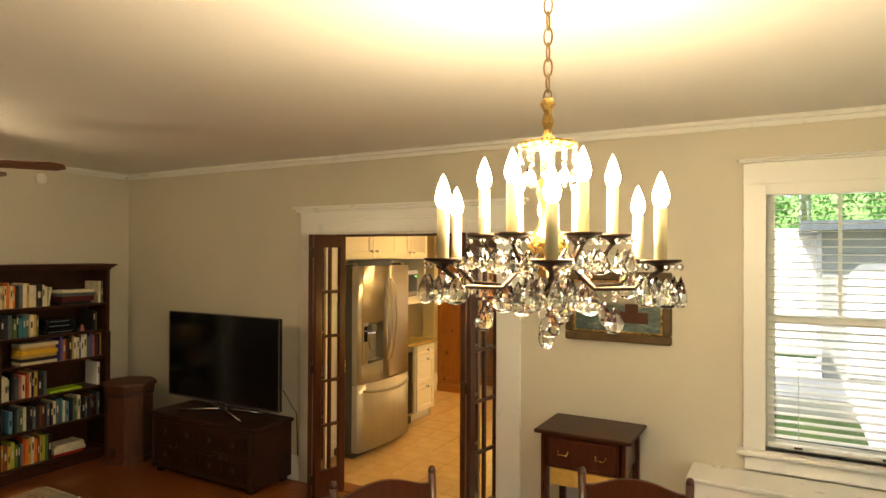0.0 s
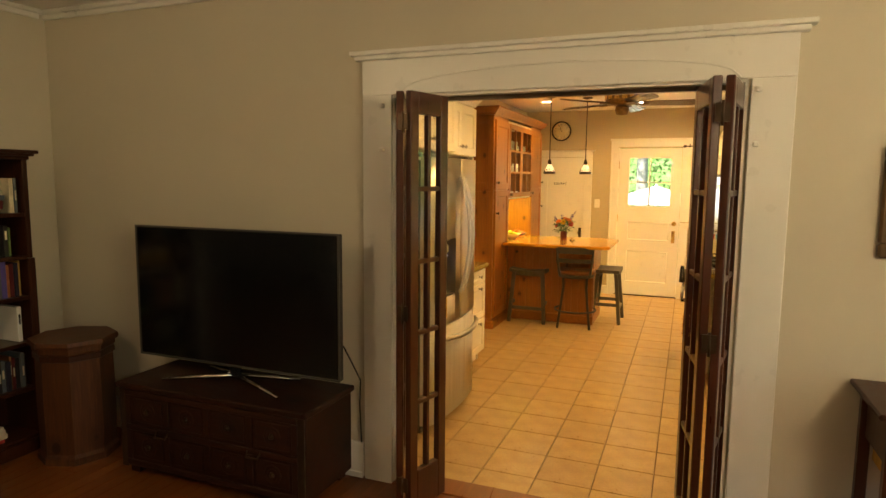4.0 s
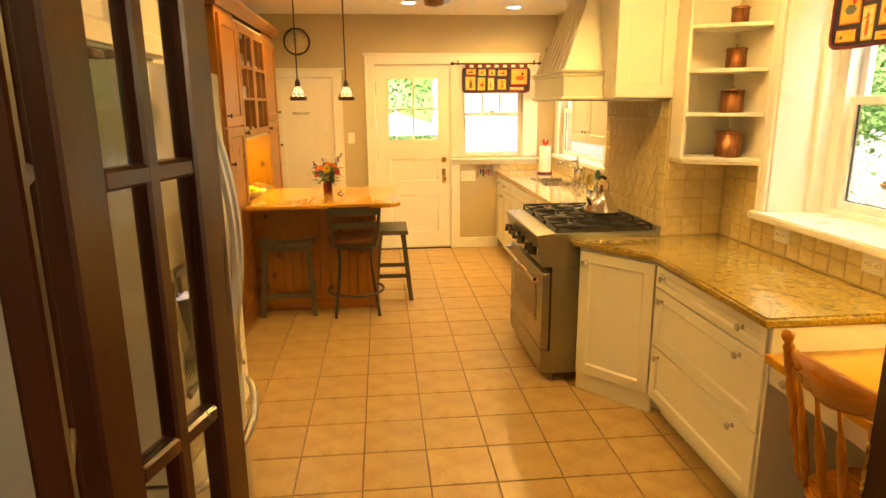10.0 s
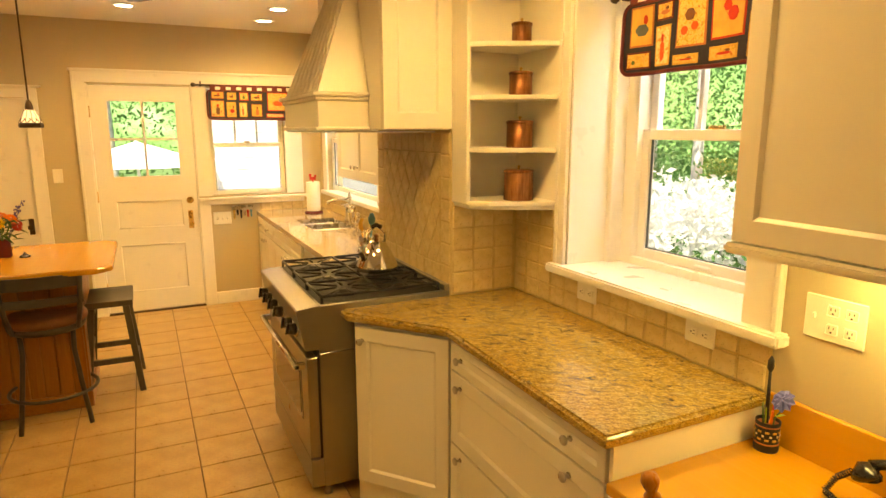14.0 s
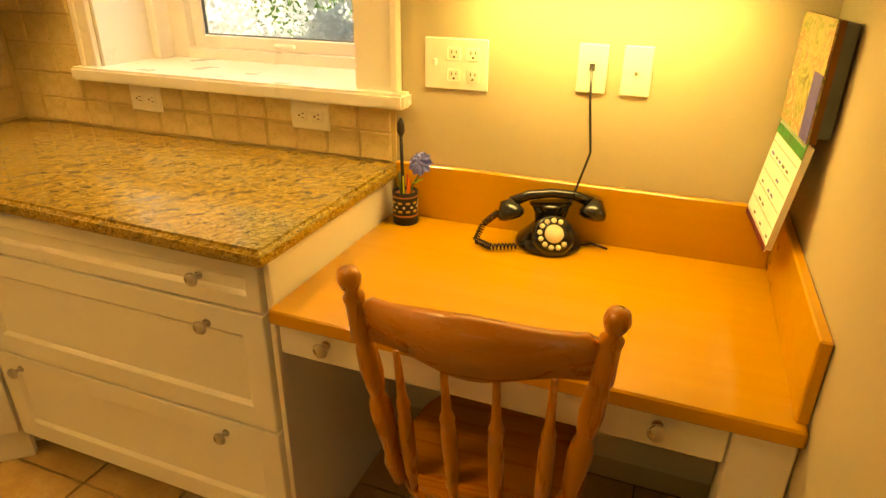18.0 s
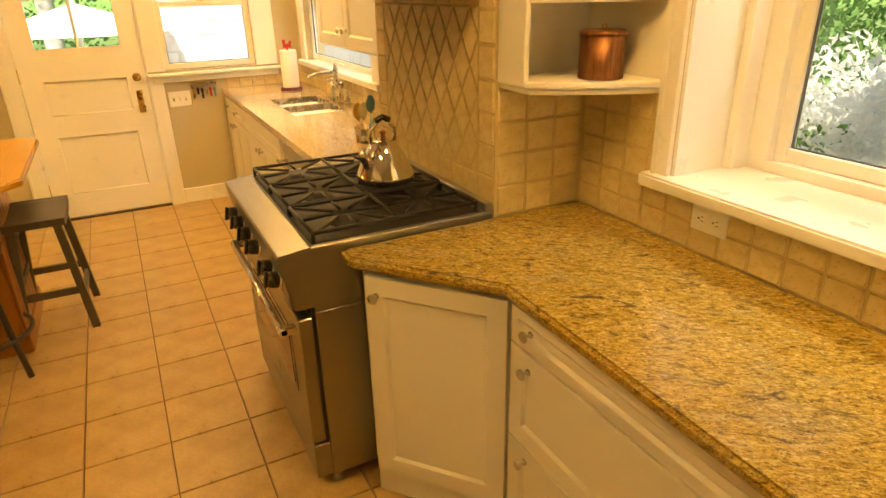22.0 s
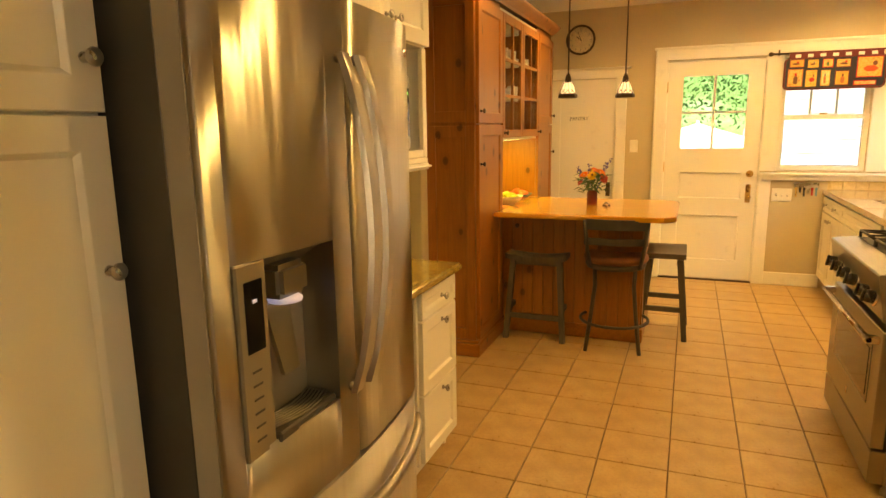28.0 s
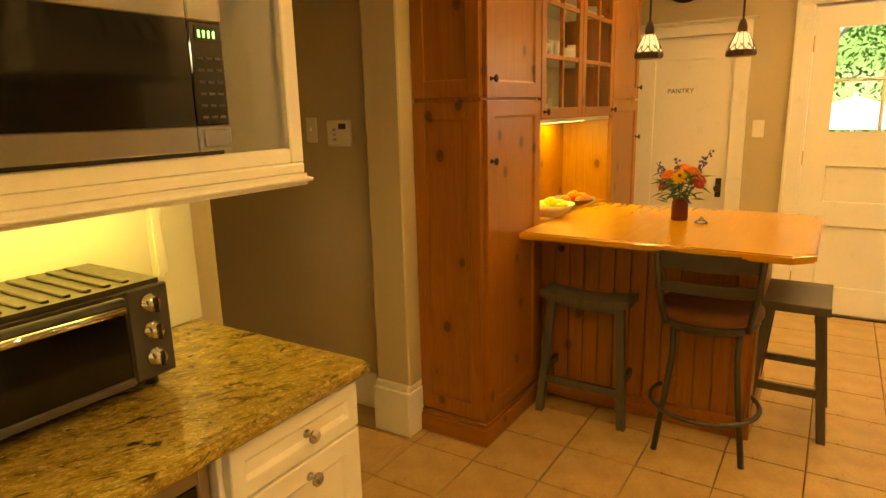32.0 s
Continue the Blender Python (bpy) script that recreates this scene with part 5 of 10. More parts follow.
# sink run
SX, SY0 = -1.37, 7.40
cabinet("sink_base_cabinet", "cream painted base cabinets under the sink counter", (SX, YB - 0.003, 0), -90, 1.86, 0.636, 0, 0.862,
        [("drawer", 0.01 + 0.36 * i, 0.36 * (i + 1), 0.72, 0.85, [(0.18 + 0.36 * i, 0.785)]) for i in range(2)] +
        [("drawer", 0.73, 1.85, 0.72, 0.85, [])] +
        [("door", 0.01 + 0.36 * i, 0.36 * (i + 1), 0.115, 0.71, [(0.32 if i == 0 else 0.40, 0.66)]) for i in range(2)] +
        [("door", 0.73, 1.285, 0.115, 0.71, [(1.25, 0.66)]), ("door", 1.29, 1.85, 0.115, 0.71, [(1.33, 0.66)])], toe=0.09)
t = thing("dishwasher", "stainless steel dishwasher with bar handle", "dishwasher", (SX - 0.004, 8.265, 0), -90)
part("door", bx(0.004, 0.0, 0.11, 0.60, 0.05, 0.858, bev=0.004), M["steel"], t)
part("control_strip", bx(0.004, -0.006, 0.775, 0.60, 0.0, 0.858, bev=0.003), M["steel_h"], t)
bm = B(); rod(bm, (0.05, -0.05, 0.74), (0.555, -0.05, 0.74), 0.011); rod(bm, (0.07, -0.05, 0.74), (0.07, 0, 0.74), 0.008); rod(bm, (0.535, -0.05, 0.74), (0.535, 0, 0.74), 0.008)
part("handle", bm, M["chrome"], t)
part("case", bx(0.004, 0.05, 0.0, 0.60, 0.6, 0.855), M["darkgrey"], t)
single("filler_cabinet", bx(SX, 7.318, 0, -1.096, 7.66, 0.862, bev=0.002), M["cab"], "cream painted filler cabinet beside the range", "cabinet")
# counter with two sink cut-outs
SK = (-1.20, -0.86, 8.62, 9.32)
bm = B()
for x0, y0, x1, y1 in ((-1.405, 7.318, -1.098, 7.402), (-1.405, 7.402, XR - 0.003, SK[2]), (-1.405, SK[3], XR - 0.003, YB - 0.003), (-1.405, SK[2], SK[0], SK[3]), (SK[1], SK[2], XR - 0.003, SK[3])):
    box(bm, x0, y0, 0.865, x1, y1, 0.905, bev=0.0)
bmesh.ops.remove_doubles(bm, verts=bm.verts[:], dist=1e-5)
single("countertop", bm, M["granite_pale"], "polished pale gold granite sink counter", "countertop")
t = thing("sink", "double bowl stainless steel undermount sink", "sink", (0, 0, 0))
for y0, y1 in ((8.625, 8.955), (8.985, 9.315)):
    bm = B()
    a = [(SK[0] + 0.005, y0), (SK[1] - 0.005, y0), (SK[1] - 0.005, y1), (SK[0] + 0.005, y1)]
    top = [bm.verts.new((x, y, 0.903)) for x, y in a]; bot = [bm.verts.new((x + (0.02 if i in (0, 3) else -0.02), y + (0.02 if i < 2 else -0.02), 0.72)) for i, (x, y) in enumerate(a)]
    for i in range(4):
        bm.faces.new((top[i], top[(i + 1) % 4], bot[(i + 1) % 4], bot[i]))
    bm.faces.new(bot)
    bmesh.ops.recalc_face_normals(bm, faces=bm.faces[:]); bmesh.ops.reverse_faces(bm, faces=bm.faces[:])
    b_ = part("bowl", bm, M["nickel"], t)
    s = b_.modifiers.new("thick", "SOLIDIFY"); s.thickness = 0.003
part("rim", bx(SK[0], 8.957, 0.88, SK[1], 8.983, 0.904), M["steel_h"], t)
# upper cupboard beyond the hood
cabinet("sink_upper_cabinet", "cream painted two-door upper cupboard beside the sink window", (-1.06, 8.33, 0), -90, 0.90, 0.325, 1.345, 2.40,
        [("door", g, 0.445, 1.355, 2.38, [(0.41, 1.44)]), ("door", 0.449, 0.896, 1.355, 2.38, [(0.485, 1.44)])])

# ---- windows and doors ----
def sash_window(name, label, at, rz, x0, x1, z0, zm, z1, lites=3, depth=0.05, handle=True):
    """A double-hung window in local x, facing -y: lower sash, upper sash with lites, panes."""
    t = thing(name, label, "window", at, rz)
    t["kind"] = "structure"
    s = 0.042

    def sash(n, a, b, y, bars):
        bm = B()
        box(bm, x0, y, a, x0 + s, y + 0.035, b, bev=0.003); box(bm, x1 - s, y, a, x1, y + 0.035, b, bev=0.003)
        box(bm, x0 + s, y, a, x1 - s, y + 0.035, a + s, bev=0.003); box(bm, x0 + s, y, b - s, x1 - s, y + 0.035, b, bev=0.003)
        f = part(n, bm, M["trim"], t)
        w = (x1 - x0 - 2 * s) / bars
        for i in range(bars):
            if i:
                part("glazing_bar", bx(x0 + s + w * i - 0.009, y + 0.004, a + s, x0 + s + w * i + 0.009, y + 0.03, b - s), M["trim"], f)
            p = part("pane", bx(x0 + s + w * i + (0.009 if i else 0), y + 0.016, a + s, x0 + s + w * (i + 1) - (0.009 if i < bars - 1 else 0), y + 0.019, b - s), M["pane"], f)
            p.visible_shadow = False
        return f
    lower = sash("lower_sash", z0, zm + 0.03, 0.0, 1)
    bm = B()
    for q in ((x0 + s, z0 + s, x1 - s, z0 + s + 0.004), (x0 + s, z0 + s + 0.004, x0 + s + 0.004, zm + 0.03 - s), (x1 - s - 0.004, z0 + s + 0.004, x1 - s, zm + 0.03 - s)):
        box(bm, q[0], 0.012, q[1], q[2], 0.022, q[3])
    part("glass_gasket", bm, M["slate"], lower)
    sash("upper_sash", zm - 0.012, z1, 0.037, lites)
    if handle:
        bm = B(); box(bm, (x0 + x1) / 2 - 0.04, -0.012, z0 + 0.012, (x0 + x1) / 2 + 0.04, 0.0, z0 + 0.026, bev=0.004)
        part("lift", bm, M["trim"], t)
        bm = B(); box(bm, (x0 + x1) / 2 - 0.03, -0.004, zm + 0.03, (x0 + x1) / 2 + 0.03, 0.03, zm + 0.045, bev=0.004)
        part("latch", bm, M["brass"], t)
    return t


# deep east window
sash_window("window_1", "white double-hung window in a deep recess", (-0.43, 6.0, 0), -90, 0.11, 0.86, 1.135, 1.66, 2.34)
t = thing("window_recess_trim", "white painted lining of the deep window recess", "trim", (0, 0, 0)); t["kind"] = "structure"
part("jamb_panel", bx(XR - 0.002, 5.988, 1.103, XR + 0.36, 6.0, 2.40), M["trim"], t)
part("jamb_panel", bx(XR - 0.002, 5.08, 1.103, XR + 0.36, 5.092, 2.40), M["trim"], t)
part("head_panel", bx(XR - 0.002, 5.092, 2.385, XR + 0.36, 5.988, 2.40), M["trim"], t)
part("frame_fill", bx(-0.46, 5.89, 1.1015, -0.38, 5.988, 2.385, bev=0.003), M["trim"], t)
part("frame_fill", bx(-0.46, 5.092, 1.1015, -0.38, 5.14, 2.385, bev=0.003), M["trim"], t)
part("frame_head", bx(-0.46, 5.14, 2.34, -0.38, 5.89, 2.385), M["trim"], t)
part("frame_stop", bx(-0.53, 5.955, 1.1015, -0.46, 5.988, 2.385, bev=0.004), M["trim"], t)
part("frame_base", bx(-0.46, 5.14, 1.1015, -0.38, 5.89, 1.135), M["trim"], t)
for y0, y1 in ((6.0, 6.06), (4.955, 5.08)):
    bm = B(); box(bm, XR - 0.022, y0, 1.10, XR - 0.002, y1, 2.42, bev=0.003); box(bm, XR - 0.03, y1 - 0.02 if y0 > 5.5 else y0, 1.10, XR - 0.022, y1 if y0 > 5.5 else y0 + 0.02, 2.42, bev=0.003)
    part("side_casing", bm, M["trim"], t)
part("head_casing", bx(XR - 0.025, 4.955, 2.42, XR - 0.002, 6.06, 2.52, bev=0.004), M["trim"], t)
bm = B(); box(bm, XR - 0.055, 4.93, 1.062, -0.375, 6.085, 1.102, bev=0.007, seg=2)
single("window_sill", bm, M["trim"], "deep white painted window sill above the counter", "sill")["kind"] = "structure"

# sink window
sash_window("window_2", "white double-hung window above the sink", (XR + 0.035, 9.87, 0), -90, 0.02, 1.45, 1.115, 1.58, 2.07)
t = casing("window_casing", 0, 1.47, 2.08, 0, -90, (XR - 0.002, 9.87, 0), w=0.12, head=0.10, z0=1.10, crown=0.02, label="white painted casing of the sink window")
bm = B(); box(bm, XR - 0.05, 8.26, 1.062, XR + 0.13, 10.01, 1.102, bev=0.006)
single("window_sill", bm, M["trim"], "white painted sill of the sink window", "sill")["kind"] = "structure"

# back window and back door
sash_window("window_3", "white double-hung window beside the back door", (0, YB + 0.04, 0), 0, -1.80, -1.10, 1.075, 1.54, 2.07)
t = thing("back_door_casing", "white painted casing round back door and window", "trim", (0, 0, 0)); t["kind"] = "structure"
for x0, x1, z0 in ((-2.885, -2.782, 0), (-1.93, -1.80, 1.07), (-1.10, -0.93, 1.07)):
    bm = B(); box(bm, x0, YB - 0.024, z0, x1, YB - 0.001, 2.10, bev=0.003)
    if x0 < -2: box(bm, x0, YB - 0.034, z0, x0 + 0.022, YB - 0.024, 2.20, bev=0.003)
    part("side_casing", bm, M["trim"], t)
part("side_casing", bx(-1.93, YB - 0.024, 0, -1.83, YB - 0.001, 1.03, bev=0.003), M["trim"], t)
bm = B(); box(bm, -2.885, YB - 0.026, 2.10, -0.93, YB - 0.001, 2.19, bev=0.003); box(bm, -2.90, YB - 0.042, 2.19, -0.915, YB - 0.001, 2.215, bev=0.005)
part("head_casing", bm, M["trim"], t)
bm = B(); box(bm, -1.935, YB - 0.06, 1.03, -0.90, YB - 0.002, 1.055, bev=0.006); box(bm, -1.90, YB - 0.03, 0.985, -0.93, YB - 0.002, 1.03, bev=0.004)
single("window_sill", bm, M["trim"], "white painted sill of the back window", "sill")["kind"] = "structure"
part("side_jamb", bx(-2.782, YB - 0.01, 0, -2.772, YB + 0.14, 2.09), M["trim"], t)
part("side_jamb", bx(-1.938, YB - 0.01, 0, -1.928, YB + 0.14, 2.09), M["trim"], t)

t = thing("door_1", "white panelled back door with four-light window", "door", (0, YB + 0.012, 0)); t["kind"] = "structure"
dx0, dx1 = -2.768, -1.942
gx0, gx1, gz0, gz1 = -2.63, -2.075, 1.275, 1.945
bm = B()
for q in ((dx0, gx0, 0.015, 2.08), (gx1, dx1, 0.015, 2.08), (gx0, gx1, gz1, 2.08), (gx0, gx1, 1.05, gz0), (gx0, gx1, 0.64, 0.80), (gx0, gx1, 0.015, 0.20)):
    box(bm, q[0], 0, q[2], q[1], 0.042, q[3])
for z0, z1 in ((0.80, 1.05), (0.20, 0.64)):
    box(bm, gx0, 0.014, z0, gx1, 0.03, z1)
    for a, b in (((gx0, z0), (gx1, z0)), ((gx0, z1), (gx1, z1)), ((gx0, z0), (gx0, z1)), ((gx1, z0), (gx1, z1))):
        rod(bm, (a[0], 0.008, a[1]), (b[0], 0.008, b[1]), 0.009, n=6)
part("leaf", bm, M["trim"], t)
gm = (gx0 + gx1) / 2; zm = (gz0 + gz1) / 2
bm = B(); box(bm, gm - 0.011, 0.004, gz0, gm + 0.011, 0.036, gz1, bev=0.003); box(bm, gx0, 0.006, zm - 0.011, gx1, 0.034, zm + 0.011, bev=0.003)
part("glazing_bars", bm, M["trim"], t)
for x0, x1 in ((gx0, gm - 0.011), (gm + 0.011, gx1)):
    for z0, z1 in ((gz0, zm - 0.011), (zm + 0.011, gz1)):
        part("pane", bx(x0, 0.018, z0, x1, 0.021, z1), M["pane"], t).visible_shadow = False
bm = B(); lathe(bm, [(0.032, 0), (0.03, 0.008), (0.018, 0.012), (0.016, 0.02), (0, 0.022)], 20, m=pose(-2.008, 0, 1.04, 90, 0, 0))
part("deadbolt", bm, M["brass"], t, "round brass deadbolt")
h = part("handle_plate", bx(-2.034, -0.006, 0.77, -1.99, 0, 0.94, bev=0.003), M["brass"], t, "brass backplate")
bm = B(); lathe(bm, [(0.013, 0), (0.011, 0.03), (0.02, 0.038), (0.026, 0.052), (0.02, 0.066), (0, 0.068)], 18, m=pose(-2.012, -0.005, 0.82, 90, 0, 0))
part("door_knob", bm, M["brass"], h)
for z in (0.25, 1.1, 1.85):
    bm = B(); rod(bm, (dx0 - 0.004, -0.006, z - 0.05), (dx0 - 0.004, -0.006, z + 0.05), 0.007)
    part("hinge", bm, M["brass"], t)
bm = B(); box(bm, -2.775, YB - 0.02, -0.004, -1.935, YB + 0.14, 0.014, bev=0.004)
single("door_sill", bm, M["bronze"], "dark worn sill under the back door", "threshold")["kind"] = "structure"

# pantry door
t = thing("door_2", "white single-panel pantry door", "door", (0, YB + 0.01, 0)); t["kind"] = "structure"
bm = B()
px0, px1 = -3.915, -3.245
for q in ((px0, -3.79, 0.01, 1.955), (-3.375, px1, 0.01, 1.955), (-3.79, -3.375, 1.80, 1.955), (-3.79, -3.375, 0.01, 0.22)):
    box(bm, q[0], 0, q[2], q[1], 0.035, q[3])
box(bm, -3.79, 0.012, 0.22, -3.375, 0.03, 1.80)
part("leaf", bm, M["trim"], t)
pl = part("handle_plate", bx(-3.315, -0.005, 0.80, -3.275, 0, 0.94, bev=0.003), M["bronze"], t)
bm = B(); lathe(bm, [(0.012, 0), (0.010, 0.03), (0.02, 0.04), (0.025, 0.052), (0.018, 0.064), (0, 0.066)], 16, m=pose(-3.295, -0.004, 0.87, 90, 0, 0))
part("door_knob", bm, M["bronze"], pl)
casing("pantry_casing", px0 - 0.005, px1 + 0.005, 1.96, YB - 0.001, w=0.10, head=0.08, crown=0.02, label="white painted casing of the pantry door")
t = thing("pantry_sign", "small white sign reading PANTRY on the door", "sign", (-3.60, YB + 0.011, 1.575))
part("board", bx(-0.12, -0.004, -0.036, 0.12, 0, 0.036, bev=0.002), M["trim"], t)
fc = bpy.data.curves.new("letters", "FONT")
fc.body, fc.size, fc.align_x, fc.align_y, fc.extrude = "PANTRY", 0.05, "CENTER", "CENTER", 0.0008
fo = new("letters", fc); fo.parent = t; fo.matrix_basis = pose(0, -0.0055, 0, 90, 0, 0); fc.materials.append(M["black"])

# kitchen baseboards
bm = B()
box(bm, -1.83, YB - 0.02, 0, -1.375, YB, 0.12, bev=0.004); box(bm, -3.145, YB - 0.02, 0, -2.885, YB, 0.12, bev=0.004); box(bm, XL - 2.2, 7.43, 0, XL - 0.30, 7.45, 0.19, bev=0.005)
setting("baseboard_kitchen", bm, M["trim"], "white kitchen baseboard", "baseboard")
t = thing("hall_pilaster", "tan painted wall end with white plinth beside the hutch", "pilaster", (0, 0, 0)); t["kind"] = "structure"
part("shaft", bx(-4.30, 7.295, 0, XL + 0.003, 7.40, ZK - 0.002, bev=0.006), M["wall_kit"], t)
bm = B(); box(bm, -4.315, 7.275, 0, XL + 0.01, 7.40, 0.22, bev=0.005); box(bm, -4.305, 7.283, 0.22, XL + 0.006, 7.40, 0.255, bev=0.008)
part("plinth", bm, M["trim"], t)

# ---- folding french doors ----
def leaf(parent, a, b, h=2.025, edge=1):
    """A glazed leaf from plan point a to b: stiles, rails, bars, ten panes."""
    a, b = Vector(a), Vector(b)
    w = (b - a).length
    m = Matrix.Translation((a.x, a.y, 0.014)) @ Matrix.Rotation(math.atan2(b.y - a.y, b.x - a.x), 4, "Z")
    s, tk = 0.058, 0.017
    bm = B()
    box(bm, 0, -tk, 0, s, tk, h, bev=0.004); box(bm, w - s, -tk, 0, w, tk, h, bev=0.004)
    box(bm, s, -tk, 0, w - s, tk, 0.20, bev=0.003); box(bm, s, -tk, h - 0.10, w - s, tk, h, bev=0.003)
    lf = part("leaf_frame", bm, M["mahog"], parent, at=m)
    z0, z1 = 0.20, h - 0.10
    rows = 5
    c = w / 2
    bm = B(); box(bm, c - 0.012, -0.014, z0, c + 0.012, 0.014, z1, bev=0.004)
    part("upright_bar", bm, M["mahog"], lf)
    for i in range(1, rows):
        z = z0 + (z1 - z0) * i / rows
        bm = B(); box(bm, s, -0.0135, z - 0.012, w - s, 0.0135, z + 0.012, bev=0.004)
        part("cross_bar", bm, M["mahog"], lf)
    for i in range(rows):
        za, zb = z0 + (z1 - z0) * i / rows + (0.012 if i else 0), z0 + (z1 - z0) * (i + 1) / rows - (0.012 if i < rows - 1 else 0)
        for xa, xb in ((s, c - 0.012), (c + 0.012, w - s)):
            part("pane", bx(xa, -0.002, za, xb, 0.002, zb), M["pane"], lf).visible_shadow = False
    return lf, m


for side, pts in (("west", ((-3.226, 3.935), (-3.082, 3.600), (-3.040, 3.600), (-2.962, 3.868))), ("east", ((-1.650, 3.945), (-1.712, 3.590), (-1.756, 3.590), (-1.815, 3.95)))):
    t = thing("folding_door", "dark mahogany glazed folding doors standing open in the doorway", "door", (0, 0, 0), group="folding doors in the doorway")
    lf1, m1 = leaf(t, pts[0], pts[1])
    lf2, m2 = leaf(t, pts[2], pts[3])
    for z in (0.16, 1.01, 1.90):
        hy = pts[1][1] - 0.013
        bm = B(); rod(bm, (pts[1][0] * 0.5 + pts[2][0] * 0.5, hy, z - 0.05), (pts[1][0] * 0.5 + pts[2][0] * 0.5, hy, z + 0.045), 0.006); box(bm, min(pts[1][0], pts[2][0]) - 0.004, hy - 0.002, z - 0.036, max(pts[1][0], pts[2][0]) + 0.004, hy + 0.004, z + 0.036)
        part("hinge", bm, M["bronze"], t)
    bm = B(); box(bm, -0.002, -0.02, 0.93, 0.006, 0.02, 1.03, bev=0.002)
    w2 = (Vector(pts[3]) - Vector(pts[2])).length
    part("edge_pull", bm, M["brass"], lf2, at=pose(w2 - 0.005, 0, 0))
bm = B(); box(bm, DOOR_L + 0.012, 3.925, DOOR_H - 0.032, DOOR_R - 0.012, 3.965, DOOR_H - 0.013)
single("door_track", bm, M["bronze"], "dark metal track for the folding doors", "track")["kind"] = "structure"

# ---- kitchen ceiling: downlights, fan, pendants ----
# the two nearest fittings are guessed, out of view
for x, y in DOWN:
    t = thing("downlight", "lit recessed ceiling downlight with white trim", "ceiling light", (x, y, ZK), group="kitchen downlights")
    bm = B(); lathe(bm, [(0.060, -0.003), (0.066, -0.007), (0.084, -0.006), (0.088, -0.0005)], 28)
    part("trim_ring", bm, M["trim"], t)
    bm = B(); lathe(bm, [(0.0, -0.004), (0.061, -0.004), (0.061, -0.002), (0.0, -0.002)], 24)
    part("lens", bm, M["downl"], t).visible_shadow = False


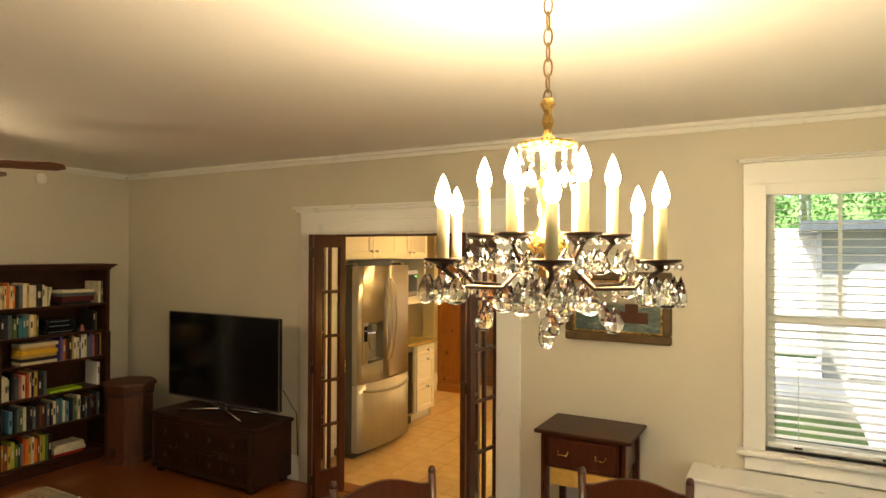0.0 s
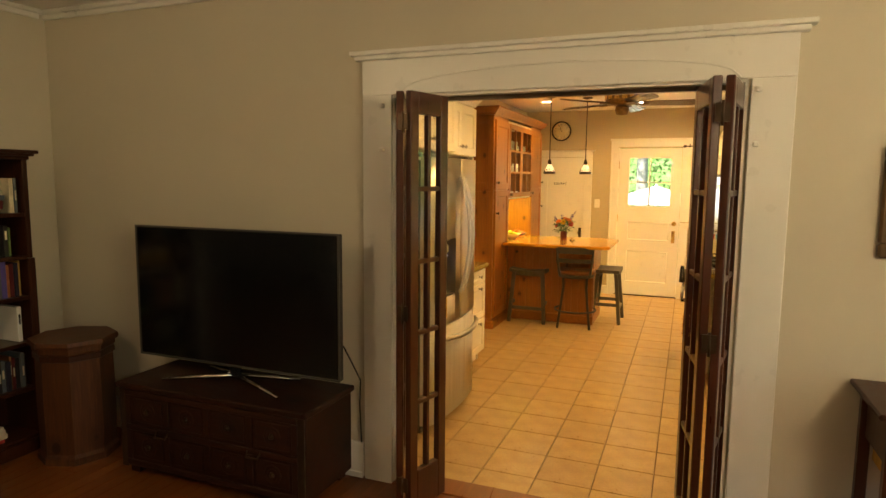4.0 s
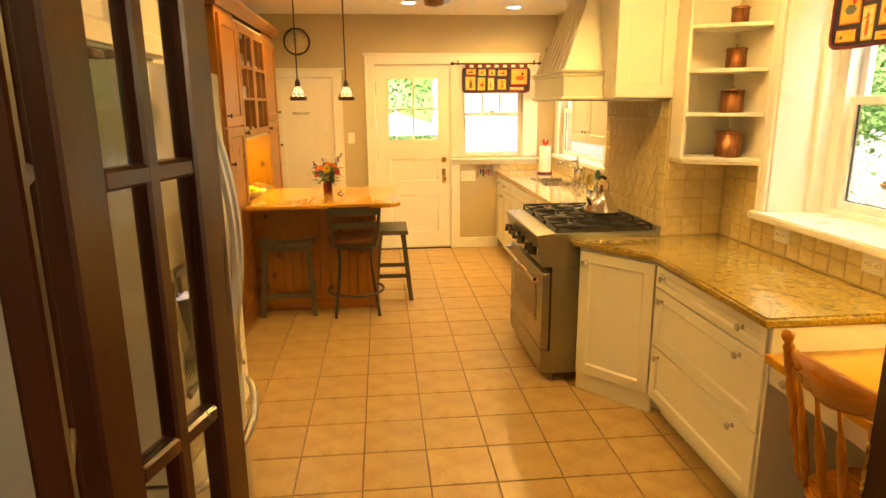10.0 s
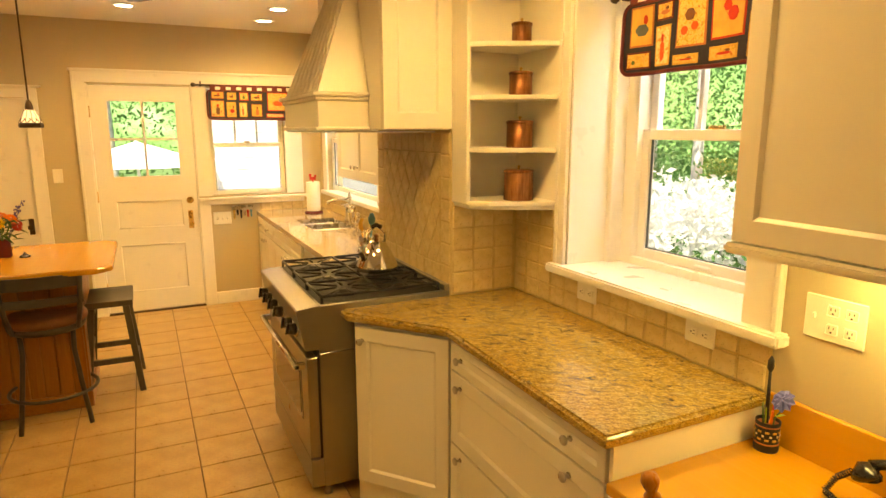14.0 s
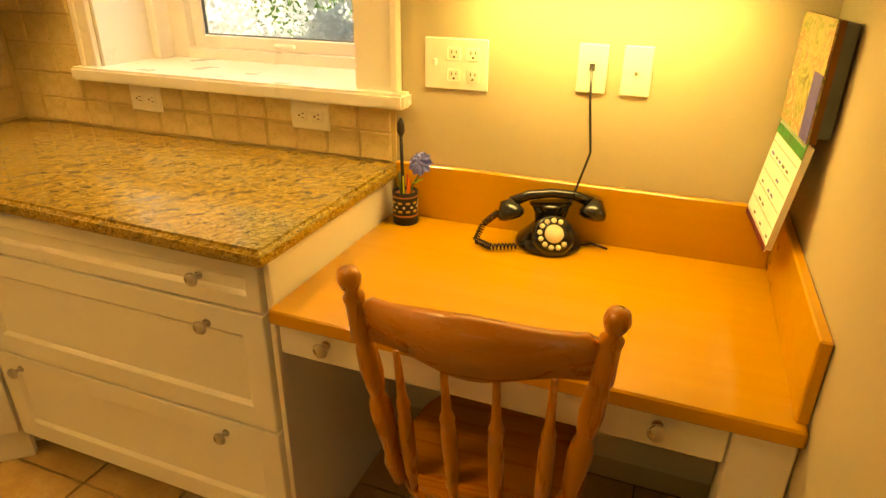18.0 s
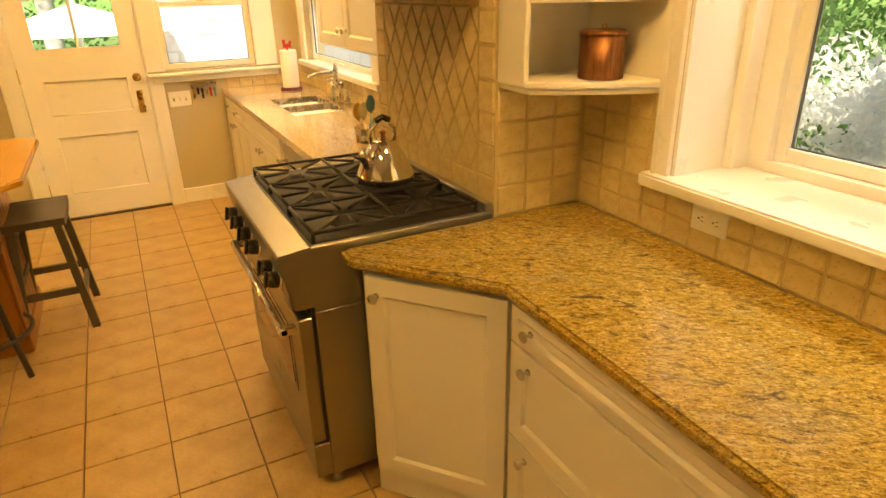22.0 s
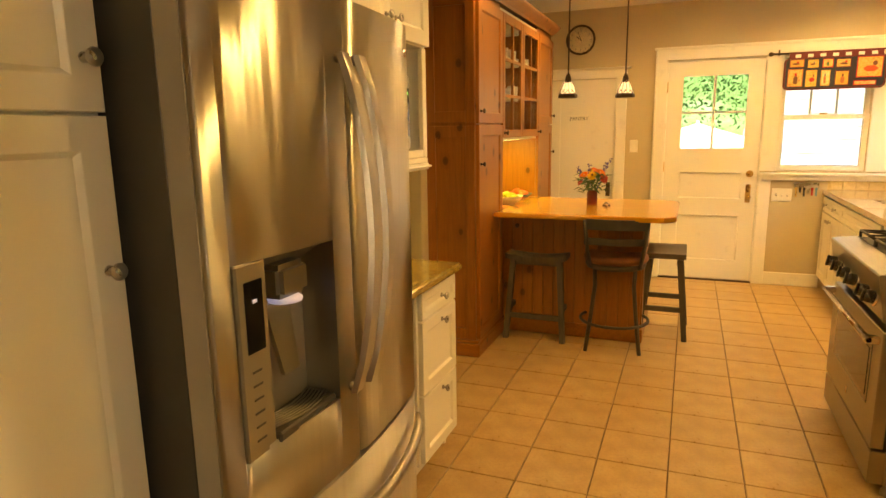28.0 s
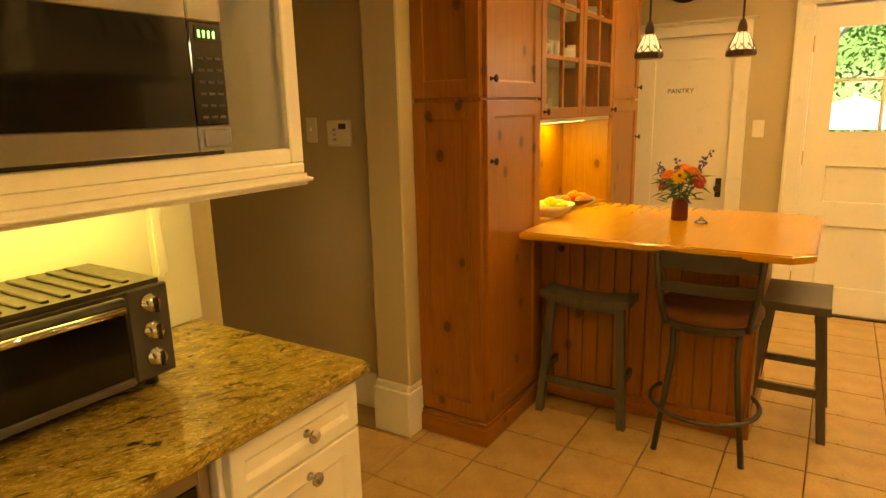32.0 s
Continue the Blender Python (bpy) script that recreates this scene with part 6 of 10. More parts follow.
def ceiling_fan(name, label, at, z, mats, angle, blade, bowl, drop):
    t = thing(name, label, "ceiling fan", at)
    metal, bl = mats
    bm = B(); lathe(bm, [(0.0, 0), (0.085, 0), (0.088, -0.015), (0.062, -0.05), (0.03, -0.08), (0.0, -0.082)], 24)
    part("canopy", bm, M[metal], t)
    bm = B(); rod(bm, (0, 0, -0.06), (0, 0, -drop), 0.014)
    part("downrod", bm, M[metal], t)
    zz = -drop
    if bowl:
        bm = B(); lathe(bm, [(0.0, zz + 0.02), (0.05, zz + 0.02), (0.13, zz - 0.012), (0.155, zz - 0.022), (0.157, zz - 0.034), (0.14, zz - 0.075), (0.10, zz - 0.115), (0.06, zz - 0.135), (0, zz - 0.15)], 36)
        part("motor", bm, M["fanbronze"], t)
    bm = B()
    if not bowl:
        lathe(bm, [(0.0, zz + 0.03), (0.04, zz + 0.03), (0.05, zz), (0.135, zz - 0.015), (0.145, zz - 0.03), (0.142, zz - 0.10), (0.148, zz - 0.115), (0.11, zz - 0.14), (0.05, zz - 0.15), (0, zz - 0.15)], 32)
    mt = bowl or part("motor", bm, M[metal], t)
    for k in range(0 if bowl else 14):
        a = 2 * math.pi * k / 14
        bm = B(); box(bm, -0.003, -0.02, zz - 0.095, 0.003, 0.02, zz - 0.035, bev=0.002)
        part("ornament", bm, M["brass"], mt, at=pose(0.144 * math.cos(a), 0.144 * math.sin(a), 0, 0, 0, math.degrees(a)))
    for k in range(5):
        a = angle + 2 * math.pi * k / 5
        m = pose(0, 0, zz - 0.135, 0, 0, math.degrees(a))
        bm = B(); box(bm, 0.09, -0.018, -0.004, 0.20, 0.018, 0.004, bev=0.003); lathe(bm, [(0.03, -0.005), (0.03, 0.005)], 14, at=(0.2, 0, 0))
        arm = part("blade_arm", bm, M[metal], t, at=m)
        bm = B()
        n = 10
        L0, L1 = 0.17, blade
        up = []
        for i in range(n + 1):
            u = i / n
            x = L0 + (L1 - L0) * u
            w = 0.05 + 0.022 * u
            if u > 0.9:
                w *= math.sqrt(max(0.05, 1 - ((u - 0.9) / 0.1) ** 2 * 0.8))
            up.append((x, w))
        outline = [(x, w) for x, w in up] + [(x, -w) for x, w in reversed(up)]
        prism(bm, outline, -0.004, 0.004)
        bmesh.ops.rotate(bm, verts=bm.verts[:], cent=(0, 0, 0), matrix=Matrix.Rotation(radians(-12), 3, "X"))
        part("blade", bm, M[bl], arm, at=pose(0, 0, 0.009))
    zz -= 0.15
    if bowl:
        bm = B(); lathe(bm, [(0.0, zz), (0.06, zz), (0.07, zz - 0.03), (0.045, zz - 0.045), (0.0, zz - 0.045)], 24)
        part("light_fitter", bm, M[metal], t)
        bm = B(); lathe(bm, [(0.158, zz - 0.035), (0.148, zz - 0.065), (0.115, zz - 0.105), (0.06, zz - 0.132), (0, zz - 0.14)], 32)
        bmesh.ops.recalc_face_normals(bm, faces=bm.faces[:])
        o = part("glass_bowl", bm, M["bowl"], t, "lit frosted glass bowl"); o.visible_shadow = False
        bm = B(); lathe(bm, [(0.0, zz - 0.135), (0.012, zz - 0.14), (0.008, zz - 0.16), (0, zz - 0.165)], 12)
        part("finial", bm, M[metal], t)
        for dx, ln in ((0.02, 0.20), (-0.02, 0.27)):
            bm = B(); rod(bm, (dx, 0, zz - 0.13), (dx, 0, zz - 0.13 - ln), 0.0015, n=5); lathe(bm, [(0, 0), (0.008, 0.008), (0.007, 0.035), (0, 0.042)], 10, at=(dx, 0, zz - 0.17 - ln))
            part("pull_chain", bm, M["bronze"], t)
    else:
        bm = B(); lathe(bm, [(0.0, zz), (0.055, zz), (0.06, zz - 0.03), (0.05, zz - 0.07), (0.0, zz - 0.08)], 24)
        part("switch_housing", bm, M[metal], t)
    return t


ceiling_fan("ceiling_fan", "dark bronze kitchen ceiling fan with walnut blades", (-2.41, 6.64, ZK), ZK, ("motorbrass", "kitblade"), 0.157, 0.62, False, 0.195)
ceiling_fan("ceiling_fan", "dark bronze ceiling fan with lit glass bowl", (FAN[0], FAN[1], ZL), ZL, ("bronze", "fanblade"), 0.873, 0.74, True, 0.14)

for x, y in ((-3.41, 8.45), (-3.02, 8.68)):
    t = thing("pendant_light", "small leaded glass pendant lamp on a thin rod", "pendant lamp", (x, y, 0), group="pendants over the peninsula")
    bm = B(); lathe(bm, [(0, ZK), (0.058, ZK), (0.06, ZK - 0.012), (0.03, ZK - 0.022), (0, ZK - 0.024)], 24)
    part("canopy", bm, M["bronze"], t)
    bm = B(); rod(bm, (0, 0, 1.86), (0, 0, ZK - 0.02), 0.0055)
    part("rod", bm, M["bronze"], t)
    bm = B(); lathe(bm, [(0, 1.88), (0.012, 1.88), (0.022, 1.85), (0.024, 1.822), (0.03, 1.815)], 16)
    part("socket", bm, M["bronze"], t)
    bm = B(); lathe(bm, [(0.028, 1.82), (0.066, 1.735)], 10, smooth=False)
    for f in [f for f in bm.faces if len(f.verts) > 4]:
        bm.faces.remove(f)
    sh = part("shade", bm, M["pendglow"], t, "cream leaded glass shade"); sh.visible_shadow = False
    bm = B(); lathe(bm, [(0.066, 1.737), (0.072, 1.728), (0.072, 1.712), (0.066, 1.706)], 10, smooth=False)
    part("shade_band", bm, M["bronze"], t)
    for k in range(10):
        a = 2 * math.pi * k / 10
        bm = B(); rod(bm, (0.029 * math.cos(a), 0.029 * math.sin(a), 1.82), (0.067 * math.cos(a), 0.067 * math.sin(a), 1.735), 0.0018, n=4)
        part("lead_line", bm, M["bronze"], t)
    for k in range(20):
        a, b = 2 * math.pi * k / 20, 2 * math.pi * (k + (1.5 if k % 2 else -1.5)) / 20
        bm = B(); rod(bm, (0.053 * math.cos(a), 0.053 * math.sin(a), 1.768), (0.0675 * math.cos(b), 0.0675 * math.sin(b), 1.736), 0.0024, n=4)
        part("lattice_bar", bm, M["bronze"], t)
    bm = B(); lathe(bm, [(0, 1.735), (0.022, 1.745), (0.02, 1.79), (0, 1.80)], 12)
    part("bulb", bm, M["bulb"], t).visible_shadow = False

# ---- stools ----
def saddle_stool(at, rz, label):
    t = thing("bar_stool", label, "stool", at, rz, "stools round the peninsula")
    H, w, d = 0.62, 0.43, 0.28
    bm = B()
    n = 10
    top, bot = [], []
    for i in range(n + 1):
        u = i / n * 2 - 1
        z = H - 0.020 * (1 - u * u)
        top.append([bm.verts.new((u * w / 2, s * d / 2, z)) for s in (-1, 1)]); bot.append([bm.verts.new((u * w / 2, s * d / 2, z - 0.035)) for s in (-1, 1)])
    for i in range(n):
        for a, b in ((top, 1), (bot, -1)):
            f = bm.faces.new((a[i][0], a[i + 1][0], a[i + 1][1], a[i][1])); f.smooth = True
        for s in (0, 1):
            bm.faces.new((top[i][s], top[i + 1][s], bot[i + 1][s], bot[i][s]))
    for i in (0, n):
        bm.faces.new((top[i][0], top[i][1], bot[i][1], bot[i][0]))
    bmesh.ops.recalc_face_normals(bm, faces=bm.faces[:])
    part("seat", bm, M["greywood"], t)
    L = {}
    for sx in (-1, 1):
        for sy in (-1, 1):
            a, b = Vector((sx * 0.165, sy * 0.10, H - 0.045)), Vector((sx * 0.205, sy * 0.155, 0))
            L[sx, sy] = (a, b)
            bm = B()
            lo = [bm.verts.new(b + Vector((x, y, 0))) for x, y in ((-0.018, -0.018), (0.018, -0.018), (0.018, 0.018), (-0.018, 0.018))]
            hi = [bm.verts.new(a + Vector((x, y, 0))) for x, y in ((-0.019, -0.019), (0.019, -0.019), (0.019, 0.019), (-0.019, 0.019))]
            for i in range(4):
                bm.faces.new((lo[i], lo[(i + 1) % 4], hi[(i + 1) % 4], hi[i]))
            bm.faces.new(lo); bm.faces.new(hi)
            bmesh.ops.recalc_face_normals(bm, faces=bm.faces[:])
            part("leg", bm, M["greywood"], t)
    def at_z(k, z):
        a, b = L[k]
        return b + (a - b) * (z / a.z)
    for (k1, k2, z) in (((-1, -1), (1, -1), 0.17), ((-1, 1), (1, 1), 0.28), ((-1, -1), (-1, 1), 0.22), ((1, -1), (1, 1), 0.22)):
        p, q = at_z(k1, z), at_z(k2, z)
        bm = B()
        dv = (q - p).normalized(); sd = dv.cross(Vector((0, 0, 1))) * 0.010
        vs = [bm.verts.new(e + sd * s + Vector((0, 0, zz))) for e in (p, q) for s, zz in ((-1, -0.018), (1, -0.018), (1, 0.018), (-1, 0.018))]
        for i in range(4):
            bm.faces.new((vs[i], vs[(i + 1) % 4], vs[4 + (i + 1) % 4], vs[4 + i]))
        bmesh.ops.recalc_face_normals(bm, faces=bm.faces[:])
        part("stretcher", bm, M["greywood"], t)
    bm = B()
    box(bm, -0.165, -0.095, H - 0.085, 0.165, -0.08, H - 0.055); box(bm, -0.165, 0.08, H - 0.085, 0.165, 0.095, H - 0.055)
    part("apron", bm, M["greywood"], t)


saddle_stool((-3.505, 7.995, 0), 0, "grey painted wooden saddle stool under the peninsula")
saddle_stool((-2.66, 8.36, 0), 90, "grey painted wooden saddle stool at the peninsula end")
t = thing("swivel_chair", "grey metal swivel bar chair with dark wooden seat", "bar chair", (-2.965, 7.93, 0), 4, "stools round the peninsula")
for sx in (-1, 1):
    for sy in (-1, 1):
        bm = B(); tube(bm, [(sx * 0.175, sy * 0.175, 0), (sx * 0.145, sy * 0.145, 0.25), (sx * 0.125, sy * 0.12, 0.45), (sx * 0.13, sy * 0.115, 0.575)], 0.0135, 8)
        part("leg", bm, M["ironrod"], t)
bm = B(); tube(bm, [(0.225 * math.cos(2 * math.pi * k / 40), 0.225 * math.sin(2 * math.pi * k / 40), 0.19) for k in range(40)], 0.0105, 8, True)
part("foot_ring", bm, M["ironrod"], t)
bm = B(); lathe(bm, [(0, 0.56), (0.19, 0.56), (0.2, 0.58), (0.2, 0.60), (0, 0.60)], 32)
part("swivel_plate", bm, M["ironrod"], t)
bm = B(); lathe(bm, [(0, 0.60), (0.20, 0.60), (0.212, 0.615), (0.21, 0.64), (0.19, 0.652), (0.12, 0.645), (0, 0.64)], 36)
part("seat", bm, M["brown"], t, "dark red-brown wooden seat")
for sx in (-1, 1):
    bm = B(); tube(bm, [(sx * 0.16, -0.13, 0.58), (sx * 0.175, -0.185, 0.68), (sx * 0.185, -0.205, 0.78), (sx * 0.195, -0.222, 0.90)], 0.014, 8)
    part("back_post", bm, M["ironrod"], t)
def back_slat(z0, z1):
    bm = B()
    n = 8
    R = []
    for i in range(n + 1):
        u = i / n * 2 - 1
        y = -0.19 - 0.04 * (1 - u * u) - (z0 - 0.7) * 0.12
        R.append([bm.verts.new((u * 0.20, y + dy, z)) for z in (z0, z1) for dy in (0.006, -0.006)])
    for a, b in zip(R, R[1:]):
        for q in ((0, 1), (1, 3), (3, 2), (2, 0)):
            bm.faces.new((a[q[0]], a[q[1]], b[q[1]], b[q[0]]))
    bm.faces.new((R[0][0], R[0][1], R[0][3], R[0][2])); bm.faces.new((R[-1][0], R[-1][1], R[-1][3], R[-1][2]))
    bmesh.ops.recalc_face_normals(bm, faces=bm.faces[:])
    return bm
part("top_rail", back_slat(0.84, 0.91), M["ironrod"], t)
part("back_slat", back_slat(0.74, 0.785), M["ironrod"], t)

# ---- small kitchen things ----
def flower_vase():
    t = thing("flower_vase", "dark red glass jar with orange and yellow flowers", "vase", (-3.19, 8.31, IZ))
    bm = B(); lathe(bm, [(0, 0), (0.034, 0), (0.038, 0.005), (0.038, 0.085), (0.033, 0.097), (0.035, 0.105), (0.031, 0.105), (0.03, 0.02), (0, 0.02)], 20)
    part("jar", bm, M["maroon"], t)
    r = random.Random(8)
    heads = [(0.005, -0.06, 0.215, "yellow", 0.036), (-0.06, -0.03, 0.22, "orange", 0.034), (0.055, -0.01, 0.235, "orange", 0.037), (0.0, 0.04, 0.25, "orange", 0.034), (0.085, -0.03, 0.185, "red", 0.03), (-0.09, 0.0, 0.16, "red", 0.024), (0.085, 0.03, 0.2, "red", 0.028), (-0.02, 0.02, 0.245, "yellow", 0.022), (0.04, 0.05, 0.21, "yellow", 0.028)]
    for x, y, z, c, s in heads:
        s *= 1.15
        bm = B(); tube(bm, [(x * 0.15, y * 0.15, 0.05), (x * 0.5, y * 0.5, 0.14), (x, y, z)], 0.0025, 5)
        st = part("stem", bm, M["stem"], t)
        bm = B()
        nrm = Vector((x * 1.2, y - 0.08, 0.12)).normalized()
        q = nrm.to_track_quat("Z", "Y")
        for ring, (k, rad, lift) in enumerate(((14, 1.0, 0.0), (11, 0.75, 0.25), (8, 0.45, 0.4))):
            for i in range(k):
                a = 2 * math.pi * i / k + ring * 0.3
                w = math.pi / k * 1.15
                p = [Vector((0.12 * s * math.cos(a), 0.12 * s * math.sin(a), s * lift * 0.5)), Vector((rad * s * 0.7 * math.cos(a - w), rad * s * 0.7 * math.sin(a - w), s * lift)), Vector((rad * s * math.cos(a), rad * s * math.sin(a), s * (lift - 0.1))), Vector((rad * s * 0.7 * math.cos(a + w), rad * s * 0.7 * math.sin(a + w), s * lift))]
                bm.faces.new([bm.verts.new(Vector((x, y, z)) + q @ v) for v in p])
        part("blossom", bm, M[c], t)
        if c == "yellow":
            bm = B(); lathe(bm, [(0.011, 0.0), (0.009, 0.016), (0, 0.02)], 10, m=Matrix.Translation((x, y, z)) @ q.to_matrix().to_4x4())
            part("flower_eye", bm, M["brown"], t)
    for x, y, z in ((-0.12, 0.0, 0.275), (-0.03, 0.01, 0.30), (0.10, 0.02, 0.31), (0.12, 0.02, 0.34), (-0.1, 0.03, 0.25)):
        bm = B(); tube(bm, [(x * 0.1, 0, 0.06), (x * 0.5, y, 0.18), (x, y, z)], 0.002, 5)
        for k in range(14):
            u = 0.6 + 0.4 * k / 14
            c = Vector((x * u, y, 0.06 + (z - 0.06) * u)) + Vector([r.uniform(-0.014, 0.014) for _ in range(3)])
            bmesh.ops.create_icosphere(bm, subdivisions=1, radius=0.0065, matrix=Matrix.Translation(c))
        part("sprig", bm, M["purple"], t)
    for k in range(84):
        a, d, z = r.uniform(0, 6.28), r.uniform(0.02, 0.125), r.uniform(0.095, 0.235)
        c = Vector((d * math.cos(a), d * math.sin(a), z))
        q = Vector((math.cos(a), math.sin(a), r.uniform(-0.6, 0.6))).to_track_quat("X", "Z")
        s = r.uniform(0.03, 0.05)
        bm = B()
        bm.faces.new([bm.verts.new(c + q @ Vector(p)) for p in ((-s, 0, 0), (-s * 0.2, s * 0.3, 0.004), (s, 0, -0.006), (-s * 0.2, -s * 0.3, 0.004))])
        part("leaf", bm, M["green"], t)


flower_vase()
bm = B(); lathe(bm, [(0.0, 0.012), (0.022, 0.012), (0.024, 0.0), (0.03, 0.0), (0.03, 0.006), (0.01, 0.02), (0.006, 0.03)], 14)
single("glass_stopper", bm, M["glass"], "small clear glass stopper on the peninsula", "ornament", (-3.08, 8.26, IZ))


def bowl(name, label, at, mat, r, h, fruit, fm):
    t = thing(name, label, "bowl", at)
    bm = B(); lathe(bm, [(0, 0.004), (r * 0.45, 0.0), (r * 0.5, 0.006), (r * 0.8, h * 0.5), (r, h), (r * 0.97, h), (r * 0.75, h * 0.5), (r * 0.4, 0.014), (0, 0.012)], 36)
    part("dish", bm, M[mat], t)
    rr = random.Random(3)
    for k in range(fruit):
        a, d = rr.uniform(0, 6.28), rr.uniform(0, r * 0.62)
        s = rr.uniform(0.024, 0.03)
        bm = B(); lathe(bm, [(0, -s), (s * 0.7, -s * 0.7), (s, 0), (s * 0.75, s * 0.65), (s * 0.25, s * 0.85), (0, s * 0.78)], 12)
        o = part("fruit", bm, M[fm], t)
        o.matrix_basis = pose(d * math.cos(a), d * math.sin(a), h * 0.75 + (r * 0.62 - d) * 0.32, rr.uniform(-50, 50), rr.uniform(-50, 50), 0)


bowl("fruit_bowl", "cream bowl of yellow-green lemons on the peninsula", (-3.80, 8.16, IZ), "ivory", 0.125, 0.065, 12, "lime")
bowl("fruit_bowl", "slate blue dish of orange-red tomatoes in the niche", (-3.83, 8.58, IZ), "slate", 0.125, 0.04, 20, "tomato")
single("niche_switch_plate", bx(-0.05, -0.004, 0, 0.05, 0, 0.11, bev=0.002), M["whitepl"], "white switch plate in the hutch niche", "switch", (-3.95, 7.957, 1.06), 180)

# kettle
t = thing("kettle", "polished steel kettle on the range", "kettle", (-1.32, 6.835, 0.969))
bm = B(); lathe(bm, [(0, 0), (0.105, 0), (0.112, 0.012), (0.108, 0.03), (0.075, 0.10), (0.05, 0.14), (0.042, 0.15), (0.0, 0.152)], 36)
part("body", bm, M["chrome"], t)
bm = B(); tube(bm, [(-0.07, -0.03, 0.06), (-0.10, -0.045, 0.11), (-0.105, -0.047, 0.135)], [0.02, 0.015, 0.012], 10)
part("spout", bm, M["chrome"], t)
bm = B(); tube(bm, [(-0.045, 0.0, 0.14), (-0.05, 0.0, 0.19), (0, 0, 0.235), (0.05, 0, 0.19), (0.045, 0, 0.14)], 0.007, 8)
part("handle", bm, M["chrome"], t)
bm = B(); tube(bm, [(-0.028, 0, 0.222), (0, 0, 0.236), (0.028, 0, 0.222)], 0.012, 8)
part("grip", bm, M["blackpl"], t)
bm = B(); lathe(bm, [(0.012, 0.15), (0.008, 0.17), (0.014, 0.18), (0, 0.19)], 12)
part("lid_knob", bm, M["brown"], t)
# spoon rest tools behind the kettle
t = thing("utensil_crock", "steel crock with cooking spoons behind the kettle", "utensils", (-1.16, 7.47, 0.905))
bm = B(); lathe(bm, [(0, 0), (0.05, 0), (0.052, 0.13), (0.048, 0.13), (0.046, 0.006), (0, 0.006)], 20)
part("crock", bm, M["chrome"], t)
for x, y, z, c in ((0.03, -0.02, 0.235, "sky"), (-0.02, 0.02, 0.20, "gold"), (0.0, 0.0, 0.205, "ivory")):
    bm = B(); rod(bm, (x * 0.3, y * 0.3, 0.01), (x, y, z - 0.05), 0.005); 
    lathe(bm, [(0, -0.045), (0.02, -0.02), (0.024, 0.01), (0.012, 0.04), (0, 0.045)], 12, m=Matrix.Translation((x, y, z)) @ Matrix.Diagonal((1, 0.35, 1, 1)))
    part("spoon", bm, M[c], t)
# faucet, towel holder
t = thing("faucet", "bridge faucet in brushed nickel behind the sink", "faucet", (-0.80, 8.97, 0.905))
for y in (-0.09, 0.09):
    bm = B(); lathe(bm, [(0.026, 0), (0.02, 0.02), (0.014, 0.04), (0.013, 0.11), (0.02, 0.12), (0.022, 0.14), (0.012, 0.15), (0, 0.155)], 16, at=(0, y, 0)); rod(bm, (0, y, 0.14), (-0.05, y + 0.02 * (1 if y > 0 else -1), 0.145), 0.006)
    part("valve", bm, M["nickel"], t)
bm = B(); rod(bm, (0, -0.09, 0.09), (0, 0.09, 0.09), 0.009); lathe(bm, [(0.014, 0.08), (0.014, 0.2), (0.02, 0.21), (0.012, 0.235), (0.014, 0.245), (0, 0.26)], 16)
part("bridge", bm, M["nickel"], t)
bm = B(); tube(bm, [(0, 0, 0.19), (-0.05, 0, 0.205), (-0.13, 0, 0.20), (-0.19, 0, 0.185), (-0.20, 0, 0.165)], 0.011, 10)
part("spout", bm, M["nickel"], t)
bm = B(); lathe(bm, [(0.02, 0), (0.016, 0.03), (0.014, 0.09), (0.018, 0.1), (0, 0.115)], 14, at=(0, -0.22, 0))
part("side_spray", bm, M["nickel"], t)
t = thing("paper_towel_holder", "white paper towel roll on a red rooster holder", "paper towel", (-0.93, 9.72, 0.905))
bm = B(); lathe(bm, [(0, 0), (0.085, 0), (0.085, 0.012), (0.07, 0.018), (0, 0.018)], 28)
part("base", bm, M["maroon"], t)
bm = B(); lathe(bm, [(0.02, 0.02), (0.062, 0.02), (0.064, 0.03), (0.064, 0.29), (0.062, 0.298), (0.02, 0.298)], 28)
part("paper_roll", bm, M["paper"], t)
bm = B(); rod(bm, (0, 0, 0.018), (0, 0, 0.32), 0.008); prism(bm, [(-0.03, -0.004), (0.03, -0.004), (0.03, 0.004), (-0.03, 0.004)], 0.315, 0.345); box(bm, -0.035, -0.004, 0.345, -0.012, 0.004, 0.375); box(bm, 0.015, -0.004, 0.345, 0.035, 0.004, 0.365)
part("rooster", bm, M["red"], t)
t = thing("key_rack", "small steel key rack with hanging keys", "key rack", (-1.54, YB - 0.002, 0.92))
part("board", bx(-0.10, -0.014, 0.0, 0.10, 0, 0.045, bev=0.003), M["nickel"], t)
rk = random.Random(2)
for k in range(6):
    x = -0.08 + 0.032 * k
    bm = B(); tube(bm, [(x, -0.014, 0.01), (x, -0.03, 0.005), (x, -0.032, 0.015)], 0.002, 5)
    part("hook", bm, M["nickel"], t)
    ln = rk.uniform(0.04, 0.085)
    bm = B(); box(bm, x - 0.008, -0.03, -ln, x + 0.008, -0.024, 0.004, bev=0.002); lathe(bm, [(0.012, -0.002), (0.012, 0.002)], 10, m=pose(x, -0.027, -0.01, 90, 0, 0))
    part("key", bm, M[rk.choice(("brass", "nickel", "black", "sky", "red"))], t)


def plate(label, at, rz, w, h, kind="switch"):
    """A wall plate facing local -y, with toggles or outlets."""
    t = thing("wall_plate", label, kind, at, rz)
    part("plate", bx(-w / 2, -0.006, -h / 2, w / 2, 0, h / 2, bev=0.003), M["whitepl"], t)
    return t


